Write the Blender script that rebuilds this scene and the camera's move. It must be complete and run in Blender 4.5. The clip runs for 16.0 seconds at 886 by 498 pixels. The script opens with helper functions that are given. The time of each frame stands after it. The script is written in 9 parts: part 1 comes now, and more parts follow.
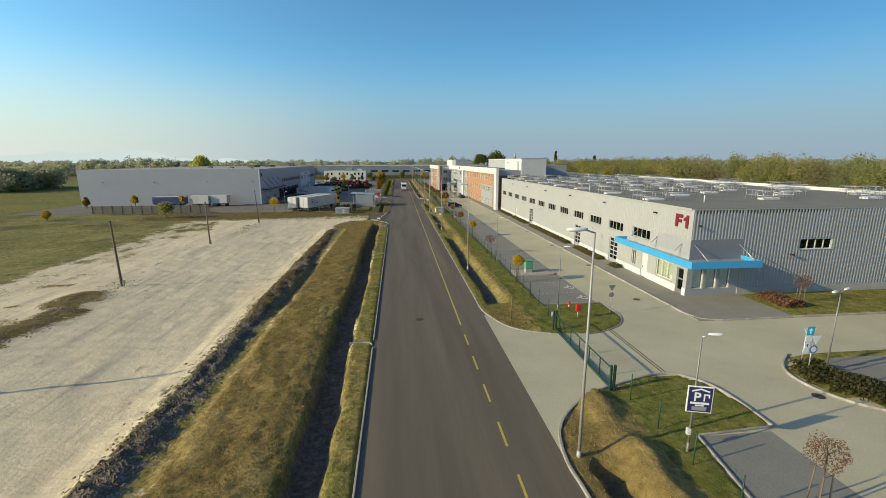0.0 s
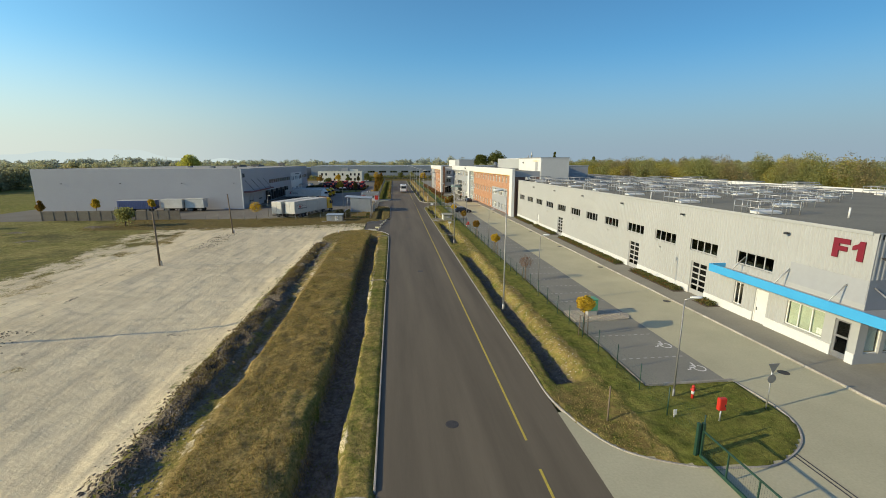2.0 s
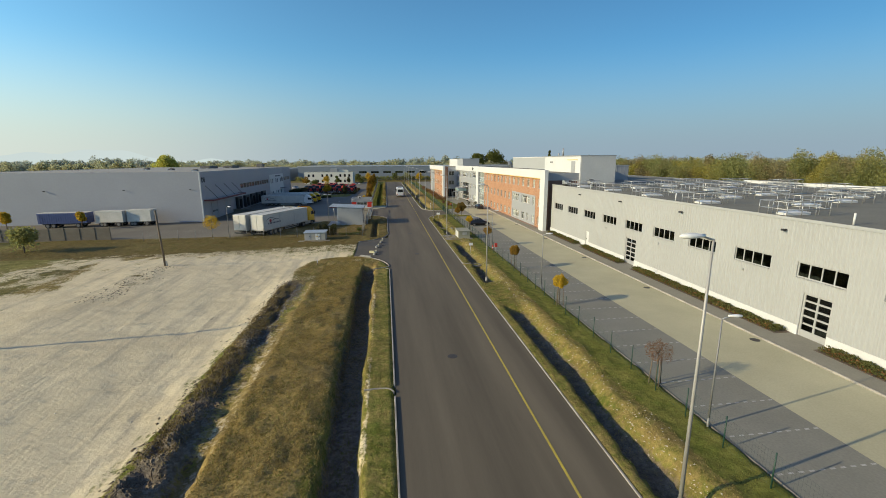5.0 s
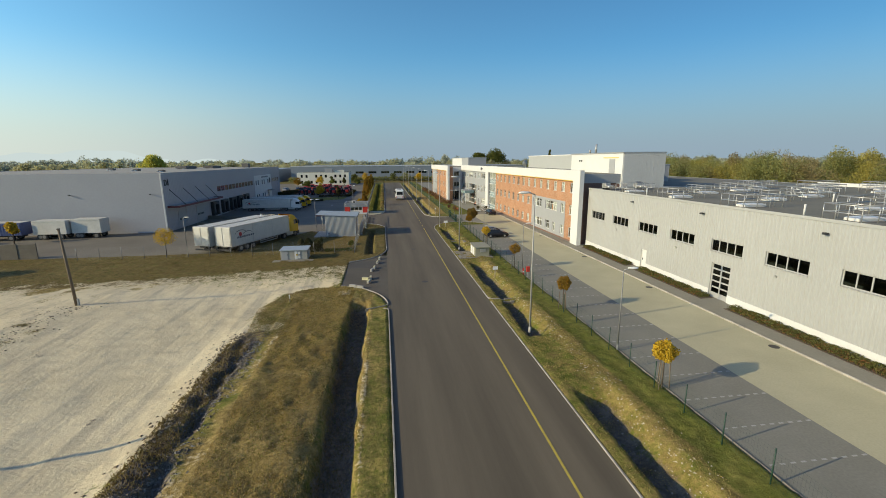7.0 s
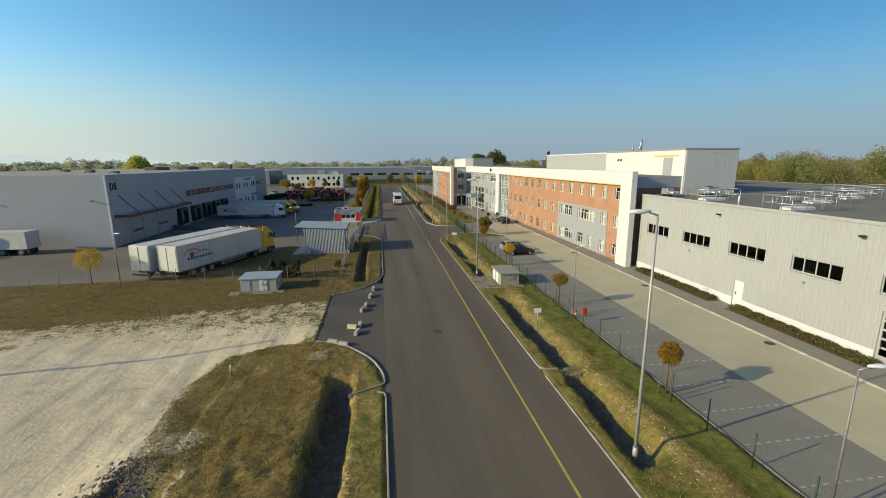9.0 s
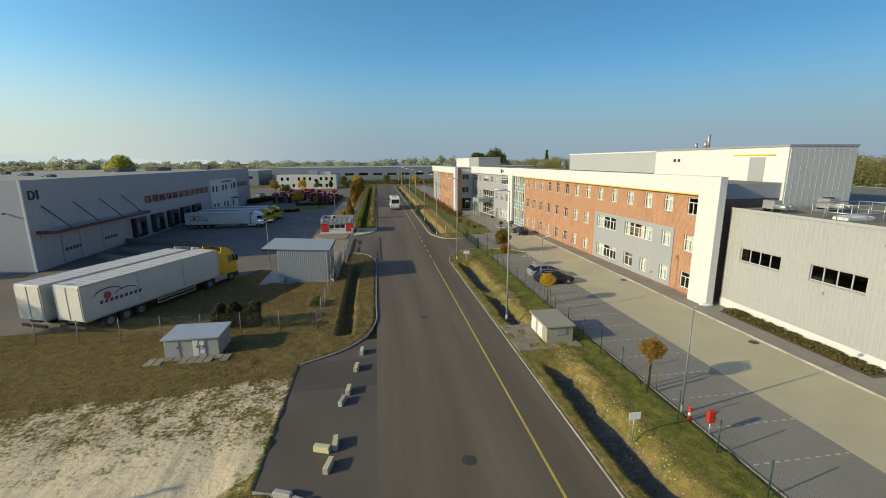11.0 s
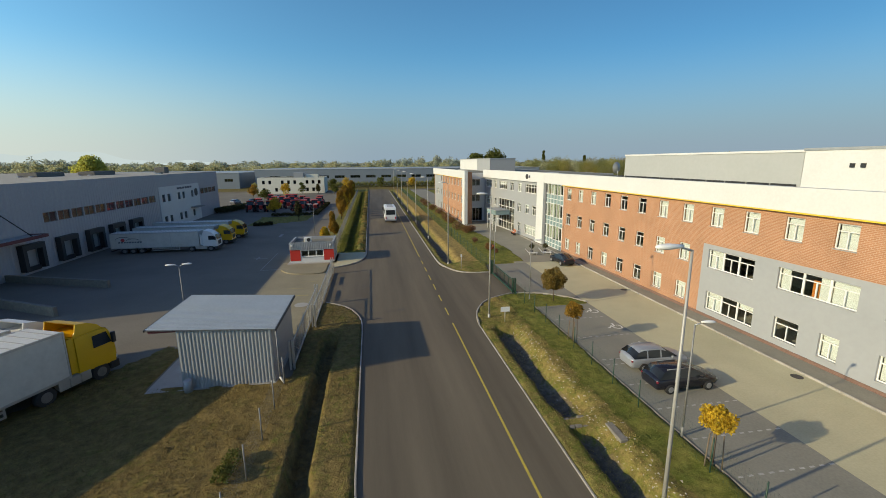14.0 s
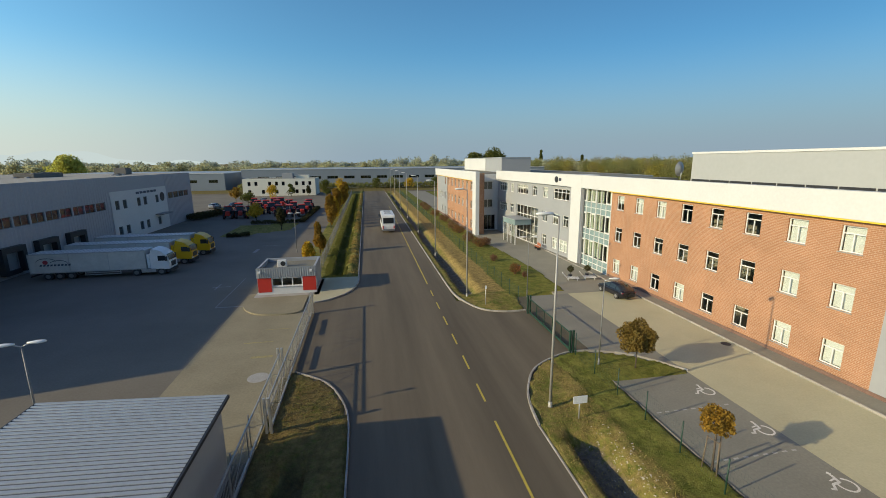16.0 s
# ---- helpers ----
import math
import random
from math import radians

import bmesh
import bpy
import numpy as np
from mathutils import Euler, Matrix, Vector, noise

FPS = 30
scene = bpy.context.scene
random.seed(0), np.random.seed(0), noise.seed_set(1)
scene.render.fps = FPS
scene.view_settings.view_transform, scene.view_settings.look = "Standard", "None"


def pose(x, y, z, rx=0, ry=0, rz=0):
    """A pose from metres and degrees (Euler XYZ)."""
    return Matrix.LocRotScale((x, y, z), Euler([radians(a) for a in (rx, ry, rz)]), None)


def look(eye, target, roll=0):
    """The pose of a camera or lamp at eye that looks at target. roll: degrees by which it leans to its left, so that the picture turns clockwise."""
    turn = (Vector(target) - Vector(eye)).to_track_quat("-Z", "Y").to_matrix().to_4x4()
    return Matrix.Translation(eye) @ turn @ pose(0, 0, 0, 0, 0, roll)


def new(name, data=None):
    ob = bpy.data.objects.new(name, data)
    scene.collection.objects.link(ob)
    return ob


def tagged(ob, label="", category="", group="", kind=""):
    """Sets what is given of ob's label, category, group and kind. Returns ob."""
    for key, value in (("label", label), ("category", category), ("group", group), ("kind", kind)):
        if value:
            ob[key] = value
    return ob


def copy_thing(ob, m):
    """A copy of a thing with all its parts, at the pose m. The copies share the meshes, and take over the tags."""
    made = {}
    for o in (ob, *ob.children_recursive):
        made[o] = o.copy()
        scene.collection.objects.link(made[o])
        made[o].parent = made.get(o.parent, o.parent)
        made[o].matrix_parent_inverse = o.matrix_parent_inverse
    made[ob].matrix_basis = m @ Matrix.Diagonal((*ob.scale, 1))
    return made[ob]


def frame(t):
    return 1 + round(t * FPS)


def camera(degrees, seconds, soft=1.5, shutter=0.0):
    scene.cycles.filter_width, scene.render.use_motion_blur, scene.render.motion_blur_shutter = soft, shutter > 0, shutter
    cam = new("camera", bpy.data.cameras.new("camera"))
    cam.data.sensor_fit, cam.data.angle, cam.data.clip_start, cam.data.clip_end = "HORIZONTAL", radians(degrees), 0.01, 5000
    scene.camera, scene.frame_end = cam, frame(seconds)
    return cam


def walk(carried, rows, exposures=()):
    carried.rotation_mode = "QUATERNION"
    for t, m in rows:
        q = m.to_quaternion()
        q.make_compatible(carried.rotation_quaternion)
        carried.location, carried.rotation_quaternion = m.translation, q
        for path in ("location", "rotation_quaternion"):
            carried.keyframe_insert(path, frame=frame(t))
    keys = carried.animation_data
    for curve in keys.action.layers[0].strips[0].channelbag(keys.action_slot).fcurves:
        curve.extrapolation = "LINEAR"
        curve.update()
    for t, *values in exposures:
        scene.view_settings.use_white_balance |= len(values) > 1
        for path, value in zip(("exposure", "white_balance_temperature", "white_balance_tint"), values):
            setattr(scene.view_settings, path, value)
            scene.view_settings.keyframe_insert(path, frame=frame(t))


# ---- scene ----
cam = camera(92.5, 16.0, soft=0.9)
METRES, EYE, TILT, LEAN, TURN = 114.03, 13.0, 0.0, 0.0, -6.1
ROWS = [
    (0.0, 0.0, 0.0, 0.0, -0.02, -11.75, 0.1),
    (0.5, -0.0048, 0.0309, -0.0006, -0.03, -11.67, 0.07),
    (1.0, -0.0102, 0.0649, -0.0018, -0.09, -11.65, 0.02),
    (1.5, -0.0162, 0.0966, -0.0027, -0.27, -11.65, -0.01),
    (2.0, -0.0227, 0.1308, -0.0031, -0.46, -11.65, -0.06),
    (2.5, -0.0288, 0.1626, -0.0034, -0.61, -11.64, -0.04),
    (3.0, -0.0354, 0.1965, -0.003, -0.85, -11.65, 0.03),
    (3.5, -0.0407, 0.2274, -0.0023, -1.04, -11.66, 0.07),
    (4.0, -0.0457, 0.2607, -0.0019, -1.26, -11.68, 0.12),
    (6.5, -0.0645, 0.4226, -0.0035, -1.76, -11.84, 0.35),
    (7.0, -0.0669, 0.4552, -0.004, -1.81, -11.78, 0.34),
    (7.5, -0.0694, 0.4852, -0.0049, -1.87, -11.75, 0.28),
    (8.0, -0.0723, 0.5174, -0.0058, -1.94, -11.66, 0.28),
    (8.5, -0.0752, 0.5469, -0.0067, -2.07, -11.61, 0.29),
    (9.0, -0.0786, 0.5784, -0.0073, -2.23, -11.54, 0.32),
    (11.5, -0.0897, 0.7276, -0.0036, -2.77, -11.77, 0.38),
    (12.0, -0.0914, 0.7587, -0.0026, -2.86, -11.81, 0.35),
    (12.5, -0.0933, 0.787, -0.0021, -2.98, -11.75, 0.37),
    (13.0, -0.0958, 0.8173, -0.0018, -3.11, -11.78, 0.38),
    (13.5, -0.0983, 0.8449, -0.0017, -3.29, -11.8, 0.4),
    (14.0, -0.1013, 0.8749, -0.0017, -3.46, -11.65, 0.39),
    (14.5, -0.1037, 0.9029, -0.0017, -3.59, -11.62, 0.43),
    (15.0, -0.1065, 0.9334, -0.0014, -3.79, -11.72, 0.44),
    (15.5, -0.1089, 0.9618, -0.0015, -3.92, -11.71, 0.44),
    (16.0, -0.1119, 0.9927, -0.0016, -4.05, -11.71, 0.43),
]
walk(cam, [(t, pose(0, 0, EYE, TILT, LEAN, TURN) @ pose(METRES * x, METRES * y, METRES * z, 90 + pitch, roll, yaw)) for t, x, y, z, yaw, pitch, roll in ROWS], [(0.0, 0.11, 7000, 10), (2.5, 0.05, 7000, 10), (8.0, 0.02, 7000, 10), (12.5, -0.03, 7000, 10), (16.0, -0.04, 7000, 10)])

# ---- light ----
SUN_AZ, SUN_EL = 12.4, 19.9          # the light travels towards +x, turned this far towards +y
world = bpy.data.worlds.new("sky")
scene.world = world
world.use_nodes = True
wn, wl = world.node_tree.nodes, world.node_tree.links
sky = wn.new("ShaderNodeTexSky")
sky.sky_type, sky.sun_disc = "NISHITA", False
sky.sun_elevation, sky.sun_rotation = radians(SUN_EL), radians(270 - SUN_AZ)
sky.altitude, sky.air_density, sky.dust_density, sky.ozone_density = 100, 1.0, 0.9, 6.0
coord, sep_dir = wn.new("ShaderNodeTexCoord"), wn.new("ShaderNodeSeparateXYZ")
wl.new(coord.outputs["Generated"], sep_dir.inputs[0])


def sky_range(socket, a, b, lo, hi, kind="SMOOTHSTEP"):
    r = wn.new("ShaderNodeMapRange")
    r.interpolation_type = kind
    for i, v in ((1, a), (2, b), (3, lo), (4, hi)):
        r.inputs[i].default_value = v
    wl.new(socket, r.inputs[0])
    return r.outputs[0]


def sky_mix(kind, f, a, b):
    x = wn.new("ShaderNodeMix")
    x.data_type, x.blend_type = "RGBA", kind
    for i, v in ((0, f), (6, a), (7, b)):
        if isinstance(v, (int, float, tuple)):
            x.inputs[i].default_value = v
        else:
            wl.new(v, x.inputs[i])
    return x.outputs[2]


# haze in the air scatters more light on the sun's side, and pales the sky towards the horizon
clear = sky_mix("MULTIPLY", 1.0, sky.outputs[0], (1.10, 0.95, 1.04, 1))
low = sky_mix("MULTIPLY", 1.0, sky.outputs[0], sky_mix("MIX", sky_range(sep_dir.outputs[0], -0.6, 0.55, 0.0, 1.0, "LINEAR"), (0.91, 1.225, 1.095, 1), (0.71, 1.14, 1.15, 1)))
tinted = sky_mix("MIX", sky_range(sep_dir.outputs[2], 0.30, 0.62, 0.0, 1.0), low, clear)
lobe = sky_range(sep_dir.outputs[0], -0.85, 0.75, 1.40, 0.70, "LINEAR")
upper = sky_mix("MULTIPLY", 1.0, tinted, lobe)
haze = sky_mix("MIX", sky_range(sep_dir.outputs[0], -0.75, 0.05, 1.0, 0.0), (1.92, 2.66, 3.42, 1), (4.45, 5.05, 4.85, 1))
air = sky_mix("MIX", sky_range(sep_dir.outputs[2], 0.0, 0.24, 0.97, 0.0), upper, haze)
wl.new(air, wn["Background"].inputs[0])
wn["Background"].inputs[1].default_value = 0.15
sun_data = bpy.data.lights.new("sun", "SUN")
sun_data.energy, sun_data.angle, sun_data.color = 4.35, radians(0.55), (1.0, 0.86, 0.57)
sun_way = Vector((math.cos(radians(SUN_AZ)) * math.cos(radians(SUN_EL)), math.sin(radians(SUN_AZ)) * math.cos(radians(SUN_EL)), -math.sin(radians(SUN_EL))))
new("sun", sun_data).matrix_world = look((-60, -10, 40), Vector((-60, -10, 40)) + sun_way)


# ---- materials ----
def material(name, c1, c2=None, scale=2.0, rough=0.8, metal=0.0, bump=0.0, bscale=30.0, spread=0.25, fine=0.15, vary=0.0, stretch=(1, 1, 1), spec=0.5):
    """A surface with two scales of colour variation, c1 to c2, and fine relief, in world metres."""
    m = bpy.data.materials.new(name)
    m.use_nodes = True
    n, l = m.node_tree.nodes, m.node_tree.links
    b = n["Principled BSDF"]
    b.inputs["Roughness"].default_value, b.inputs["Metallic"].default_value = rough, metal
    b.inputs["Specular IOR Level"].default_value = spec
    c1 = (*c1[:3], 1)
    c2 = (*c2[:3], 1) if c2 else tuple(x * 0.82 for x in c1[:3]) + (1,)
    geo, mp = n.new("ShaderNodeNewGeometry"), n.new("ShaderNodeMapping")
    mp.inputs["Scale"].default_value = stretch
    l.new(geo.outputs["Position"], mp.inputs[0])
    big, small = n.new("ShaderNodeTexNoise"), n.new("ShaderNodeTexNoise")
    big.inputs["Scale"].default_value, big.inputs["Detail"].default_value, big.inputs["Roughness"].default_value = scale, 5, 0.6
    small.inputs["Scale"].default_value, small.inputs["Detail"].default_value = bscale, 3
    l.new(mp.outputs[0], big.inputs[0]), l.new(mp.outputs[0], small.inputs[0])
    ramp = n.new("ShaderNodeMapRange")
    ramp.inputs[1].default_value, ramp.inputs[2].default_value = 0.5 - spread, 0.5 + spread
    l.new(big.outputs[0], ramp.inputs[0])
    mix = n.new("ShaderNodeMix")
    mix.data_type = "RGBA"
    mix.inputs[6].default_value, mix.inputs[7].default_value = c1, c2
    l.new(ramp.outputs[0], mix.inputs[0])
    val = n.new("ShaderNodeMapRange")
    val.inputs[1].default_value, val.inputs[2].default_value, val.inputs[3].default_value, val.inputs[4].default_value = 0.25, 0.75, 1 - fine, 1 + fine
    l.new(small.outputs[0], val.inputs[0])
    hsv = n.new("ShaderNodeHueSaturation")
    l.new(mix.outputs[2], hsv.inputs["Color"])
    out = val.outputs[0]
    if vary:
        info, mr, mul = n.new("ShaderNodeObjectInfo"), n.new("ShaderNodeMapRange"), n.new("ShaderNodeMath")
        mr.inputs[3].default_value, mr.inputs[4].default_value, mul.operation = 1 - vary, 1 + vary, "MULTIPLY"
        l.new(info.outputs["Random"], mr.inputs[0]), l.new(mr.outputs[0], mul.inputs[0]), l.new(out, mul.inputs[1])
        out = mul.outputs[0]
    l.new(out, hsv.inputs["Value"])
    l.new(hsv.outputs[0], b.inputs["Base Color"])
    if bump:
        bp = n.new("ShaderNodeBump")
        bp.inputs["Strength"].default_value, bp.inputs["Distance"].default_value = min(bump, 1), 0.02 * max(bump, 1)
        l.new(small.outputs[0], bp.inputs["Height"]), l.new(bp.outputs[0], b.inputs["Normal"])
    return m


def leaf_material(name, c1, c2, scale=0.6, through_=0.3):
    """Leaves: colour by island and by large patches, some light let through."""
    m = material(name, c1, c2, scale=scale, rough=0.7, fine=0.3, bscale=6, spec=0.2)
    n, l = m.node_tree.nodes, m.node_tree.links
    b, outp = n["Principled BSDF"], n["Material Output"]
    tr, ms = n.new("ShaderNodeBsdfTranslucent"), n.new("ShaderNodeMixShader")
    l.new(b.inputs["Base Color"].links[0].from_socket, tr.inputs[0])
    ms.inputs[0].default_value = through_
    l.new(b.outputs[0], ms.inputs[1]), l.new(tr.outputs[0], ms.inputs[2]), l.new(ms.outputs[0], outp.inputs[0])
    return m


def glass_material(name, tint=(0.75, 0.85, 0.88), gloss=0.02):
    m = bpy.data.materials.new(name)
    m.use_nodes = True
    n, l = m.node_tree.nodes, m.node_tree.links
    n.remove(n["Principled BSDF"])
    lw, pw, fr, tr, gl, ms = n.new("ShaderNodeLayerWeight"), n.new("ShaderNodeMath"), n.new("ShaderNodeMapRange"), n.new("ShaderNodeBsdfTransparent"), n.new("ShaderNodeBsdfGlossy"), n.new("ShaderNodeMixShader")
    pw.operation, pw.inputs[1].default_value = "POWER", 4.0
    fr.inputs[3].default_value, fr.inputs[4].default_value = 0.04, 0.9
    l.new(lw.outputs["Facing"], pw.inputs[0]), l.new(pw.outputs[0], fr.inputs[0])
    tr.inputs[0].default_value = (*tint, 1)
    gl.inputs["Roughness"].default_value = gloss
    l.new(fr.outputs[0], ms.inputs[0]), l.new(tr.outputs[0], ms.inputs[1]), l.new(gl.outputs[0], ms.inputs[2])
    l.new(ms.outputs[0], n["Material Output"].inputs[0])
    return m


def ground_material():
    """Earth sheet: green grass, dry grass, bare soil and pale sand, mixed by the sheet's own attributes."""
    m = bpy.data.materials.new("earth")
    m.use_nodes = True
    n, l = m.node_tree.nodes, m.node_tree.links
    b = n["Principled BSDF"]
    b.inputs["Roughness"].default_value, b.inputs["Specular IOR Level"].default_value = 0.95, 0.1
    geo = n.new("ShaderNodeNewGeometry")

    def noise_tex(scale, detail=6, rough=0.65):
        t = n.new("ShaderNodeTexNoise")
        t.inputs["Scale"].default_value, t.inputs["Detail"].default_value, t.inputs["Roughness"].default_value = scale, detail, rough
        l.new(geo.outputs["Position"], t.inputs[0])
        return t.outputs[0]

    def math_node(op, a, c):
        k = n.new("ShaderNodeMath")
        k.operation = op
        for i, v in enumerate((a, c)):
            if isinstance(v, (int, float)):
                k.inputs[i].default_value = v
            else:
                l.new(v, k.inputs[i])
        return k.outputs[0]

    def blend(f, a, c):
        x = n.new("ShaderNodeMix")
        x.data_type = "RGBA"
        l.new(f, x.inputs[0])
        for i, v in ((6, a), (7, c)):
            if isinstance(v, tuple):
                x.inputs[i].default_value = (*v[:3], 1)
            else:
                l.new(v, x.inputs[i])
        return x.outputs[2]

    def rng(v, lo, hi):
        r = n.new("ShaderNodeMapRange")
        r.inputs[1].default_value, r.inputs[2].default_value = lo, hi
        l.new(v, r.inputs[0])
        return r.outputs[0]

    def attr(name):
        a = n.new("ShaderNodeAttribute")
        a.attribute_name = name
        return a.outputs["Fac"]

    broad, mid, fine, grain = noise_tex(0.12), noise_tex(0.9), noise_tex(5.0), noise_tex(22.0, 4)
    green = blend(rng(mid, 0.35, 0.65), (0.122, 0.140, 0.026), (0.215, 0.200, 0.050))
    dry = blend(rng(fine, 0.3, 0.7), (0.235, 0.165, 0.054), (0.41, 0.30, 0.112))
    soil = blend(rng(fine, 0.3, 0.7), (0.11, 0.088, 0.058), (0.25, 0.215, 0.165))
    sand = blend(rng(broad, 0.35, 0.65), (0.675, 0.560, 0.352), (0.785, 0.665, 0.432))
    sand = blend(rng(mid, 0.55, 0.75), sand, (0.50, 0.43, 0.30))
    streak_map, streak = n.new("ShaderNodeMapping"), n.new("ShaderNodeTexNoise")
    streak_map.inputs["Rotation"].default_value, streak_map.inputs["Scale"].default_value = (0, 0, radians(14)), (1.1, 0.09, 1)
    streak.inputs["Scale"].default_value, streak.inputs["Detail"].default_value = 1.3, 6
    l.new(geo.outputs["Position"], streak_map.inputs[0]), l.new(streak_map.outputs[0], streak.inputs[0])
    sand = blend(rng(streak.outputs[0], 0.52, 0.86), sand, (0.42, 0.36, 0.255))
    track_map, track = n.new("ShaderNodeMapping"), n.new("ShaderNodeTexNoise")
    track_map.inputs["Rotation"].default_value, track_map.inputs["Scale"].default_value = (0, 0, radians(13)), (1.5, 0.075, 1)
    track.inputs["Scale"].default_value, track.inputs["Detail"].default_value, track.inputs["Distortion"].default_value = 1.0, 5, 0.6
    l.new(geo.outputs["Position"], track_map.inputs[0]), l.new(track_map.outputs[0], track.inputs[0])
    sand = blend(math_node("MULTIPLY", rng(track.outputs[0], 0.57, 0.76), 0.35), sand, (0.40, 0.34, 0.24))
    wob = math_node("ADD", math_node("MULTIPLY", math_node("SUBTRACT", mid, 0.5), 0.9), math_node("MULTIPLY", math_node("SUBTRACT", fine, 0.5), 0.9))
    f_dry = rng(math_node("ADD", attr("dry"), wob), 0.25, 0.75)
    meadow = blend(rng(math_node("ADD", math_node("MULTIPLY", broad, 0.55), math_node("MULTIPLY", mid, 0.45)), 0.38, 0.62), (0.142, 0.140, 0.036), (0.300, 0.255, 0.088))
    meadow = blend(rng(noise_tex(0.07, 5, 0.7), 0.50, 0.62), meadow, (0.098, 0.092, 0.036))
    clump_mix = math_node("ADD", math_node("MULTIPLY", mid, 0.5), math_node("MULTIPLY", fine, 0.5))
    f_soil = rng(math_node("ADD", attr("soil"), wob), 0.35, 0.65)
    f_sand = rng(math_node("ADD", attr("sand"), math_node("MULTIPLY", wob, 0.9)), 0.40, 0.60)
    col = blend(f_soil, blend(attr("meadow"), blend(f_dry, green, dry), meadow), soil)
    rank = blend(rng(clump_mix, 0.35, 0.65), (0.105, 0.078, 0.030), (0.235, 0.170, 0.062))
    col = blend(rng(math_node("ADD", attr("rank"), wob), 0.3, 0.7), col, rank)
    col = blend(f_sand, col, sand)
    col = blend(rng(math_node("ADD", attr("churn"), wob), 0.4, 0.6), col, soil)
    hsv = n.new("ShaderNodeHueSaturation")
    g = n.new("ShaderNodeMapRange")
    g.inputs[1].default_value, g.inputs[2].default_value, g.inputs[3].default_value, g.inputs[4].default_value = 0.3, 0.7, 0.44, 1.50
    # tufts and worn clumps on the grass, calmer on the sand
    clump = math_node("ADD", math_node("MULTIPLY", noise_tex(2.1, 5, 0.7), 0.6), math_node("MULTIPLY", grain, 0.4))
    calm = math_node("ADD", 0.5, math_node("MULTIPLY", math_node("SUBTRACT", clump, 0.5), math_node("SUBTRACT", 1.13, f_sand)))
    l.new(calm, g.inputs[0]), l.new(g.outputs[0], hsv.inputs["Value"]), l.new(col, hsv.inputs["Color"])
    l.new(hsv.outputs[0], b.inputs["Base Color"])
    bp = n.new("ShaderNodeBump")
    bp.inputs["Distance"].default_value = 0.10
    smooth = n.new("ShaderNodeMapRange")
    smooth.inputs[3].default_value, smooth.inputs[4].default_value = 0.9, 0.5
    l.new(f_sand, smooth.inputs[0]), l.new(smooth.outputs[0], bp.inputs["Strength"])
    rutted = math_node("MULTIPLY", math_node("MULTIPLY", track.outputs[0], 0.7), f_sand)
    l.new(math_node("ADD", rutted, math_node("ADD", fine, math_node("MULTIPLY", grain, 0.35))), bp.inputs["Height"]), l.new(bp.outputs[0], b.inputs["Normal"])
    return m


EARTH = ground_material()
ASPHALT = material("asphalt", (0.098, 0.080, 0.0545), (0.171, 0.140, 0.095), scale=0.42, rough=0.85, bump=0.12, bscale=26, fine=0.035, stretch=(1, 0.06, 1), spec=0.35, spread=0.2)
ASPHALT_DARK = material("asphalt_dark", (0.092, 0.078, 0.058), (0.126, 0.107, 0.080), scale=0.3, rough=0.85, bump=0.3, bscale=50, spec=0.35)
ASPHALT_DAMP = material("damp_asphalt", (0.066, 0.056, 0.043), (0.092, 0.078, 0.060), scale=0.4, rough=0.8, bump=0.2, bscale=60)
PAVER = material("concrete_paving", (0.40, 0.368, 0.242), (0.51, 0.472, 0.312), scale=0.22, rough=0.9, bump=0.4, bscale=9, fine=0.07, spec=0.2)
BAY = material("grey_paving", (0.207, 0.200, 0.164), (0.258, 0.248, 0.204), scale=0.3, rough=0.9, bump=0.4, bscale=9, fine=0.1, spec=0.2)
FOOTWAY = material("footway_paving", (0.235, 0.220, 0.175), (0.285, 0.267, 0.212), scale=0.5, rough=0.9, bump=0.3, bscale=9, fine=0.08, spec=0.2)
YARD = material("yard_paving", (0.150, 0.134, 0.106), (0.205, 0.185, 0.145), scale=0.15, rough=0.9, bump=0.3, bscale=8, fine=0.1, spec=0.2)
# the yard's sunlit tan, put into a lighter base colour
YARD_SUNLIT = material("sunlit_block_paving", (0.235, 0.205, 0.135), (0.31, 0.272, 0.18), scale=0.4, rough=0.9, bump=0.3, bscale=8, fine=0.12, spec=0.2)
KERB = material("kerb_concrete", (0.26, 0.24, 0.205), (0.39, 0.36, 0.31), scale=1.5, rough=0.9, bump=0.3, bscale=20, vary=0.16)
CONCRETE = material("concrete", (0.40, 0.385, 0.35), (0.30, 0.29, 0.265), scale=1.0, rough=0.9, bump=0.3, bscale=20)
FENCE_CONCRETE = material("stained_concrete_panel", (0.20, 0.175, 0.135), (0.145, 0.125, 0.10), scale=0.8, rough=0.95, bump=0.2, bscale=30)
ROOF_PALE = material("pale_roof_membrane", (0.36, 0.335, 0.285), (0.30, 0.28, 0.235), scale=0.2, rough=0.9)
# far hall cladding: bluish shade put into the base colour
FAR_CLAD = material("shaded_blue_cladding", (0.215, 0.245, 0.275), (0.24, 0.27, 0.30), scale=0.1, rough=0.5, fine=0.04)
DARK_JOINT = material("drain_iron", (0.05, 0.048, 0.045), (0.09, 0.08, 0.07), scale=6, rough=0.7, metal=0.3)
YELLOW = material("yellow_road_paint", (0.58, 0.44, 0.05), (0.38, 0.30, 0.07), scale=2.5, rough=0.7, fine=0.2, bscale=25)
FADED_YELLOW = material("worn_yellow_paint", (0.40, 0.33, 0.10), (0.24, 0.21, 0.12), scale=2.5, rough=0.8, fine=0.25, bscale=9)
FADED_WHITE = material("worn_white_paint", (0.34, 0.32, 0.30), (0.20, 0.19, 0.18), scale=2.0, rough=0.8, fine=0.25, bscale=9)
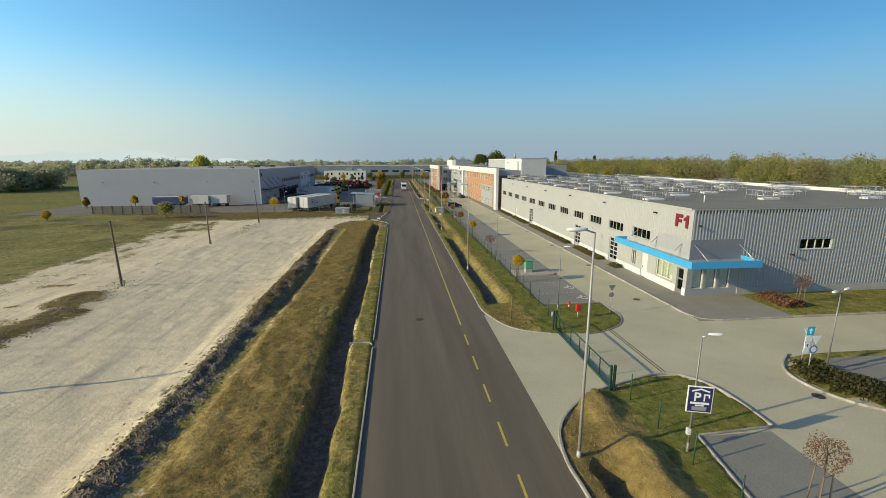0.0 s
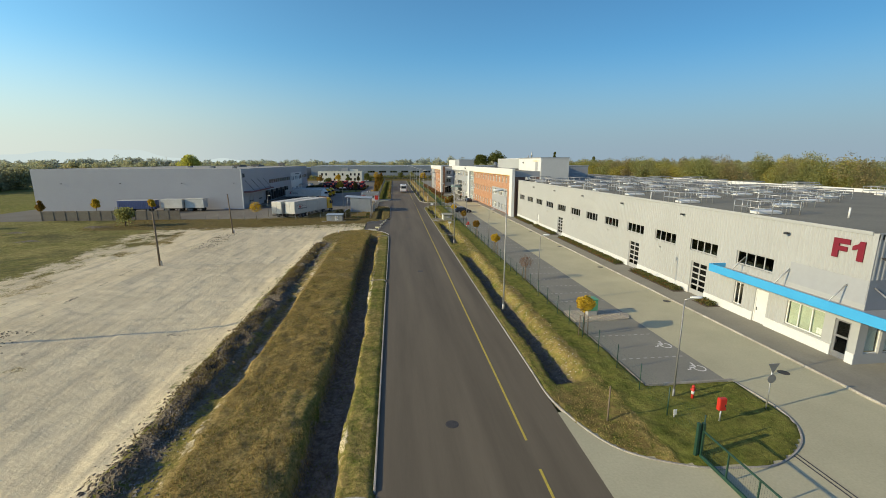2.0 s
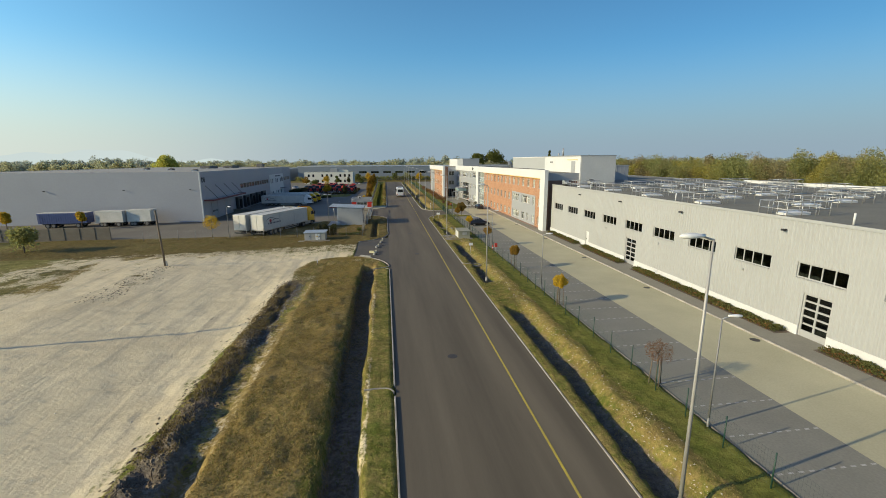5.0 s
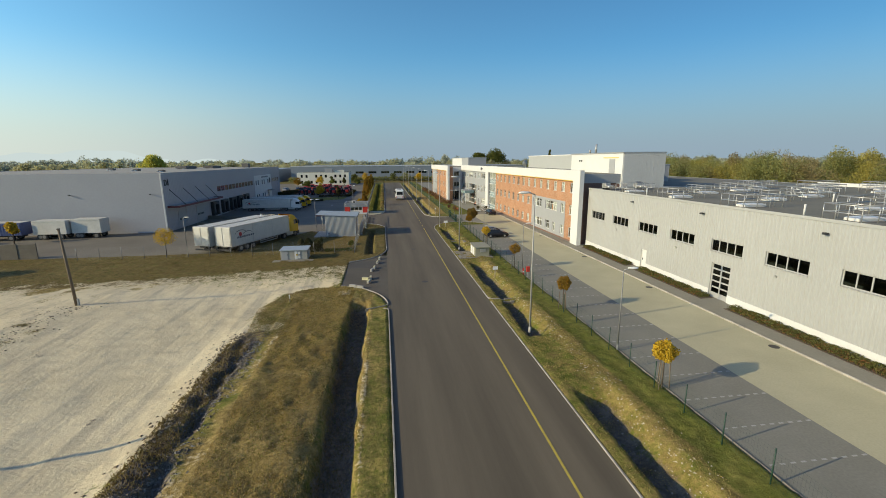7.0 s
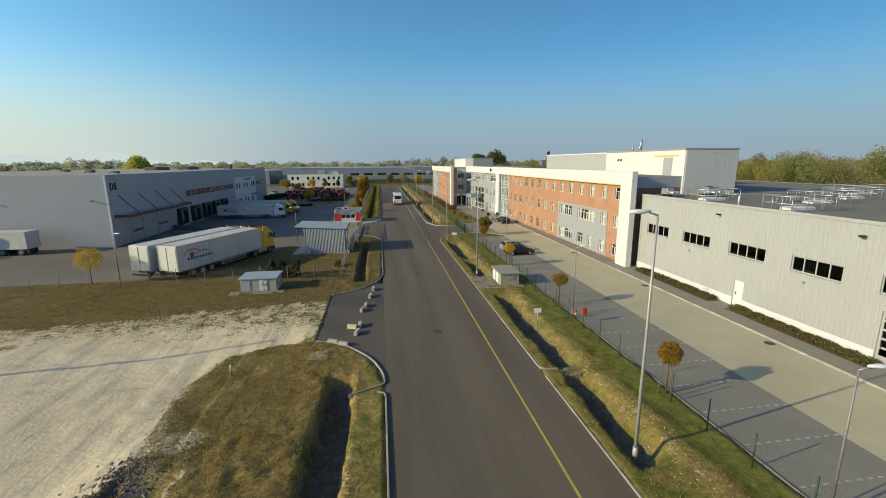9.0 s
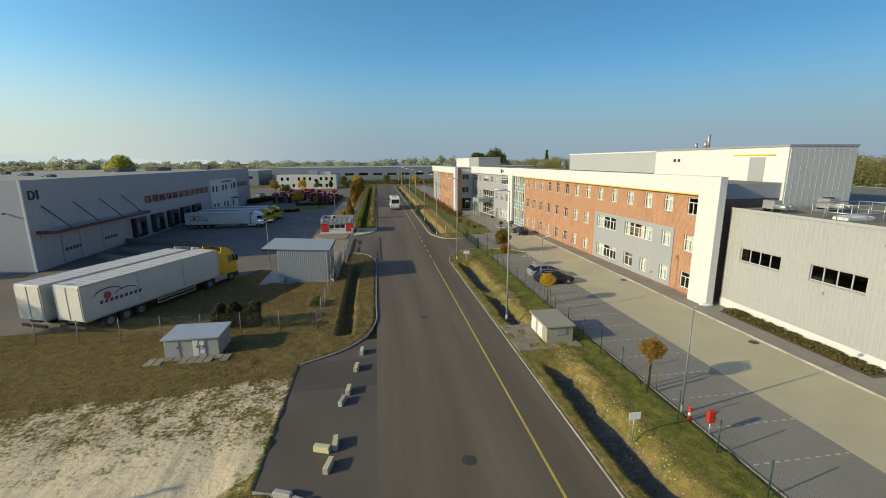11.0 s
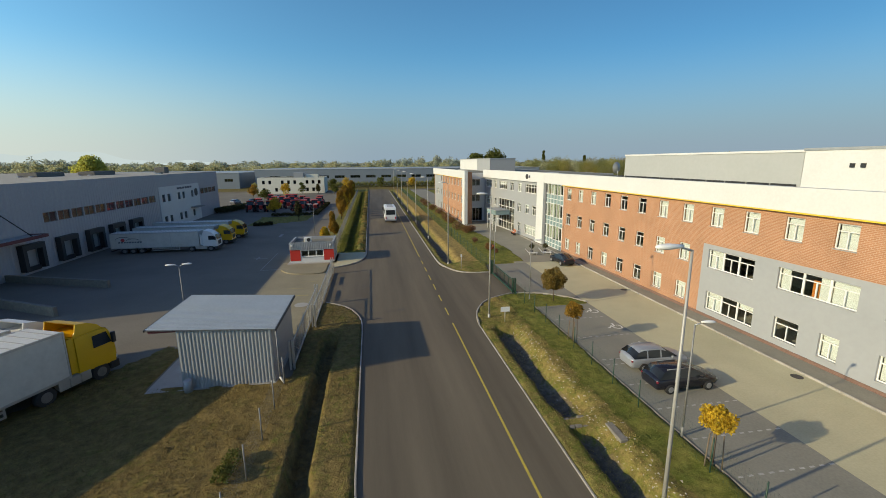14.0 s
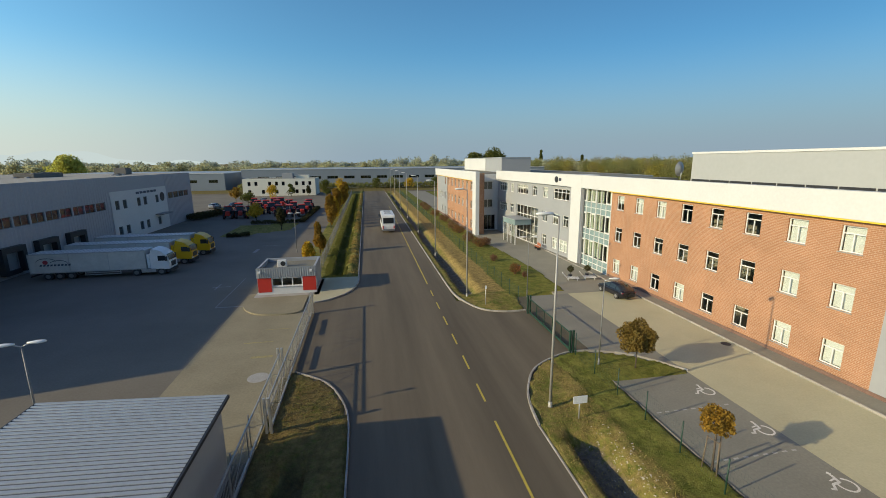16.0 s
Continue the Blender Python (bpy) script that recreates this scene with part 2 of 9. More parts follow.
BAY_PAINT = material("worn_bay_paint", (0.46, 0.445, 0.41), (0.30, 0.29, 0.265), scale=2, rough=0.8, fine=0.25, bscale=14)
WHITE_PAINT = material("white_road_paint", (0.72, 0.70, 0.66), (0.55, 0.53, 0.49), scale=3, rough=0.7, fine=0.2, bscale=25)
CLAD = material("pale_cladding", (0.385, 0.39, 0.38), (0.35, 0.355, 0.345), scale=0.2, rough=0.45, fine=0.03, bscale=3)
CLAD_GREY = material("grey_cladding", (0.35, 0.352, 0.343), (0.375, 0.377, 0.368), scale=0.2, rough=0.45, metal=0.0, fine=0.03, bscale=3)
# gable and panel: this side's shade put into darker base colours
GABLE_GREY = material("shaded_gable_cladding", (0.285, 0.292, 0.30), (0.31, 0.317, 0.325), scale=0.2, rough=0.45, fine=0.04)
PANEL_SHADED = material("shaded_gable_panel", (0.175, 0.19, 0.215), (0.195, 0.21, 0.235), scale=0.3, rough=0.5, fine=0.04)
TOWER_PALE = material("pale_tower_cladding", (0.56, 0.555, 0.53), (0.52, 0.515, 0.49), scale=0.2, rough=0.5, fine=0.03, bscale=3)
WAREHOUSE_GREY = material("warehouse_cladding", (0.333, 0.340, 0.370), (0.362, 0.369, 0.395), scale=0.2, rough=0.5, metal=0.1, fine=0.03, bscale=3)
KIOSK_WALL = material("kiosk_render", (0.315, 0.305, 0.225), (0.275, 0.265, 0.20), scale=1.2, rough=0.85, fine=0.06, bscale=8)
KIOSK_GREY = material("grey_kiosk_render", (0.36, 0.35, 0.31), (0.31, 0.30, 0.27), scale=1.2, rough=0.85, fine=0.06, bscale=8)
CLAD_MID = material("mid_grey_panel", (0.315, 0.325, 0.335), (0.345, 0.352, 0.36), scale=0.3, rough=0.5, fine=0.03, bscale=3)
PLANT_GREY = material("smooth_grey_panel", (0.375, 0.385, 0.375), (0.40, 0.408, 0.398), scale=0.3, rough=0.55, fine=0.03, bscale=3)
WHITE = material("white_render", (0.635, 0.637, 0.62), (0.595, 0.597, 0.58), scale=0.4, rough=0.7, fine=0.04, bscale=6)
CREAM = material("cream_render", (0.72, 0.70, 0.60), (0.66, 0.64, 0.55), scale=0.4, rough=0.8, fine=0.05, bscale=6)
YELLOW_TRIM = material("yellow_trim", (0.75, 0.52, 0.05), (0.68, 0.46, 0.05), scale=1, rough=0.5, fine=0.05)
BLUE = material("blue_fascia", (0.04, 0.32, 0.60), (0.05, 0.36, 0.64), scale=0.5, rough=0.4, fine=0.04)
ROOF_GREY = material("roof_membrane", (0.222, 0.209, 0.158), (0.172, 0.161, 0.122), scale=0.25, rough=0.9, fine=0.12, bscale=5, bump=0.2)
SHEET_TROUGH = material("dark_sheet_trough", (0.10, 0.11, 0.115), (0.17, 0.18, 0.185), scale=1.5, rough=0.7, fine=0.1, bscale=6)
PALE_SHEET = material("pale_roof_sheet", (0.44, 0.465, 0.475), (0.39, 0.415, 0.425), scale=0.6, rough=0.45, metal=0.25, fine=0.06, bscale=6)
ROOF_METAL = material("roof_sheet", (0.33, 0.35, 0.365), (0.38, 0.39, 0.40), scale=0.4, rough=0.45, metal=0.3, fine=0.05, bscale=6)
GALV = material("galvanised_steel", (0.50, 0.50, 0.48), (0.42, 0.42, 0.41), scale=2, rough=0.45, metal=0.6, fine=0.08)
LAMP_POST = material("painted_lamp_post", (0.40, 0.39, 0.36), (0.34, 0.33, 0.305), scale=1.5, rough=0.5, metal=0.2, fine=0.06)
POST_GREY = material("weathered_grey_steel", (0.25, 0.25, 0.24), (0.20, 0.20, 0.195), scale=2, rough=0.55, metal=0.3, fine=0.1)
LAMP_GLASS = material("lamp_bowl", (0.80, 0.80, 0.77), (0.75, 0.75, 0.72), rough=0.25, fine=0.02)
GREEN_METAL = material("green_coated_steel", (0.010, 0.042, 0.026), (0.016, 0.058, 0.036), scale=3, rough=0.5, fine=0.1)
GREEN_BOX = material("green_cabinet_paint", (0.085, 0.29, 0.15), (0.10, 0.33, 0.18), scale=2, rough=0.55, fine=0.08)
RED = material("red_paint", (0.55, 0.035, 0.02), (0.48, 0.03, 0.02), scale=2, rough=0.45, fine=0.06)
RED_DARK = material("dark_red_letters", (0.185, 0.008, 0.022), (0.165, 0.008, 0.02), rough=0.5)
CANOPY_RED = material("dull_red_edge", (0.15, 0.03, 0.035), (0.11, 0.03, 0.034), scale=0.8, rough=0.6)
RED_GLASS = material("reddish_glazing", (0.25, 0.055, 0.075), (0.16, 0.065, 0.075), scale=0.9, rough=0.4)
ROOF_BROWN = material("brown_grey_casing", (0.13, 0.12, 0.105), (0.18, 0.165, 0.145), scale=0.8, rough=0.7)
STAIR_PALE = material("pale_green_backing", (0.52, 0.56, 0.44), (0.38, 0.42, 0.34), scale=0.8, rough=0.9)
TERRACOTTA = material("terracotta", (0.50, 0.15, 0.06), (0.42, 0.12, 0.05), scale=3, rough=0.8)
BLACK = material("black_plastic", (0.02, 0.02, 0.022), (0.03, 0.03, 0.032), rough=0.5)
RIM_BRIGHT = material("alloy_rim", (0.45, 0.45, 0.45), (0.36, 0.36, 0.36), rough=0.35, metal=0.6)
# rims carry the shade under the trucks as a dark colour
RIM_DARK = material("shaded_rim", (0.20, 0.19, 0.18), (0.15, 0.145, 0.14), rough=0.6, metal=0.2)
RUBBER = material("rubber", (0.022, 0.022, 0.022), (0.035, 0.034, 0.033), rough=0.8)
INTERIOR = material("office_interior", (0.30, 0.28, 0.25), (0.22, 0.21, 0.19), scale=0.7, rough=0.9)
BLIND = material("white_blind", (0.71, 0.72, 0.73), (0.65, 0.66, 0.67), scale=1.0, rough=0.9, stretch=(1, 1, 12), bscale=4)
ORANGE_CURTAIN = material("orange_curtain", (0.60, 0.20, 0.04), (0.5, 0.16, 0.03), rough=0.9)
FRAME_WHITE = material("white_window_frame", (0.76, 0.75, 0.72), (0.70, 0.69, 0.66), rough=0.4, fine=0.03)
FRAME_DARK = material("dark_window_frame", (0.16, 0.17, 0.18), (0.2, 0.2, 0.21), rough=0.4)
GLASS = glass_material("window_glass", (0.90, 0.93, 0.90))
GLASS_DARK = glass_material("tinted_glass", (0.30, 0.36, 0.38))
TEAL_PANEL = material("green_grey_glazed_panel", (0.20, 0.28, 0.285), (0.26, 0.35, 0.345), scale=0.6, rough=0.12, fine=0.05)
TRAILER_WHITE = material("trailer_tarpaulin", (0.60, 0.59, 0.545), (0.50, 0.49, 0.445), scale=0.8, rough=0.55, fine=0.06, bscale=4)
CAB_YELLOW = material("yellow_cab_paint", (0.72, 0.42, 0.01), (0.66, 0.38, 0.01), scale=1, rough=0.35, fine=0.04)
CAB_WHITE = material("white_cab_paint", (0.76, 0.76, 0.74), (0.70, 0.70, 0.68), scale=1, rough=0.35, fine=0.04)
CAR_SILVER = material("silver_car_paint", (0.30, 0.32, 0.35), (0.33, 0.35, 0.38), rough=0.3, metal=0.25, fine=0.02)
CAR_BLACK = material("black_car_paint", (0.012, 0.013, 0.02), (0.016, 0.017, 0.024), rough=0.18, fine=0.02)
CAR_GLASS = material("car_glass", (0.02, 0.025, 0.03), (0.025, 0.03, 0.035), rough=0.08)
BLUE_SHEET = material("blue_tarpaulin", (0.075, 0.105, 0.225), (0.09, 0.12, 0.25), rough=0.6)
SIGN_BLUE = material("sign_blue", (0.02, 0.10, 0.42), (0.025, 0.11, 0.45), rough=0.4)
SIGN_NAVY = material("sign_navy", (0.025, 0.025, 0.10), (0.03, 0.03, 0.12), rough=0.4)
SIGN_CYAN = material("sign_cyan", (0.02, 0.38, 0.55), (0.02, 0.40, 0.58), rough=0.4)
SIGN_WHITE = material("sign_white", (0.80, 0.80, 0.78), (0.74, 0.74, 0.72), rough=0.4)
LOGO_INK = material("printed_ink", (0.06, 0.07, 0.10), (0.09, 0.09, 0.12), rough=0.6)
LOGO_RED = material("printed_red", (0.45, 0.05, 0.05), (0.40, 0.05, 0.05), rough=0.6)
PALE_YELLOW = material("faded_yellow_paint", (0.60, 0.55, 0.30), (0.50, 0.47, 0.30), scale=3, rough=0.7, fine=0.15)
SLAB = material("worn_paving_slab", (0.275, 0.240, 0.178), (0.205, 0.182, 0.138), scale=1.2, rough=0.9, bump=0.4, bscale=14, vary=0.12)
STONE_DARK = material("ditch_stone", (0.24, 0.215, 0.175), (0.16, 0.145, 0.12), scale=3, rough=0.9, bump=0.4, bscale=16)
WOOD = material("weathered_wood", (0.20, 0.15, 0.10), (0.14, 0.105, 0.07), scale=3, rough=0.9, bump=0.4, bscale=20, stretch=(1, 1, 0.2))
BARK = material("bark", (0.13, 0.10, 0.075), (0.09, 0.07, 0.05), scale=4, rough=0.95, bump=0.5, bscale=25)
STONE = material("gravel_stone", (0.50, 0.44, 0.34), (0.38, 0.33, 0.26), scale=3, rough=0.9, bump=0.5, bscale=18, vary=0.15)
LEAF_ORANGE = leaf_material("autumn_leaves", (0.36, 0.19, 0.02), (0.23, 0.155, 0.03), 1.5)
LEAF_YELLOW = leaf_material("yellow_leaves", (0.64, 0.42, 0.035), (0.50, 0.35, 0.04), 1.0)
LEAF_GREEN = leaf_material("green_leaves", (0.085, 0.11, 0.024), (0.15, 0.15, 0.035), 0.8)
# wood leaves: olive, gold and brown paled with the haze of distance
LEAF_OLIVE = leaf_material("olive_leaves", (0.235, 0.255, 0.095), (0.33, 0.31, 0.105), 0.06, 0.5)
LEAF_WOOD_GOLD = leaf_material("golden_wood_leaves", (0.45, 0.38, 0.085), (0.34, 0.30, 0.085), 0.08, 0.5)
LEAF_WOOD_BROWN = leaf_material("brown_wood_leaves", (0.28, 0.235, 0.115), (0.34, 0.27, 0.125), 0.08, 0.5)
LEAF_BROWN = leaf_material("brown_leaves", (0.24, 0.125, 0.068), (0.17, 0.10, 0.055), 1.0)
LEAF_GLOBE = leaf_material("globe_leaves", (0.17, 0.125, 0.03), (0.25, 0.16, 0.04), 2.5)
LEAF_RUST = leaf_material("rust_leaves", (0.24, 0.12, 0.04), (0.17, 0.085, 0.04), 1.0)
LEAF_BED = leaf_material("bed_leaves", (0.088, 0.105, 0.030), (0.160, 0.145, 0.046), 1.6)
LEAF_DARK = leaf_material("dark_shrub_leaves", (0.05, 0.06, 0.02), (0.09, 0.075, 0.03), 1.2)
# LEAF_FAR and LEAF_HAZE: haze of distance mixed into pale base colours
LEAF_FAR = leaf_material("hazed_far_leaves", (0.42, 0.425, 0.26), (0.50, 0.47, 0.26), 0.02, 0.5)
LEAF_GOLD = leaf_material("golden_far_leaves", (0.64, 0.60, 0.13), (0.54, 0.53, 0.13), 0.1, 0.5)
LEAF_HAZE = leaf_material("hazed_horizon_leaves", (0.42, 0.455, 0.375), (0.47, 0.485, 0.37), 0.008, 0.5)
GRASS_GREEN = leaf_material("grass_blades_green", (0.130, 0.148, 0.028), (0.215, 0.205, 0.048), 0.5)
GRASS_RANK = leaf_material("grass_blades_rank", (0.13, 0.10, 0.036), (0.25, 0.185, 0.07), 0.9)
GRASS_TAN = leaf_material("grass_blades_tan", (0.20, 0.145, 0.06), (0.50, 0.39, 0.20), 1.3)
GRASS_DRY = leaf_material("grass_blades_dry", (0.28, 0.205, 0.064), (0.46, 0.34, 0.115), 0.9)


def brick_material():
    m = bpy.data.materials.new("red_brick")
    m.use_nodes = True
    n, l = m.node_tree.nodes, m.node_tree.links
    b = n["Principled BSDF"]
    b.inputs["Roughness"].default_value, b.inputs["Specular IOR Level"].default_value = 0.9, 0.2
    geo, sep, com = n.new("ShaderNodeNewGeometry"), n.new("ShaderNodeSeparateXYZ"), n.new("ShaderNodeCombineXYZ")
    add = n.new("ShaderNodeMath")
    l.new(geo.outputs["Position"], sep.inputs[0])
    l.new(sep.outputs[0], add.inputs[0]), l.new(sep.outputs[1], add.inputs[1])
    l.new(add.outputs[0], com.inputs[0]), l.new(sep.outputs[2], com.inputs[1])
    br, big = n.new("ShaderNodeTexBrick"), n.new("ShaderNodeTexNoise")
    l.new(com.outputs[0], br.inputs[0]), l.new(geo.outputs["Position"], big.inputs[0])
    br.inputs["Scale"].default_value = 1.0
    br.inputs["Brick Width"].default_value, br.inputs["Row Height"].default_value, br.inputs["Mortar Size"].default_value = 0.26, 0.10, 0.012
    br.inputs["Color1"].default_value, br.inputs["Color2"].default_value = (0.420, 0.210, 0.116, 1), (0.362, 0.175, 0.094, 1)
    br.inputs["Mortar"].default_value = (0.49, 0.325, 0.225, 1)
    big.inputs["Scale"].default_value, big.inputs["Detail"].default_value = 0.5, 5
    hsv, mr, bp = n.new("ShaderNodeHueSaturation"), n.new("ShaderNodeMapRange"), n.new("ShaderNodeBump")
    mr.inputs[1].default_value, mr.inputs[2].default_value, mr.inputs[3].default_value, mr.inputs[4].default_value = 0.3, 0.7, 0.90, 1.08
    l.new(big.outputs[0], mr.inputs[0]), l.new(mr.outputs[0], hsv.inputs["Value"]), l.new(br.outputs["Color"], hsv.inputs["Color"])
    l.new(hsv.outputs[0], b.inputs["Base Color"])
    bp.inputs["Strength"].default_value, bp.inputs["Distance"].default_value, bp.invert = 0.5, 0.01, True
    l.new(br.outputs["Fac"], bp.inputs["Height"]), l.new(bp.outputs[0], b.inputs["Normal"])
    return m


BRICK = brick_material()
BRICK_DARK = material("dark_brown_brick", (0.17, 0.10, 0.075), (0.21, 0.125, 0.095), scale=1.0, rough=0.9, fine=0.2, bscale=12, bump=0.3)


# ---- building blocks ----
def box(bm, x0, y0, z0, x1, y1, z1, mi=0):
    v = [bm.verts.new(p) for p in ((x0, y0, z0), (x1, y0, z0), (x1, y1, z0), (x0, y1, z0), (x0, y0, z1), (x1, y0, z1), (x1, y1, z1), (x0, y1, z1))]
    for f in ((0, 3, 2, 1), (4, 5, 6, 7), (0, 1, 5, 4), (1, 2, 6, 5), (2, 3, 7, 6), (3, 0, 4, 7)):
        bm.faces.new([v[i] for i in f]).material_index = mi


def bevel_box(bm, x0, y0, z0, x1, y1, z1, r=0.03, mi=0):
    """A box with its vertical and top edges chamfered."""
    def ring(i, z):
        return [bm.verts.new(p) for p in ((x0 + i, y0, z), (x1 - i, y0, z), (x1, y0 + i, z), (x1, y1 - i, z), (x1 - i, y1, z), (x0 + i, y1, z), (x0, y1 - i, z), (x0, y0 + i, z))]
    a, b = ring(r, z0), ring(r, z1 - r)
    c = [bm.verts.new((min(max(v.co.x, x0 + r), x1 - r), min(max(v.co.y, y0 + r), y1 - r), z1)) for v in b]
    for p, q in ((a, b), (b, c)):
        for i in range(8):
            j = (i + 1) % 8
            bm.faces.new((p[i], p[j], q[j], q[i])).material_index = mi
    bm.faces.new(c).material_index = mi
    bm.faces.new(a[::-1]).material_index = mi


def tube(bm, p0, p1, r0, r1=None, seg=8, mi=0, caps=True):
    p0, p1 = Vector(p0), Vector(p1)
    r1 = r0 if r1 is None else r1
    q = (p1 - p0).to_track_quat("Z", "Y")
    a, b = [], []
    for i in range(seg):
        d = q @ Vector((math.cos(2 * math.pi * i / seg), math.sin(2 * math.pi * i / seg), 0))
        a.append(bm.verts.new(p0 + d * r0)), b.append(bm.verts.new(p1 + d * r1))
    for i in range(seg):
        j = (i + 1) % seg
        f = bm.faces.new((a[i], a[j], b[j], b[i]))
        f.material_index, f.smooth = mi, True
    if caps:
        bm.faces.new(a[::-1]).material_index = mi
        bm.faces.new(b).material_index = mi


def prism(bm, pts, z0, z1, mi=0):
    """An upright prism on a counter-clockwise outline in the plan."""
    a, b = [bm.verts.new((x, y, z0)) for x, y in pts], [bm.verts.new((x, y, z1)) for x, y in pts]
    for i in range(len(pts)):
        j = (i + 1) % len(pts)
        bm.faces.new((a[i], a[j], b[j], b[i])).material_index = mi
    bm.faces.new(b).material_index = mi
    bm.faces.new(a[::-1]).material_index = mi


def side_prism(bm, pts, y0, y1, mi=0):
    """A prism across y on an outline of (x, z)."""
    a, b = [bm.verts.new((x, y0, z)) for x, z in pts], [bm.verts.new((x, y1, z)) for x, z in pts]
    for i in range(len(pts)):
        j = (i + 1) % len(pts)
        bm.faces.new((a[j], a[i], b[i], b[j])).material_index = mi
    bm.faces.new(a).material_index = mi
    bm.faces.new(b[::-1]).material_index = mi


def as_mesh(name, bm, mats):
    bmesh.ops.recalc_face_normals(bm, faces=bm.faces)
    me = bpy.data.meshes.new(name)
    bm.to_mesh(me)
    bm.free()
    for m in mats if isinstance(mats, (list, tuple)) else [mats]:
        me.materials.append(m)
    return me


def part(name, bm, mats, parent=None, label="", m=None):
    """One mesh object from bm, under a thing or a part. bm may be a finished mesh."""
    me = as_mesh(name, bm, mats) if isinstance(bm, bmesh.types.BMesh) else bm
    ob = new(name, me)
    if parent is not None:
        ob.parent = parent
    if m is not None:
        ob.matrix_basis = m
    return tagged(ob, label)


def thing(name, label, category, group="", kind="", m=None):
    """An Empty at a thing's base, to parent its parts."""
    ob = new(name)
    ob.empty_display_size = 0.2
    if m is not None:
        ob.matrix_basis = m
    return tagged(ob, label, category, group, kind)


def one_box(x0, y0, z0, x1, y1, z1, r=0.0):
    bm = bmesh.new()
    if r:
        bevel_box(bm, x0, y0, z0, x1, y1, z1, r)
    else:
        box(bm, x0, y0, z0, x1, y1, z1)
    return bm


def one_tube(p0, p1, r0, r1=None, seg=8):
    bm = bmesh.new()
    tube(bm, p0, p1, r0, r1, seg)
    return bm


def raw_mesh(name, verts, faces, mats, smooth=False):
    me = bpy.data.meshes.new(name)
    me.from_pydata(verts.tolist() if hasattr(verts, "tolist") else verts, [], faces.tolist() if hasattr(faces, "tolist") else faces)
    for m in mats:
        me.materials.append(m)
    if smooth:
        me.shade_smooth()
    me.update()
    return me


def smooth_line(pts, steps=6, closed=False):
    """A Catmull-Rom curve through the points."""
    P = [np.array(p, float) for p in pts]
    n = len(P)
    out = []
    for i in range(n if closed else n - 1):
        a, b, c, d = (P[(i + k) % n] if closed else P[min(max(i + k, 0), n - 1)] for k in (-1, 0, 1, 2))
        for s in range(steps):
            t = s / steps
            out.append(tuple(0.5 * (2 * b + (c - a) * t + (2 * a - 5 * b + 4 * c - d) * t * t + (3 * b - a - 3 * c + d) * t ** 3)))
    if not closed:
        out.append(tuple(P[-1]))
    return out


def inside(X, Y, poly):
    r = np.zeros(X.shape, bool)
    n = len(poly)
    for i in range(n):
        (x0, y0), (x1, y1) = poly[i], poly[(i + 1) % n]
        if y0 == y1:
            continue
        c = (y0 > Y) != (y1 > Y)
        r ^= c & (X < (x1 - x0) * (Y - y0) / (y1 - y0) + x0)
    return r


def value_noise(X, Y, scale, seed):
    """Smooth noise from 0 to 1 on a lattice of the given size."""
    rs = np.random.RandomState(seed)
    tab = rs.rand(256, 256)
    x, y = X / scale + 500, Y / scale + 500
    xi, yi = np.floor(x).astype(int), np.floor(y).astype(int)
    fx, fy = x - xi, y - yi
    fx, fy = fx * fx * (3 - 2 * fx), fy * fy * (3 - 2 * fy)
    a, b, c, d = tab[xi % 256, yi % 256], tab[(xi + 1) % 256, yi % 256], tab[xi % 256, (yi + 1) % 256], tab[(xi + 1) % 256, (yi + 1) % 256]
    return (a * (1 - fx) + b * fx) * (1 - fy) + (c * (1 - fx) + d * fx) * fy


def step(v, lo, hi):
    t = np.clip((v - lo) / (hi - lo), 0, 1)
    return t * t * (3 - 2 * t)


def leaf_cloud(rs, n, centre, radius, size, squash=(1, 1, 1), shell=0.45):
    """Vertices and faces of n small leaf blades, more of them near the outside of an uneven crown."""
    d = rs.normal(size=(n, 3))
    d /= np.linalg.norm(d, axis=1)[:, None]
    lump = 1 + 0.16 * np.sin(d[:, 0] * 5 + rs.uniform(0, 6)) * np.cos(d[:, 2] * 4 + rs.uniform(0, 6)) + 0.12 * np.sin(d[:, 1] * 7 + rs.uniform(0, 6))
    r = radius * (shell + (1 - shell) * rs.rand(n) ** 0.5) * lump
    p = np.array(centre) + d * r[:, None] * np.array(squash)
    a, b = rs.normal(size=(n, 3)), rs.normal(size=(n, 3))
    a /= np.linalg.norm(a, axis=1)[:, None]
    b -= a * np.sum(a * b, 1)[:, None]
    b /= np.linalg.norm(b, axis=1)[:, None]
    s = size * rs.uniform(0.6, 1.3, n)[:, None]
    v = np.stack([p - a * s, p + b * s * 0.6, p + a * s, p - b * s * 0.6], 1).reshape(-1, 3)
    f = np.arange(n * 4).reshape(-1, 4)
    return v, f


# ---- the plan: outlines in metres ----
ROAD_L, ROAD_R, BAY_L, BAY_R, WALK_L, F1_X = -1.95, 7.15, 13.2, 18.3, 24.5, 27.6
NEAR_ISLAND = smooth_line([(7.25, -30), (7.25, 8), (7.2, 13.7), (7.15, 15.7), (7.6, 17.7), (8.7, 19.3), (10.7, 20.9), (12.7, 21.7), (16.2, 22.6), (17.9, 21.4), (18.35, 19.4), (18.3, 17.0)]) + [(14.1, 16.7), (13.45, 13.0), (13.3, 8), (13.3, -30)]
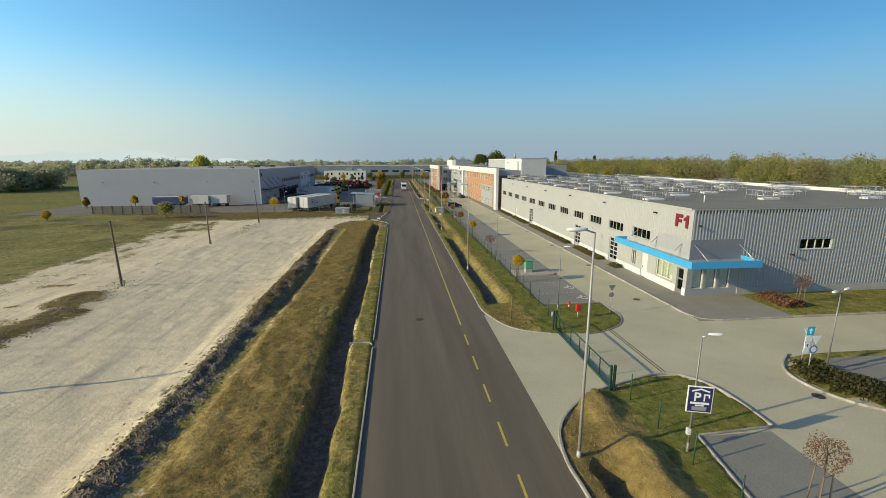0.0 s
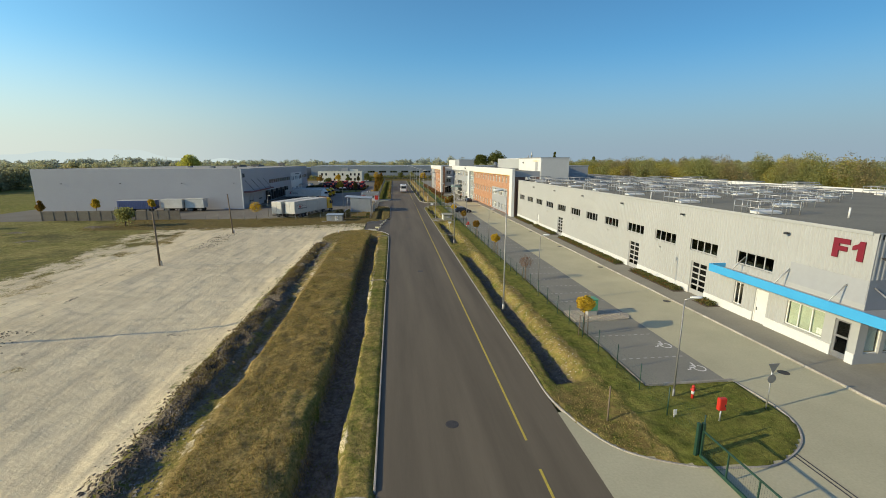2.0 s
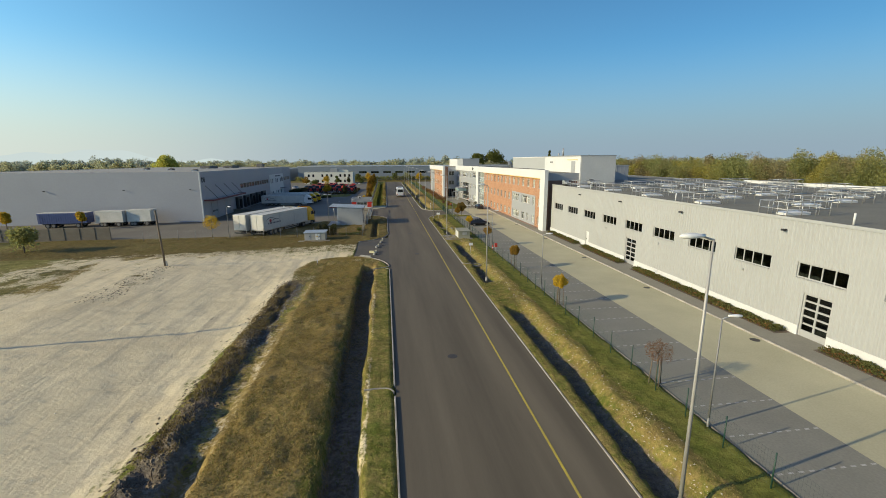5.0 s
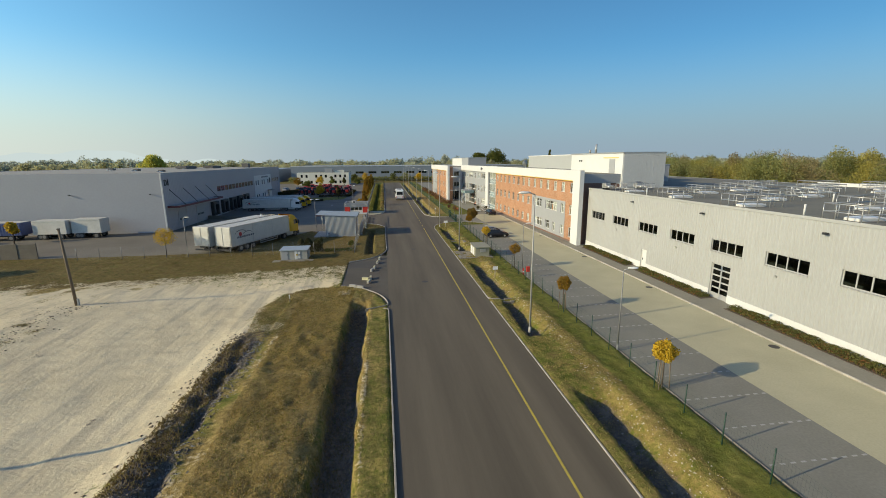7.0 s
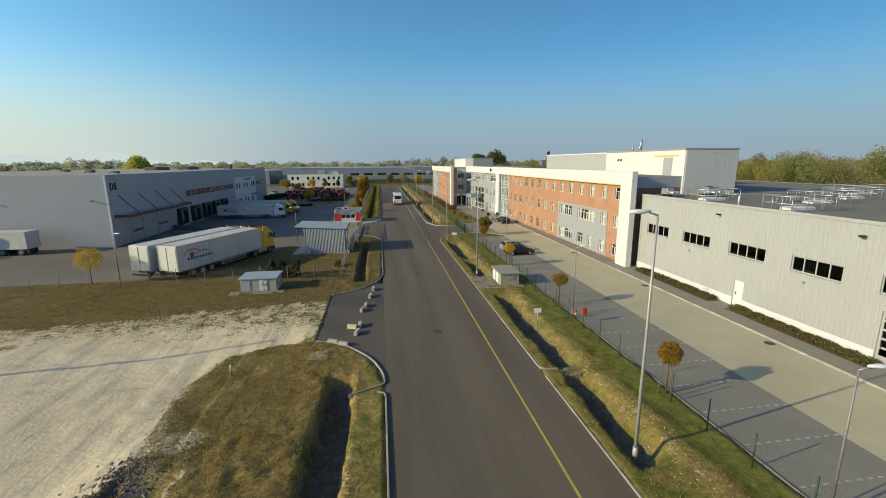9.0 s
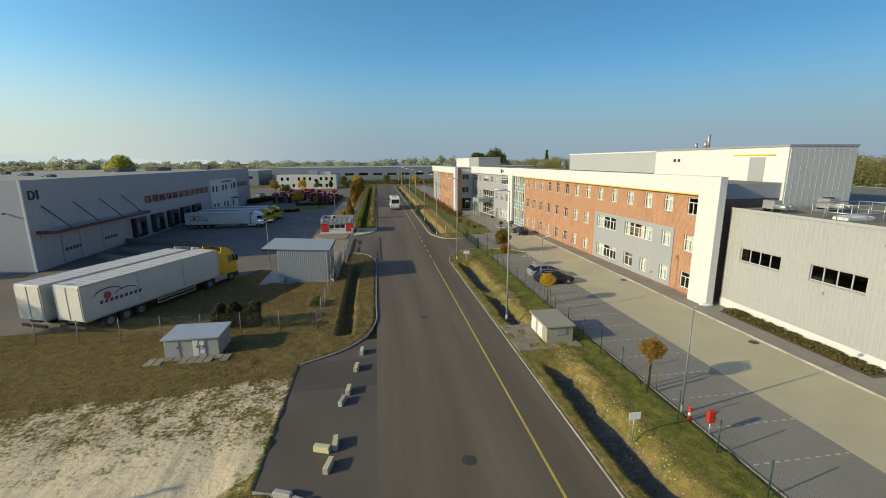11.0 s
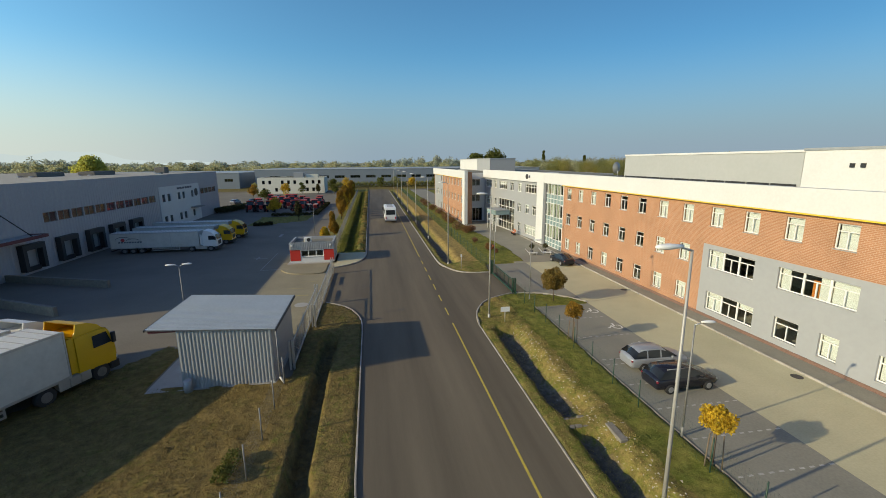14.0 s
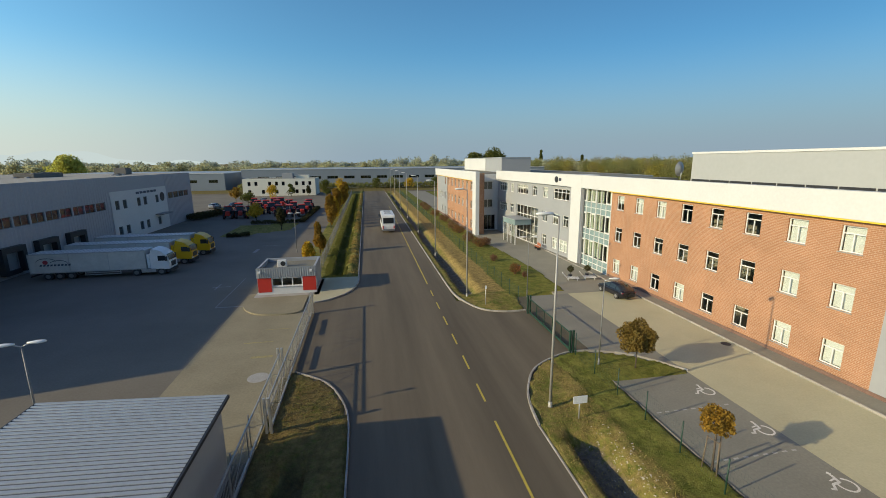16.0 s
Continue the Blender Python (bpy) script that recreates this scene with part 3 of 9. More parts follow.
MID_VERGE = [(7.2, 132.0), (7.2, 40.0)] + smooth_line([(7.2, 38), (7.3, 34.9), (8.6, 31.2), (11.1, 29.6), (13.5, 29.2), (15.3, 29.3), (17.6, 30.6), (18.7, 32.7), (18.6, 35.8)]) + [(13.2, 36.0), (13.2, 134.8), (18.2, 134.8)] + smooth_line([(18.4, 135.0), (16.5, 137.4), (14.2, 138.6), (12.1, 138.7), (9.4, 137.2), (8.1, 135.2), (7.5, 133.5), (7.2, 131.5)])[:-1]
FAR_VERGE = smooth_line([(7.2, 158), (7.4, 152.5), (8.6, 148.6), (10.4, 147.3), (12.5, 147.2)]) + [(13.2, 151.6), (18.5, 151.8), (18.9, 160.6), (18.3, 172.4), (17.6, 180), (17.0, 300.0), (7.2, 300.0)]
LEFT_VERGE_A = [(-2.05, -80), (-2.05, 86)] + smooth_line([(-2.05, 87), (-2.05, 88.6), (-3.1, 92.2), (-5.0, 94.4), (-6.7, 95.1)]) + [(-6.7, 103.9), (-6.7, 105.7)] + smooth_line([(-6.7, 105.7), (-4.3, 107.3), (-2.8, 109.4), (-2.05, 112.5), (-2.05, 116)]) + [(-2.05, 131)] + smooth_line([(-2.05, 131.5), (-2.2, 134.6), (-3.4, 137.6), (-5.5, 139.4)]) + [(-6.1, 139.4), (-6.1, 125.3), (-14.15, 125.2), (-14.2, 130.6), (-15.5, 131.6), (-18.3, 127.0), (-19.6, 124.8), (-26.2, 114.2), (-140, 114.2), (-140, -80)]
GATE_MOUTH = smooth_line([(-5.9, 153.0), (-4.6, 153.6), (-2.9, 155.6), (-2.05, 158.8), (-2.05, 161.3)])
LEFT_VERGE_B = [(-6.2, 161.6), (-2.05, 161.3), (-2.05, 300), (-9.0, 300), (-9.0, 170)]
SAND_YARD = [(-43.6, -80), (-13.2, -80), (-13.2, 70), (-12.6, 84), (-13.5, 90), (-11.5, 94.5), (-6.7, 95.3), (-6.7, 103.7), (-15, 103.0), (-30, 100.6), (-45, 100.0), (-45.2, 91), (-42.7, 77), (-41.7, 54)]
RIGHT_GARDEN = [(33.2, 30.7), (60, 30.75), (60, 36.9), (32.0, 36.9)]
HEDGE_BED = [(26.2, 24.2), (24.6, 22.9), (23.8, 21.5), (23.9, 19.6), (25.3, 17.7), (30, 15.0), (40, 14.0), (40, 15.8), (31, 16.9), (28.0, 18.8), (27.6, 21), (28.6, 23.2), (40, 23.5), (40, 24.6), (31, 24.3)]
GREEN_YARD = [(-26.5, 192.0), (-15.5, 198.5), (-14.0, 240), (-14.6, 210), (-27, 207)]


MUD_PITS = [(-11.75, 76.9, 0.36, 2.2, 0.30), (-11.6, 72.4, 0.34, 1.5, 0.22), (-11.5, 68.2, 0.32, 1.3, 0.24), (-12.3, 81.6, 0.40, 1.2, 0.28), (-12.9, 79.4, 0.3, 0.7, 0.2), (-12.3, 74.3, 0.3, 0.8, 0.2)]


def ground_sheet():
    """Earth from horizon to horizon, fine round the road, with ditches, ruts and dips under the paving."""
    far = [120, 160, 220, 320, 480, 700, 1100, 1800, 3000, 4800]
    xs = np.unique(np.round(np.concatenate([-np.array(far), np.arange(-100, -46, 3.0), np.arange(-46, -16, 0.5), np.arange(-16, 19.6, 0.22), np.arange(20, 62, 1.5), np.array([70, 85, 100]), far]), 3))
    ys = np.unique(np.round(np.concatenate([-np.array(far), np.arange(-100, 4, 4.0), np.arange(4, 162, 0.3), np.arange(162, 300, 1.5), np.array([310, 330, 360, 400]), [480, 700, 1100, 1800, 3000, 4800]]), 3))
    X, Y = np.meshgrid(xs, ys)
    n1, n2, n3, n4 = value_noise(X, Y, 1.1, 1), value_noise(X, Y, 0.45, 2), value_noise(X, Y, 6, 3), value_noise(X, Y, 2.2, 4)
    sand = inside(X + 1.4 * (n3 - 0.5), Y + 1.4 * (n4 - 0.5), SAND_YARD)
    Z = 0.05 + 0.05 * (n1 - 0.5) + 0.04 * (n2 - 0.5)
    # open ditches beside the road: centre, half width, depth, stretches along the road
    def ditch(cx, half, depth, spans, gentle=1.0):
        c = cx + 0.25 * (value_noise(Y, Y * 0 + cx, 7, 5) - 0.5)
        k = 1 - step(np.where(X > c, (X - c) / gentle - 0.25 * half * (gentle > 1), c - X) + 0.20 * (n4 - 0.5) + 0.16 * (n1 - 0.5) + 0.10 * (n2 - 0.5), half * 0.66 * (1 - (gentle > 1) * (X > c)), half)
        on = np.zeros(X.shape)
        for a, b in spans:
            on = np.maximum(on, step(Y, a - 0.7, a + 0.7) * (1 - step(Y, b - 0.7, b + 0.7)))
        return depth * k * on
    d_left = np.maximum(ditch(-4.36 - 0.0055 * np.clip(Y - 20, 0, 65), 0.98, 1.1, [(-80, 84.5)]), ditch(-4.6, 0.85, 1.1, [(62, 89.6)])) + ditch(-4.35, 0.58, 0.8, [(110.6, 131.0)]) + ditch(-4.35, 0.75, 0.55, [(162.5, 292)])
    d_right = ditch(8.75, 0.68, 0.72, [(-80, 15.5), (37.2, 72.3), (80.6, 87.9), (88.9, 103), (110, 117.5), (118.9, 130.5), (153, 290)], 1.9)
    rut = ditch(-11.1, 0.8, 0.13, [(-80, 38), (56, 66)]) * (0.3 + 0.9 * n4) + ditch(-10.75, 0.62, 0.42, [(38, 55.5)]) * (0.6 + 0.5 * n4)
    Z -= d_left + d_right + rut
    bank = step(X, -11.0, -9.6) * (1 - step(X, -6.6, -5.4)) * (Y < 92)
    Z += (0.14 * bank + 0.05 * (n4 - 0.5) * bank) * (1 - 0.8 * step(Y + 3 * n3, 74, 90)) + 0.10 * (n1 - 0.5) * bank * step(Y, 60, 80)
    # a torn-up strip between sand and bank: a low ridge of clods and a muddy trench beside it
    torn = 1 - 0.45 * step(Y + 3 * n3, 58, 64) * (1 - step(Y, 66, 69)) - step(Y + 2 * n3, 83, 87)
    churn = np.exp(-((X + 12.3) / 0.85) ** 2) * (Y < 86) * (0.45 + 0.8 * n3) * torn
    Z += churn * (0.16 + 0.50 * (n2 - 0.4) + 0.30 * (n1 - 0.4))
    # a broken trench at the end of the torn strip
    pits = sum(d * np.exp(-(((X - px + 0.5 * (n1 - 0.5)) / rx) ** 2 + ((Y - py) / ry) ** 2) ** 2) for px, py, rx, ry, d in MUD_PITS)
    Z -= pits
    Z += (Y > 161) * (Y < 299) * 0.34 * np.exp(-((X + 2.85) / 0.55) ** 2) * (0.5 + 0.9 * n1)
    verge_r = (X > 7.3) & (X < 13.1)
    Z += verge_r * (0.10 + 0.07 * (n1 - 0.5) + 0.30 * (Y < 24)) * np.exp(-((X - 10.5) / 0.85) ** 2) * (0.5 + n4) * (1 - step(Y, 19, 23) * (Y < 30))
    # ruts of wheels in the sand
    w = X + 0.25 * Y + 3 * n3
    Z += np.where(sand, -0.03 + 0.02 * np.sin(w * 2.1) * n3 + 0.03 * (n2 - 0.5), 0)
    mound = np.exp(-((X + 57) ** 2 + (Y - 101.5) ** 2) / 5) + np.exp(-((X + 58.5) ** 2 + (Y - 87) ** 2) / 3) + np.exp(-((X + 66) ** 2 + (Y - 96) ** 2) / 3)
    Z += 0.7 * mound * (0.7 + 0.6 * n1)
    # the sand dips beside the torn strip and rises towards the row of poles
    tilt = np.interp(X, [-56, -44, -30, -17.5, -15, -12.9], [0, 0.36, 0.38, -0.24, -0.26, 0]) * (1 - step(Y, 94, 100))
    Z += tilt - 0.25 * step(Y, 83, 88) * (1 - step(Y, 94, 99)) * step(X, -15, -13) * (1 - step(X, -9.0, -6.5))
    ridge = np.exp(-((X + 29.4 + 2.6 * (n3 - 0.5)) / 2.4) ** 2) * (step(Y, 14, 24) * (1 - step(Y, 41, 47)) + 0.45 * step(Y, 80, 84) * (1 - step(Y, 88, 91)))
    Z += 0.22 * ridge * (0.3 + n1)
    # rough, lumpy turf on the banks and verges
    turf = (X > -11) & (X < 25) & (Y < 165) & ~sand
    Z += (0.11 * (n2 - 0.5) + 0.02 * (n1 - 0.5)) * (turf & (X < 13.1) & (Y < 140))
    Z = np.where(turf & (d_left + d_right + rut < 0.02), np.maximum(Z, 0.03), Z)
    grass = np.zeros(X.shape, bool)
    for poly in (NEAR_ISLAND, MID_VERGE, FAR_VERGE, LEFT_VERGE_A, LEFT_VERGE_B, RIGHT_GARDEN, HEDGE_BED, GREEN_YARD):
        grass |= inside(X, Y, poly)
    paved = inside(X, Y, [(-96, 114), (64, 114), (64, 300), (-96, 300)]) | ((X > -7) & (X < 64) & (Y > -80) & (Y < 300))
    Z[paved & ~grass] = -0.22
    me = raw_mesh("ground", np.stack([X.ravel(), Y.ravel(), Z.ravel()], 1), np.stack([(i := (np.arange(len(ys) - 1)[:, None] * len(xs) + np.arange(len(xs) - 1)[None, :]).ravel()), i + 1, i + 1 + len(xs), i + len(xs)], 1), [EARTH], True)
    dry = np.full(X.shape, 0.34)
    dry += 0.55 * bank * (Y < 95) + 0.35 * ((X > -13) & (X < -2.2) & (Y < 96)) * n3 - 0.06 * ((X > -3.4) & (X < -2)) * (Y < 92)
    dry += 0.24 * ((X > 9.6) & (X < 11.6)) * n4 + 0.25 * verge_r * (n3 - 0.3)
    dry += 0.75 * ((X > -14) & (X < -3.4) & (Y > 66) & (Y < 96)) * (value_noise(X, Y, 0.8, 21) - 0.35) + 0.12 * ((X < -2) & (X > -60) & (Y > 100) & (Y < 142))
    dry -= (0.10 + 0.55 * n3) * ((X > 10.95) & (X < 19) & (Y > 20) & (Y < 140)) - 0.12 * (X < -42) * (Y < 112)
    dry += np.where((X < -45), 0.35 * n3 - 0.2, 0) + 0.35 * ((X > -26) & (X < -6) & (Y > 104) & (Y < 126)) * n3
    dry += 0.45 * ((X > 9.8) & (X < 12.6) & (Y > 153)) - 0.25 * ((X > 12.8) & (Y > 151))
    dry += 0.3 * ((X > 7.2) & (X < 11.6) & (Y < 22)) - 0.3 * ((X > 12) & (X < 19) & (Y < 36))
    soil = 0.75 * np.clip(d_left / 0.95 + np.clip(d_right - 0.2, 0, 1) / 0.5, 0, 1) + 0.5 * np.clip(rut / 0.3, 0, 1) + 0.5 * mound
    near_edge = np.exp(-((X + 12.1) / 1.25) ** 2) * (Y < 88) * torn
    chn = 0.85 * near_edge * (0.45 + 0.8 * n3) + 0.45 * ridge * n1 + 1.0 * mound
    heap = np.exp(-((X + 12.3) / 1.3) ** 2 - ((Y - 80.5) / 3.6) ** 2)
    chn += 0.9 * np.clip(pits / 0.3, 0, 1) + 0.65 * heap * (0.2 + 1.1 * n1)
    patchy = (sand & (X < -22)) * step(value_noise(X * 0.9, Y, 2.2, 9), 0.66, 0.95) * (0.35 + n1)
    chn += 0.6 * np.exp(-((X + 31.5 + 0.10 * (Y - 70)) / 0.28) ** 2) * (Y > 50) * (Y < 70) * (0.6 + 0.5 * n1)
    patchy = patchy * (1 - 0.6 * step(Y, 46, 54)) + 0.6 * (sand & (X < -32)) * step(value_noise(X * 1.6, Y * 0.5, 1.8, 15), 0.5, 0.85)
    chn += 0.42 * sand * step(value_noise(X, Y * 0.5, 1.7, 12), 0.78, 0.97) * (0.3 + n2)
    # soft edge of the sand, which the material then frays
    ring = [(0, 0)] + [(1.5 * math.cos(k), 1.5 * math.sin(k)) for k in np.arange(0, 6.2, 0.9)] + [(0.8 * math.cos(k), 0.8 * math.sin(k)) for k in np.arange(0.4, 6.2, 1.4)]
    sd = sum(inside(X + 1.4 * (n3 - 0.5) + dx, Y + 1.4 * (n4 - 0.5) + dy, SAND_YARD) * 1.0 for dx, dy in ring) / len(ring)
    sd = np.maximum(sd, 0.40 * np.exp(-((X + 10.5) / 0.9) ** 2) * (Y < 84) * (0.3 + n3))
    sd = np.where((X > -47) & (X < -24) & sand, np.minimum(sd, 0.60 + 0.40 * step(X, -40, -31) + 0.2 * (n3 - 0.5)), sd)
    sd = np.where((X > -13.5) & (Y > 93) & sand, np.minimum(sd, 0.72), sd)
    sd = np.where((Y > 92) & sand, np.minimum(sd, 0.80 - 0.32 * step(Y, 94, 101)), sd)
    sd = np.maximum(sd, 0.44 * np.exp(-((X + 10.5 + 0.8 * (n3 - 0.5)) / 0.42) ** 2) * (Y < 84) * (0.30 + 1.0 * n4))
    sd = np.maximum(sd, 0.52 * np.exp(-((X + 3.55) / 0.24) ** 2) * (Y < 88) * (0.25 + 1.2 * n4))
    sd = np.maximum(sd, 0.34 * np.exp(-((X - 10.25) / 0.5) ** 2) * (Y > 36) * (Y < 134) * (0.1 + 1.1 * n1))
    sd = np.maximum(sd, 0.9 * np.exp(-((X + 11.3) / 1.5) ** 2 - ((Y - 85.0) / 1.1) ** 2))
    sd = np.maximum(sd, 0.55 * np.exp(-((X + 11.2) / 1.4) ** 2) * step(Y, 64, 70) * (1 - step(Y, 78, 86)) * (0.5 + n3))
    sd = np.maximum(sd, 0.62 * (np.abs(X + 6.3) < 0.65) * (np.abs(Y - 92.7) < 0.75))
    sd = sd - 0.42 * patchy - 1.1 * ridge * (0.3 + 0.9 * n1)
    dry = np.where(sand & (X < -22), 0.75, dry)
    for name, arr in (("rank", 0.45 * (sand & (X < -22)) + 0.6 * (Y > 300) + 0.62 * ((X > -60) & (X < -2) & (Y > 99) & (Y < 142)) + (0.36 + 0.2 * (Y < 36)) * ((X > 7.2) & (X < 10.3 + 0.9 * (Y > 36))) + 0.25 * ((X > 10.2) & (X < 11.4) & (Y < 24)) * n4 + 0.14 * bank + 0.7 * ridge * n4), ("meadow", (X < -38) * (Y < 116) * 0.85 + (np.abs(X) > 100) * 0.2), ("dry", dry), ("soil", soil), ("sand", sd), ("churn", chn)):
        a = me.attributes.new(name, "FLOAT", "POINT")
        a.data.foreach_set("value", np.clip(arr, 0, 1.2).astype(np.float32).ravel())
    tagged(new("ground", me), "dry autumn grass, pale sand and earth with open ditches", "ground", kind="structure")
    return X, Y, Z


GX, GY, GZ = ground_sheet()
G_XS, G_YS = GX[0], GY[:, 0]


def ground_z(x, y):
    """Height of the earth sheet, for arrays."""
    i = np.clip(np.searchsorted(G_XS, x) - 1, 0, len(G_XS) - 2)
    j = np.clip(np.searchsorted(G_YS, y) - 1, 0, len(G_YS) - 2)
    fx, fy = (x - G_XS[i]) / (G_XS[i + 1] - G_XS[i]), (y - G_YS[j]) / (G_YS[j + 1] - G_YS[j])
    return (GZ[j, i] * (1 - fx) + GZ[j, i + 1] * fx) * (1 - fy) + (GZ[j + 1, i] * (1 - fx) + GZ[j + 1, i + 1] * fx) * fy


def slab(name, x0, y0, x1, y1, top, mat, label, category, thick=0.15):
    return tagged(part(name, one_box(x0, y0, top - thick, x1, y1, top), mat), label, category, kind="structure")


STONES = {}


def kerb_stone(length, w, h, mat):
    """One kerb stone with a chamfered top, lying along x from 0."""
    key = (length, w, h, mat.name)
    if key not in STONES:
        bm = bmesh.new()
        prof = [(-w / 2, -0.1), (-w / 2, h - 0.02), (-w * 0.37, h), (w * 0.37, h), (w / 2, h - 0.02), (w / 2, -0.1)]
        a, b = ([bm.verts.new((x, y, z)) for y, z in prof] for x in (0.005, length - 0.005))
        for k in range(5):
            bm.faces.new((a[k], b[k], b[k + 1], a[k + 1]))
        bm.faces.new(a), bm.faces.new(b[::-1])
        bmesh.ops.recalc_face_normals(bm, faces=bm.faces)
        STONES[key] = as_mesh("kerb_stone", bm, mat)
    return STONES[key]


def kerb(name, line, w=0.13, h=0.13, label="pale concrete kerb edging the verge", mat=None):
    """A kerb: a bed swept along a line in the plan, and single stones on it near the road's walked stretch."""
    bm = bmesh.new()
    P = [Vector((p[0], p[1], 0)) for p in line]
    rings = []
    for i, p in enumerate(P):
        d = (P[min(i + 1, len(P) - 1)] - P[max(i - 1, 0)]).normalized()
        s = Vector((-d.y, d.x, 0)) * (w / 2 - 0.012)
        rings.append([bm.verts.new(p + s + Vector((0, 0, -0.12))), bm.verts.new(p + s + Vector((0, 0, h - 0.03))), bm.verts.new(p - s + Vector((0, 0, h - 0.03))), bm.verts.new(p - s + Vector((0, 0, -0.12)))])
    for a, b in zip(rings, rings[1:]):
        for k in range(3):
            bm.faces.new((a[k], a[k + 1], b[k + 1], b[k]))
    bm.faces.new(rings[0]), bm.faces.new(rings[-1][::-1])
    ob = tagged(part(name, bm, CONCRETE), label, "kerb", kind="structure")
    total, rest = 0.0, []
    for a, b in zip(P, P[1:]):
        L = (b - a).length
        n = max(1, round(L / 1.0))
        step_ = round(L / n, 3)
        ang = math.degrees(math.atan2(b.y - a.y, b.x - a.x))
        for k in range(n):
            q = a + (b - a) * (k / n)
            rest.append((q.x, q.y, ang, step_))
    rest.sort(key=lambda r: abs(r[1] - 70))
    for x, y, ang, L in rest[:300]:
        part("kerb_stone", kerb_stone(L, w, h, mat or KERB), None, ob, "", pose(x, y, 0, 0, 0, ang))
    far = rest[300:]
    if far:
        bm = bmesh.new()
        for x, y, ang, L in far:
            me = kerb_stone(L, w, h, mat or KERB)
            m = pose(x, y, 0, 0, 0, ang)
            vs = [bm.verts.new(m @ v.co) for v in me.vertices]
            for f in me.polygons:
                bm.faces.new([vs[i] for i in f.vertices])
        tagged(part("kerb_stones", bm, mat or KERB, ob), kind="stuff")
    return ob


def painted(name, quads, mat, label):
    bm = bmesh.new()
    for q in quads:
        x0, y0, x1, y1 = q
        box(bm, x0, y0, 0.0, x1, y1, 0.006)
    return tagged(part(name, bm, mat), label, "road marking", kind="structure")


# ---- road and paving ----
slab("road", ROAD_L, -80, ROAD_R, 300, 0.0, ASPHALT, "worn grey asphalt road", "road")
slab("road_junction", -7.0, 92, ROAD_L, 109, -0.002, ASPHALT_DARK, "dark asphalt stub of a side road", "road")
slab("road_junction_edge", -3.2, 86.5, ROAD_L, 92, -0.003, ASPHALT_DARK, "dark asphalt at the corner of a side road", "road")
slab("road_patch", -6.7, 102.5, -1.98, 106.0, 0.002, ASPHALT_DAMP, "darker damp asphalt patch on the side road", "road")
slab("road_gateway", -6.1, 133, ROAD_L, 160, -0.002, ASPHALT, "asphalt mouth of the depot gateway", "road")
slab("road_cross", -140, 300, 140, 309, 0.0, ASPHALT, "asphalt cross road at the far end", "road")
slab("pavement_gateway", ROAD_R, 16, 24.5, 34, 0.0, PAVER, "pale concrete paving of the gateway", "pavement")
slab("pavement_lane", BAY_R, 34, WALK_L, 151, 0.0, PAVER, "pale concrete paving of the site lane", "pavement")
slab("pavement_side", WALK_L, 12, 64, 31.3, 0.0, PAVER, "pale concrete paving of the side lane", "pavement")
slab("pavement_front", 13.3, -40, WALK_L, 16, 0.0, PAVER, "pale concrete paving in front of the bays", "pavement")
slab("pavement_bays", BAY_L, 34, BAY_R, 134.8, -0.001, BAY, "dark grey block paving of the parking bays", "pavement")
slab("pavement_bays_near", 13.3, -40, 17.9, 16.7, 0.012, BAY, "dark grey block paving of parking bays", "pavement")
slab("road_gateway_corner", ROAD_R, 131.4, 8.4, 134.8, -0.003, ASPHALT, "asphalt at the corner of the second gateway", "road")
slab("pavement_gateway_second", ROAD_R, 134.8, 14.0, 151, -0.001, ASPHALT, "asphalt paving of the second gateway", "pavement")
slab("pavement_gateway_inner", 14.0, 134.8, BAY_R, 151, -0.001, BAY, "grey block paving inside the second gateway", "pavement")
slab("pavement_footway", WALK_L, 30.6, F1_X + 0.2, 220, 0.07, FOOTWAY, "grey paved footway along the facades", "pavement")
slab("pavement_entrance", F1_X + 0.2, 30.6, 33.2, 36.9, 0.07, FOOTWAY, "grey paved forecourt of the entrance", "pavement")
slab("pavement_office_front", 17.0, 151, WALK_L, 300, 0.02, FOOTWAY, "grey paved forecourt of the office", "pavement")
slab("pavement_yard", -96, 114.2, -6.1, 300, -0.002, YARD, "grey paved depot yard", "pavement")
# lighter slab over the part of the yard that lies in sun
slab("pavement_gate_apron", -12.6, 131.4, -6.1, 157.0, 0.003, YARD_SUNLIT, "tan block paving inside the depot gate", "pavement")
tagged(part("pavement_gate_mouth", (lambda b: (prism(b, GATE_MOUTH + [(-6.2, 161.4), (-6.2, 153.0)], -0.1, 0.1), b)[1])(bmesh.new()), PAVER), "pale paved corner beside the depot gate", "pavement", kind="structure")
slab("pavement_hedge_lot", 27.0, 12, 64, 24, 0.006, BAY, "grey paved parking lot", "pavement")

kerb("kerb", [(7.2, -30), (7.2, 8)] + NEAR_ISLAND[6:-4], label="pale concrete kerb round a grass island")
kerb("kerb", [(7.2, 131.5), (7.2, 89.2)], w=0.09, h=0.06, label="pale concrete kerb along the verge")
kerb("kerb", smooth_line([(7.2, 89.1), (7.5, 88.75), (8.2, 88.7)], 4), w=0.1, h=0.12, label="short kerb spur over a ditch culvert")
kerb("kerb", w=0.09, h=0.06, line=[(7.2, 88.1), (7.2, 40)] + smooth_line([(7.2, 38), (7.3, 34.9), (8.6, 31.2), (11.1, 29.6), (13.5, 29.2), (15.3, 29.3), (17.6, 30.6), (18.7, 32.7), (18.6, 35.8)]), label="pale concrete kerb along the verge")
kerb("kerb", smooth_line([(18.4, 135.0), (16.5, 137.4), (14.2, 138.6), (12.1, 138.7), (9.4, 137.2), (8.1, 135.2), (7.5, 133.5), (7.2, 131.5)]))
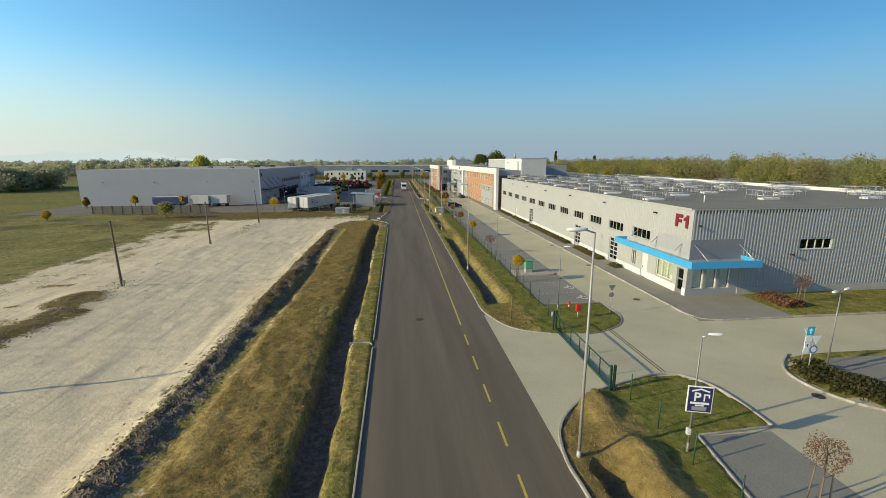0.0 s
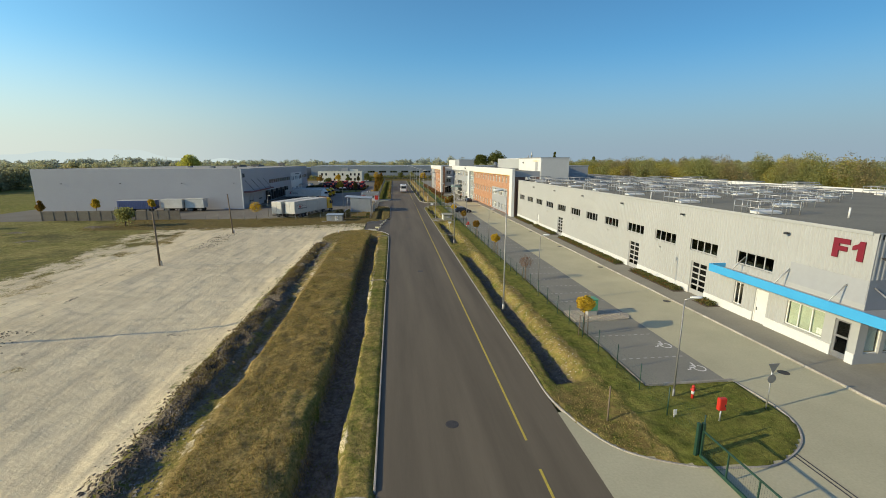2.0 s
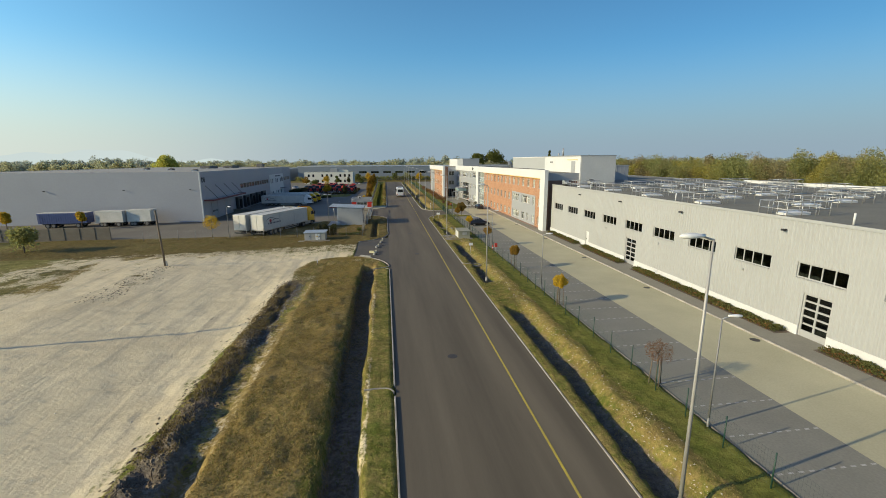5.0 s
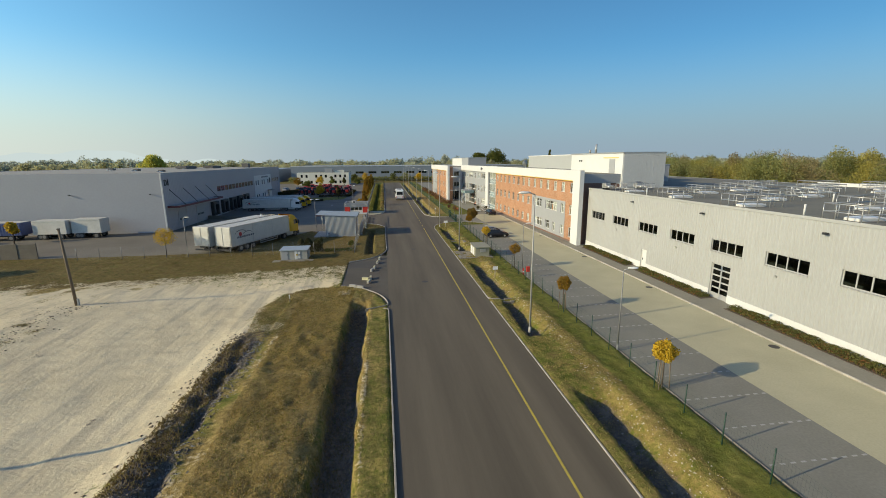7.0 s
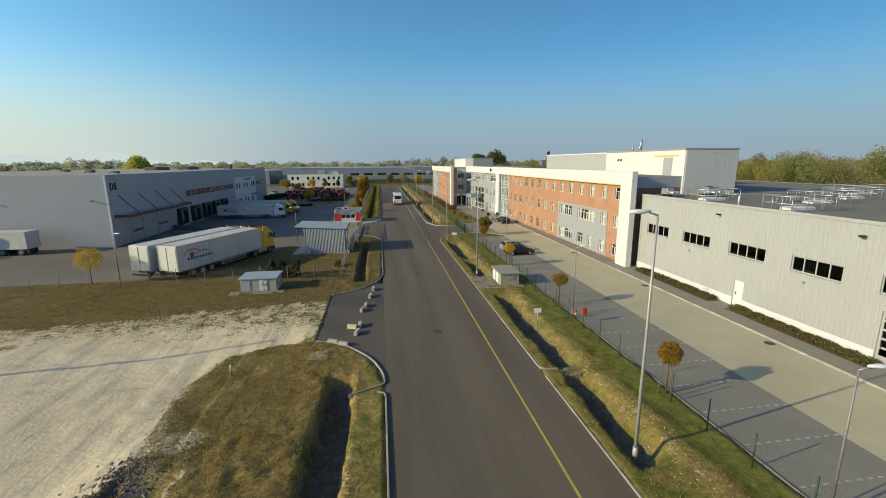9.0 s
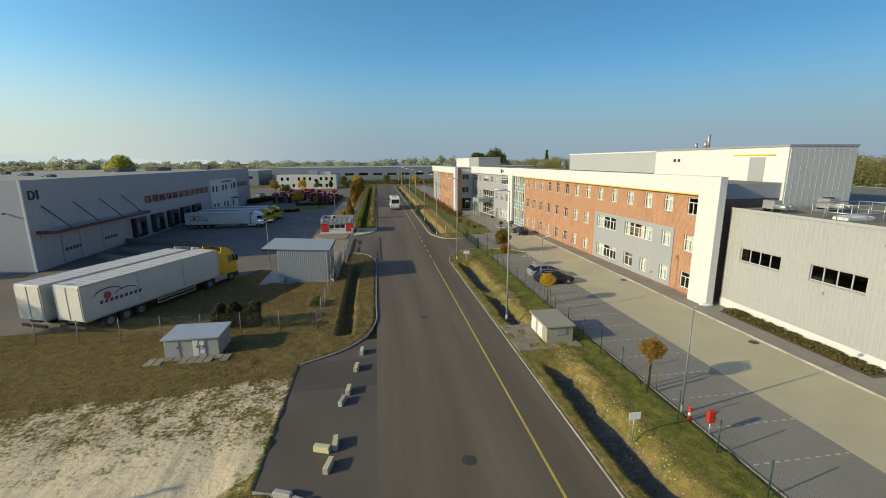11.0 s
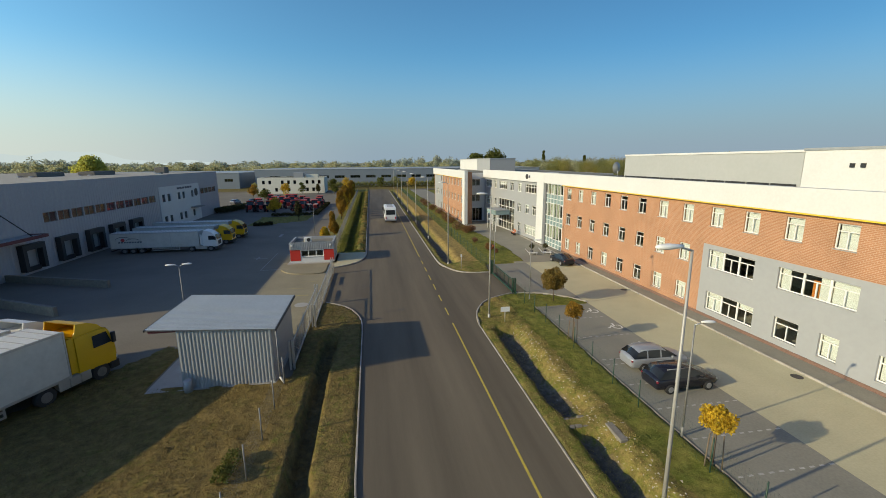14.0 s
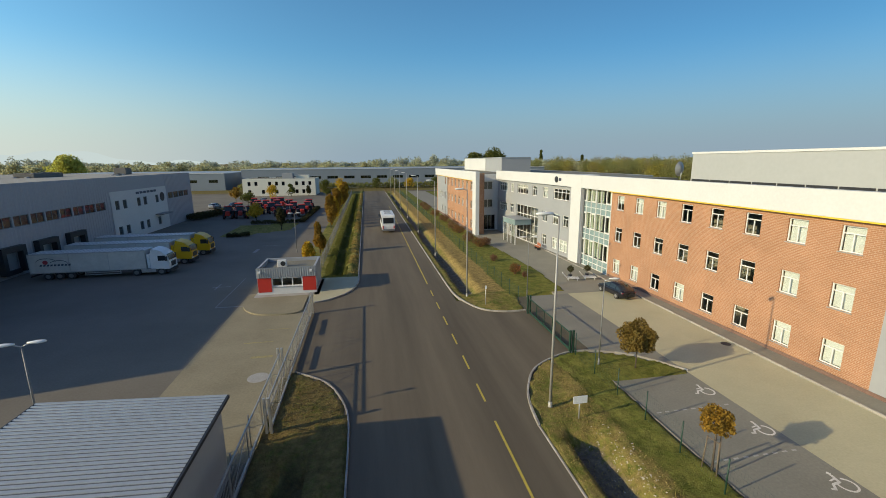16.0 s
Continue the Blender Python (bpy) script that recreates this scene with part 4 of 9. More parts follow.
kerb("kerb", [(7.2, 299)] + smooth_line([(7.2, 158), (7.4, 152.5), (8.6, 148.6), (10.4, 147.3), (12.5, 147.2)]))
kerb("kerb", [(-2.0, -30), (-2.0, 28.4)], w=0.09, h=0.10)
kerb("kerb", [(-2.0, 29.6), (-2.0, 59.0)], w=0.09, h=0.10)
kerb("kerb", [(-2.0, 60.2), (-2.0, 86.8)] + smooth_line([(-2.0, 87.0), (-2.08, 87.5), (-2.45, 87.72)], 4), w=0.09, h=0.10)
kerb("kerb", smooth_line([(-3.95, 87.6), (-2.9, 88.1), (-2.3, 88.4), (-2.05, 88.8), (-2.25, 90.2), (-3.1, 92.2), (-5.0, 94.4), (-6.7, 95.1)]), w=0.09, h=0.10, label="pale concrete kerb turned in to a ditch outlet")
kerb("kerb", smooth_line([(-6.7, 105.7), (-4.3, 107.3), (-2.8, 109.4), (-2.0, 112.5), (-2.0, 116)]) + [(-2.0, 131)] + smooth_line([(-2.0, 131.5), (-2.2, 134.6), (-3.4, 137.6), (-5.5, 139.4)]), w=0.09, h=0.10)
kerb("kerb", smooth_line([(-5.9, 153.0), (-4.6, 153.6), (-2.9, 155.6), (-2.0, 158.8), (-2.0, 163)]) + [(-2.0, 299)])
kerb("kerb", [(13.2, 36.1), (13.2, 134.8)], w=0.07, h=0.05, mat=STONE_DARK, label="thin dark edging along the parking bays")
painted("yard_marking", [(-14.6, 153.3, -12.1, 153.45), (-14.6, 153.3, -14.52, 163.4)], FADED_WHITE, "faded white line on the depot yard")
painted("yard_marking", [(-8.8, 142.0, -7.4, 142.3), (-9.87, 144.6, -7.85, 144.72), (-8.9, 147.0, -7.0, 147.1)], FADED_YELLOW, "faded yellow marks inside the depot gate")
tagged(part("manhole_ring", one_tube((-7.65, 139.2, -0.05), (-7.65, 139.2, 0.02), 0.62, 0.62, 20), CONCRETE), "round concrete manhole slab in the yard", "manhole", kind="structure")
painted("yard_marking", [(-17.0, 160.2, -15.2, 160.35), (-16.6, 159.5, -16.45, 161.4), (-17.2, 183.0, -14.5, 183.15), (-17.4, 178.0, -16.9, 180.5)], FADED_WHITE, "faded white arrow on the depot yard")
for y in (29.3, 59.9):
    kerb("kerb", smooth_line([(-2.05, y - 0.5), (-2.3, y - 0.1), (-2.9, y), (-3.7, y - 0.05)], 4), w=0.1, h=0.12, label="short kerb spur over a ditch culvert")
kerb("kerb", [(18.6, 36.0), (13.2, 36.0)], w=0.1, h=0.1, label="thin concrete edging of a parking bay")
kerb("kerb", [(13.3, -30), (13.35, 8), (13.5, 13.0), (14.1, 16.75), (18.3, 17.0)], w=0.1, h=0.1, label="thin concrete edging of a parking bay")
kerb("kerb", [(WALK_L, 220), (WALK_L, 36)] + smooth_line([(WALK_L, 34.5), (24.52, 32.4), (25.1, 30.95), (26.8, 30.5)]) + [(60, 30.6)], label="pale concrete kerb along the footway")
kerb("kerb", smooth_line([(26.2, 24.2), (24.6, 22.9), (23.8, 21.5), (23.9, 19.6), (25.3, 17.7), (30, 15.0), (40, 14.0)]), label="pale concrete kerb round a shrub bed")


def line_x(y):
    """The yellow line drifts a little towards the kerb."""
    return 4.86 + 0.0033 * (y - 32)


def yellow(spans, label):
    bm = bmesh.new()
    for a, b in spans:
        for c in np.arange(a, b, 6.0):
            d = min(c + 6.0, b)
            prism(bm, [(line_x(c) - 0.055, c), (line_x(c) + 0.055, c), (line_x(d) + 0.055, d), (line_x(d) - 0.055, d)], 0.0, 0.006)
    tagged(part("road_marking", bm, YELLOW), label, "road marking", kind="structure")


yellow([(2.1 + 3.73 * k, 4.0 + 3.73 * k) for k in range(8)] + [(134.1 + 3.75 * k, 136.0 + 3.75 * k) for k in range(6)], "yellow dashed line on the road")
yellow([(32.0, 132.3), (157.0, 240.0)], "yellow solid line along the road")
bay_lines = [y for y in np.arange(50.9, 124.0, 2.5)]
for y in bay_lines:
    painted("bay_marking", [(x, y - 0.045, x + 0.24, y + 0.045) for x in np.arange(13.5, 18.1, 0.5)], BAY_PAINT, "white dashed line between parking bays")
for y in (39.3, 43.0, 124.1, 127.7, 131.4, 12.2):
    painted("bay_marking", [(x, y - 0.045, x + 0.24, y + 0.045) for x in np.arange(13.6, 18.0, 0.5)], BAY_PAINT, "white dashed line between parking bays")


def wheelchair_sign(x, y):
    """A painted wheelchair symbol."""
    bm = bmesh.new()
    def bar(a, b, w):
        a, b = Vector(a), Vector(b)
        s = Vector((-(b - a).y, (b - a).x)).normalized() * w / 2
        vs = [bm.verts.new((x + 0.95 * p.x, y + 0.95 * p.y, z)) for z in (0.0, 0.006) for p in (a - s, b - s, b + s, a + s)]
        for f in ((0, 1, 2, 3), (4, 5, 6, 7), (0, 1, 5, 4), (1, 2, 6, 5), (2, 3, 7, 6), (3, 0, 4, 7)):
            bm.faces.new([vs[i] for i in f])
    ring = [(0.12 + 0.37 * math.cos(a), -0.16 + 0.37 * math.sin(a)) for a in np.linspace(radians(75), radians(-200), 16)]
    for a, b in zip(ring, ring[1:]):
        bar(a, b, 0.085)
    bar((0.02, 0.62), (0.10, 0.48), 0.13), bar((0.06, 0.46), (-0.02, 0.02), 0.12), bar((0.0, 0.25), (-0.34, 0.17), 0.07)
    bar((-0.02, 0.04), (-0.40, -0.02), 0.11), bar((-0.40, 0.0), (-0.62, -0.30), 0.10), bar((-0.58, -0.28), (-0.76, -0.22), 0.10)
    tagged(part("wheelchair_marking", bm, WHITE_PAINT), "white painted wheelchair symbol on the paving", "road marking", kind="structure")


for y in (37.75, 41.1, 125.7, 129.3, 132.9):
    wheelchair_sign(17.65, y)


def manhole(x, y, z=0.0, r=0.33):
    bm = bmesh.new()
    tube(bm, (x, y, z - 0.05), (x, y, z + 0.006), r, r, 16)
    tube(bm, (x, y, z), (x, y, z + 0.012), r * 0.82, r * 0.8, 16)
    tagged(part("manhole_cover", bm, DARK_JOINT), "dark iron manhole cover set in the paving", "manhole cover", kind="structure")


for p in ((1.6, 33.6), (1.9, 63.5), (1.9, 95.6), (1.9, 112.7), (23.9, 50), (23.9, 63), (23.9, 76), (23.9, 90), (23.9, 104), (23.9, 120), (23.9, 138), (22.5, 36.5), (23.3, 19.3)):
    manhole(*p)
# dark strips painted where the gate's top rail throws its shadow
for y0, y1 in ((22.5, 30.2),):
    for dx in (0.0, 0.22):
        slab("trim", 16.2 + dx, y0, 16.26 + dx, y1, 0.01, DARK_JOINT, "steel rail of a sliding gate set in paving", "rail")


# ---- buildings ----
def facade(bm, u0, u1, z0, z1, holes=(), depth=0.3, mi=0):
    """A wall face in the plane y = 0 that looks to +y, with openings (u0, u1, z0, z1) that go through it."""
    holes = [tuple(round(float(v), 3) for v in h) for h in holes]
    u0, u1, z0, z1 = (round(float(v), 3) for v in (u0, u1, z0, z1))
    us = sorted({u0, u1, *[min(max(h[i], u0), u1) for h in holes for i in (0, 1)]})
    zs = sorted({z0, z1, *[min(max(h[i], z0), z1) for h in holes for i in (2, 3)]})
    grid = {}

    def vert(u, z, y=0.0):
        k = (round(u, 4), round(z, 4), y)
        if k not in grid:
            grid[k] = bm.verts.new((u, y, z))
        return grid[k]
    for a, b in zip(us, us[1:]):
        for c, d in zip(zs, zs[1:]):
            if any(h[0] < (a + b) / 2 < h[1] and h[2] < (c + d) / 2 < h[3] for h in holes):
                continue
            bm.faces.new((vert(a, c), vert(a, d), vert(b, d), vert(b, c))).material_index = mi
            bm.faces.new((vert(a, c, -depth), vert(b, c, -depth), vert(b, d, -depth), vert(a, d, -depth))).material_index = mi
    for h in holes:
        for (a, c), (b, d) in (((h[0], h[2]), (h[1], h[2])), ((h[1], h[2]), (h[1], h[3])), ((h[1], h[3]), (h[0], h[3])), ((h[0], h[3]), (h[0], h[2]))):
            bm.faces.new([bm.verts.new(p) for p in ((a, 0, c), (b, 0, d), (b, -depth, d), (a, -depth, c))]).material_index = mi
    bmesh.ops.remove_doubles(bm, verts=bm.verts, dist=0.0008)


def ribs(bm, u0, u1, z0, z1, holes=(), pitch=0.3, out=0.035, mi=0):
    """Upright trapezoid ribs of metal cladding, broken at the openings."""
    for u in np.arange(u0 + pitch / 2, u1, pitch):
        cuts = sorted((max(h[2], z0), min(h[3], z1)) for h in holes if h[0] - 0.05 < u < h[1] + 0.05 and h[3] > z0 and h[2] < z1)
        a = z0
        for c, d in cuts + [(z1, z1)]:
            if c - a > 0.05:
                w, k = pitch * 0.28, pitch * 0.14
                lo = [bm.verts.new((u + x, y, a)) for x, y in ((-w, 0.002), (-k, out), (k, out), (w, 0.002))]
                hi = [bm.verts.new((u + x, y, c)) for x, y in ((-w, 0.002), (-k, out), (k, out), (w, 0.002))]
                for i in range(3):
                    bm.faces.new((lo[i], hi[i], hi[i + 1], lo[i + 1])).material_index = mi
            a = max(a, d)


CACHE = {}


def lattice(w, h, xs, zs, bar, back=-0.10, deep=0.07):
    """A frame with bars as one piece: a plate with an opening for each pane."""
    bm = bmesh.new()
    edge = lambda v, top, k: bar if v == 0 else top - bar if v == top else v + k * bar / 2
    facade(bm, 0, w, 0, h, [(edge(a, w, 1), edge(b, w, -1), edge(c, h, 1), edge(d, h, -1)) for a, b in zip(xs, xs[1:]) for c, d in zip(zs, zs[1:])], deep)
    for (a, c), (b, d) in (((0, 0), (w, 0)), ((w, 0), (w, h)), ((w, h), (0, h)), ((0, h), (0, 0))):
        bm.faces.new([bm.verts.new(p) for p in ((a, 0, c), (b, 0, d), (b, -deep, d), (a, -deep, c))])
    bmesh.ops.remove_doubles(bm, verts=bm.verts, dist=0.002)
    bmesh.ops.translate(bm, verts=bm.verts, vec=(0, back, 0))
    return bm


def cached(key, make, mats):
    if key not in CACHE:
        CACHE[key] = as_mesh(str(key[0]), make(), mats)
    return CACHE[key]


def window(parent, u0, u1, z0, z1, cols=2, rows=1, frame=None, glass=None, sill=True, blind=0.0, name="window", label="", bar=0.06, transom=0.0, blind_mat=None):
    """A window in an opening of a facade: frame with bars, a pane in each field, a sill, perhaps a blind behind it."""
    w, h = round(u1 - u0, 2), round(z1 - z0, 2)
    frame, glass = frame or FRAME_WHITE, glass or GLASS
    xs = [w * i / cols for i in range(cols + 1)]
    zs = [h * i / rows for i in range(rows + 1)] if not transom else [0, h * transom, h]

    def make_frame():
        if transom and cols == 2:
            bm = bmesh.new()
            t = h * transom
            facade(bm, 0, w, 0, h, [(bar, w / 2 - bar / 2, bar, t - bar / 2), (w / 2 + bar / 2, w - bar, bar, t - bar / 2), (bar, w - bar, t + bar / 2, h - bar)], 0.07)
            for (a, c), (b, d) in (((0, 0), (w, 0)), ((w, 0), (w, h)), ((w, h), (0, h)), ((0, h), (0, 0))):
                bm.faces.new([bm.verts.new(p) for p in ((a, 0, c), (b, 0, d), (b, -0.07, d), (a, -0.07, c))])
            bmesh.ops.translate(bm, verts=bm.verts, vec=(0, -0.10, 0))
            return bm
        return lattice(w, h, [0] + xs[1:-1] + [w], [0] + list(zs[1:-1]) + [h], bar)
    win = part(name, cached(("window_frame", w, h, cols, rows, transom, frame.name, bar), make_frame, frame), None, parent, label, pose(u0, 0, z0))
    for i in range(cols):
        for k, (a, b) in enumerate(zip(zs, zs[1:])):
            if transom and cols == 2 and k == 1:
                if i == 0:
                    part("pane", cached(("wide_pane", w, round(b - a, 3), bar, glass.name), lambda: one_box(bar * 0.4, -0.145, bar * 0.4, w - bar * 0.4, -0.133, b - a - bar * 0.4), glass), None, win, "", pose(0, 0, a)).visible_shadow = False
                continue
            pane = part("pane", cached(("pane", round(w / cols, 3), round(b - a, 3), bar, glass.name), lambda: one_box(bar * 0.4, -0.145, bar * 0.4, w / cols - bar * 0.4, -0.133, b - a - bar * 0.4), glass), None, win, "", pose(xs[i], 0, a))
            pane.visible_shadow = False
    if sill:
        part("sill", cached(("sill", w), lambda: one_box(-0.04, -0.1, -0.05, w + 0.04, 0.06, -0.003), GALV), None, win)
    if blind:
        part("blind", cached(("blind", w, h, blind), lambda: one_box(0.05, -0.30, h * (1 - blind), w - 0.05, -0.29, h - 0.02), BLIND), None, win) if blind_mat is None else part("curtain", one_box(0.05, -0.30, 0.1, w * 0.4, -0.28, h - 0.02), blind_mat, win)
    return win


def door(parent, u0, u1, z0, z1, glazed=(2, 4), mat=None, label="", name="door"):
    """A door leaf in an opening, with a frame and, where glazed, dark panes; a handle."""
    w, h = u1 - u0, z1 - z0
    mat = mat or CLAD
    if not glazed:
        bm = lattice(w, h, [0, w], [0, h], 0.09, -0.08, 0.1)
    else:
        c, r = glazed
        low = h * 0.14
        bm = lattice(w, h, [0] + [w * i / c for i in range(1, c)] + [w], [0, low] + [low + (h - low) * j / r for j in range(1, r)] + [h], 0.13, -0.09, 0.08)
    d = part(name, bm, mat, parent, label, pose(u0, 0, z0))
    part("leaf", one_box(0.08, -0.17, 0.01, w - 0.08, -0.12, (h - 0.08) if not glazed else low), mat, d)
    if glazed:
        pane = part("pane", one_box(0.1, -0.155, low, w - 0.1, -0.145, h - 0.1), GLASS_DARK, d)
        pane.visible_shadow = False
    part("handle", one_box(w - 0.24, -0.12, 1.0, w - 0.2, -0.06, 1.25), BLACK, d)
    return d


def wall_lamp(parent, u, z):
    bm = bmesh.new()
    box(bm, u - 0.05, 0, z - 0.05, u + 0.05, 0.18, z + 0.02)
    bevel_box(bm, u - 0.14, 0.14, z - 0.1, u + 0.14, 0.42, z + 0.04, 0.03)
    part("wall_lamp", bm, BLACK, parent, "small dark floodlight")


def letter(parent, glyph, m, size, mat, depth=0.06):
    """A raised character as a mesh, from the built-in font."""
    cu = bpy.data.curves.new("letter", "FONT")
    cu.body, cu.size, cu.extrude, cu.resolution_u, cu.offset = glyph, size, depth, 3, 0.02 * size
    tmp = bpy.data.objects.new("letter_source", cu)
    scene.collection.objects.link(tmp)
    me = bpy.data.meshes.new_from_object(tmp.evaluated_get(bpy.context.evaluated_depsgraph_get()))
    bpy.data.objects.remove(tmp), bpy.data.curves.remove(cu)
    me.materials.clear(), me.materials.append(mat)
    ob = new("letter", me)
    ob.parent, ob.matrix_basis = parent, m
    return ob


# --- the long pale hall with the blue canopy ---
def build_hall():
    L, DEEP, H = 74.5, 38.5, 8.45
    hall = thing("factory_hall", "long pale metal-clad factory hall with a blue canopy", "factory hall", m=pose(F1_X, 36.8, 0, 0, 0, 90))
    wins = [(6.6 + 5.72 * k, 6.6 + 5.72 * k + 3.55, 4.3, 5.42) for k in range(12)]
    gates = [(13.3, 15.4), (24.4, 26.5), (47.6, 49.8)]
    holes = wins + [(a, b, 0.02, 3.3) for a, b in gates]
    entry = [(0.5, 1.5, 0.02, 2.65), (2.2, 5.0, 0.95, 2.75), (6.6, 7.8, 0.02, 2.75), (9.0, 9.9, 0.9, 2.75)]
    service = [(59.6, 60.6, 0.02, 2.3)]
    allh = holes + entry + service
    bm = bmesh.new()
    facade(bm, 0, L, 0, H, allh)
    part("wall", bm, CLAD, hall, "pale ribbed metal cladding")
    part("eaves_trim", one_box(0.3, 0.002, H - 0.12, L, 0.08, H + 0.1), CLAD, hall)
    bm = bmesh.new()
    ribs(bm, 5.2, L, 0.8, H - 0.15, allh, 0.33), ribs(bm, 0.1, 5.2, 5.6, H - 0.15, [], 0.33)
    tagged(part("cladding_rib", bm, CLAD, hall), kind="stuff")
    bm = bmesh.new()
    cur = 0.0
    for a, b in sorted([(h[0], h[1]) for h in allh if h[2] < 0.5]) + [(L, L)]:
        if a > cur:
            box(bm, cur, 0.0, 0, a, 0.06, 0.78)
        cur = b
    part("plinth", bm, WHITE, hall, "white plinth")
    for h in wins:
        window(hall, *h, cols=4, frame=CLAD, glass=GLASS_DARK, sill=True, label="strip window of four dark panes in pale bars", bar=0.085)
    for a, b in gates:
        door(hall, a, b, 0.02, 3.3, (2, 5), CLAD_GREY, "glazed industrial door in a pale grey frame")
    door(hall, *entry[0], (1, 2), FRAME_DARK, "dark glazed entrance door")
    # a pale sheet behind this glass stands in for its reflection
    wide = window(hall, *entry[1], cols=3)
    part("blind", one_box(0.06, -0.30, 0.03, 2.74, -0.29, 1.77), STAIR_PALE, wide, "pale green blind"), part("notice", one_box(0.12, -0.285, 0.08, 0.62, -0.28, 0.5), SIGN_WHITE, wide, "white paper notice")
    window(hall, *entry[3], cols=2)
    door(hall, *entry[2], None, WHITE, "white door"), door(hall, *service[0], None, WHITE, "white service door")
    # gable towards the side lane
    bm = bmesh.new()
    gh = [(-15.0, -11.5, 4.4, 5.5), (-4.5, -3.4, 0.75, 3.05), (-3.1, -2.0, 0.75, 3.05), (-1.7, -0.6, 0.75, 3.05)]
    facade(bm, -DEEP, 0, 0, H, gh)
    side = part("gable_wall", bm, GABLE_GREY, hall, "grey ribbed metal gable", pose(0, 0, 0, 0, 0, 90))
    bm = bmesh.new()
    ribs(bm, -DEEP, -5.3, 0.8, H, gh, 0.33, 0.028), ribs(bm, -5.3, 0, 5.6, H, [], 0.33, 0.028)
    tagged(part("cladding_rib", bm, GABLE_GREY, side), kind="stuff")
    part("eaves_trim", one_box(-DEEP, 0.0025, H - 0.05, 0.0, 0.035, H + 0.04), GABLE_GREY, side)
    window(side, *gh[0], cols=4, glass=GLASS_DARK, bar=0.1)
    # white blinds added to stand in for sky reflected in these panes
    for h in gh[1:]:
        window(side, *h, cols=1, sill=False, blind=0.97)
    part("plinth", one_box(-DEEP, 0, 0, -5.4, 0.06, 0.75), CONCRETE, side)
    part("panel", one_box(-5.3, 0.002, 3.2, 0.0, 0.03, 5.6), PANEL_SHADED, side, "smooth blue-grey panel")
    part("panel", one_box(0.02, 0.002, 4.05, 5.2, 0.03, 5.55), CLAD_MID, hall, "smooth light grey panel")
    bm = bmesh.new()
    facade(bm, 0, DEEP, 0, H)
    part("end_wall", bm, CLAD, hall, "", pose(L, 0, 0, 0, 0, -90))
    part("back_wall", one_box(0, -DEEP, 0, L, -DEEP + 0.25, H), CLAD, hall)
    part("roof", one_box(0.0, -DEEP, H - 0.35, L, -0.02, H - 0.05), ROOF_GREY, hall, "weathered grey roof membrane")
    part("roof_edge", one_box(0, -DEEP - 0.15, H - 0.05, L, -DEEP + 0.35, H + 0.45), WHITE, hall, "white raised roof edge")
    part("floor_slab", one_box(0.3, -DEEP + 0.3, 0, L - 0.3, -0.3, 0.1), CONCRETE, hall)
    part("partition", one_box(0.3, -7.2, 0.1, L - 0.3, -7.0, H - 0.4), INTERIOR, hall)
    # canopy round the corner
    cz0, cz1 = 3.38, 4.02
    bm = bmesh.new()
    box(bm, -2.3, 1.35, cz0, 11.3, 1.47, cz1), box(bm, 11.18, 0.0, cz0, 11.3, 1.35, cz1)
    box(bm, -2.42, -5.5, cz0, -2.3, 1.47, cz1), box(bm, -2.3, -5.5, cz0, 0, -5.38, cz1)
    can = part("canopy", bm, BLUE, hall, "bright blue canopy fascia")
    bm = bmesh.new()
    box(bm, -2.3, 0.0, cz0 + 0.12, 11.18, 1.35, cz0 + 0.3), box(bm, -2.3, -5.38, cz0 + 0.12, -0.002, 0.0, cz0 + 0.3)
    part("canopy_deck", bm, ROOF_METAL, can)
    for u in (1.2, 5.2, 9.2):
        part("tie_rod", one_tube((u, 1.2, cz1 - 0.1), (u, 0.05, cz1 + 1.0), 0.045), GALV, can)
    for v in (-0.4, -5.0):
        part("tie_rod", one_tube((-2.1, v, cz1 - 0.1), (-0.05, v, cz1 + 1.1), 0.045), GALV, can)
    # red characters on the front
    for pts in ([(2.45, 6.6), (2.45, 7.85), (1.45, 7.85), (1.45, 7.52), (2.08, 7.52), (2.08, 7.36), (1.55, 7.36), (1.55, 7.06), (2.08, 7.06), (2.08, 6.6)], [(0.92, 6.6), (0.92, 7.35), (1.25, 7.22), (1.25, 7.5), (0.92, 7.68), (0.85, 7.85), (0.55, 7.85), (0.55, 6.6)]):
        bm = bmesh.new()
        side_prism(bm, pts, 0.045, 0.12)
        part("letter", bm, RED_DARK, hall, "dark red raised character")
    for k in range(0, 12, 2):
        wall_lamp(hall, 5.7 + 5.72 * k, 7.6)
        part("downpipe_head", one_box(8.9 + 5.72 * k, 0.02, 3.6, 9.05 + 5.72 * k, 0.16, 3.75), GALV, hall)
    wall_lamp(side, -10.6, 4.0), wall_lamp(side, -0.5, 7.0)
    return hall


build_hall()


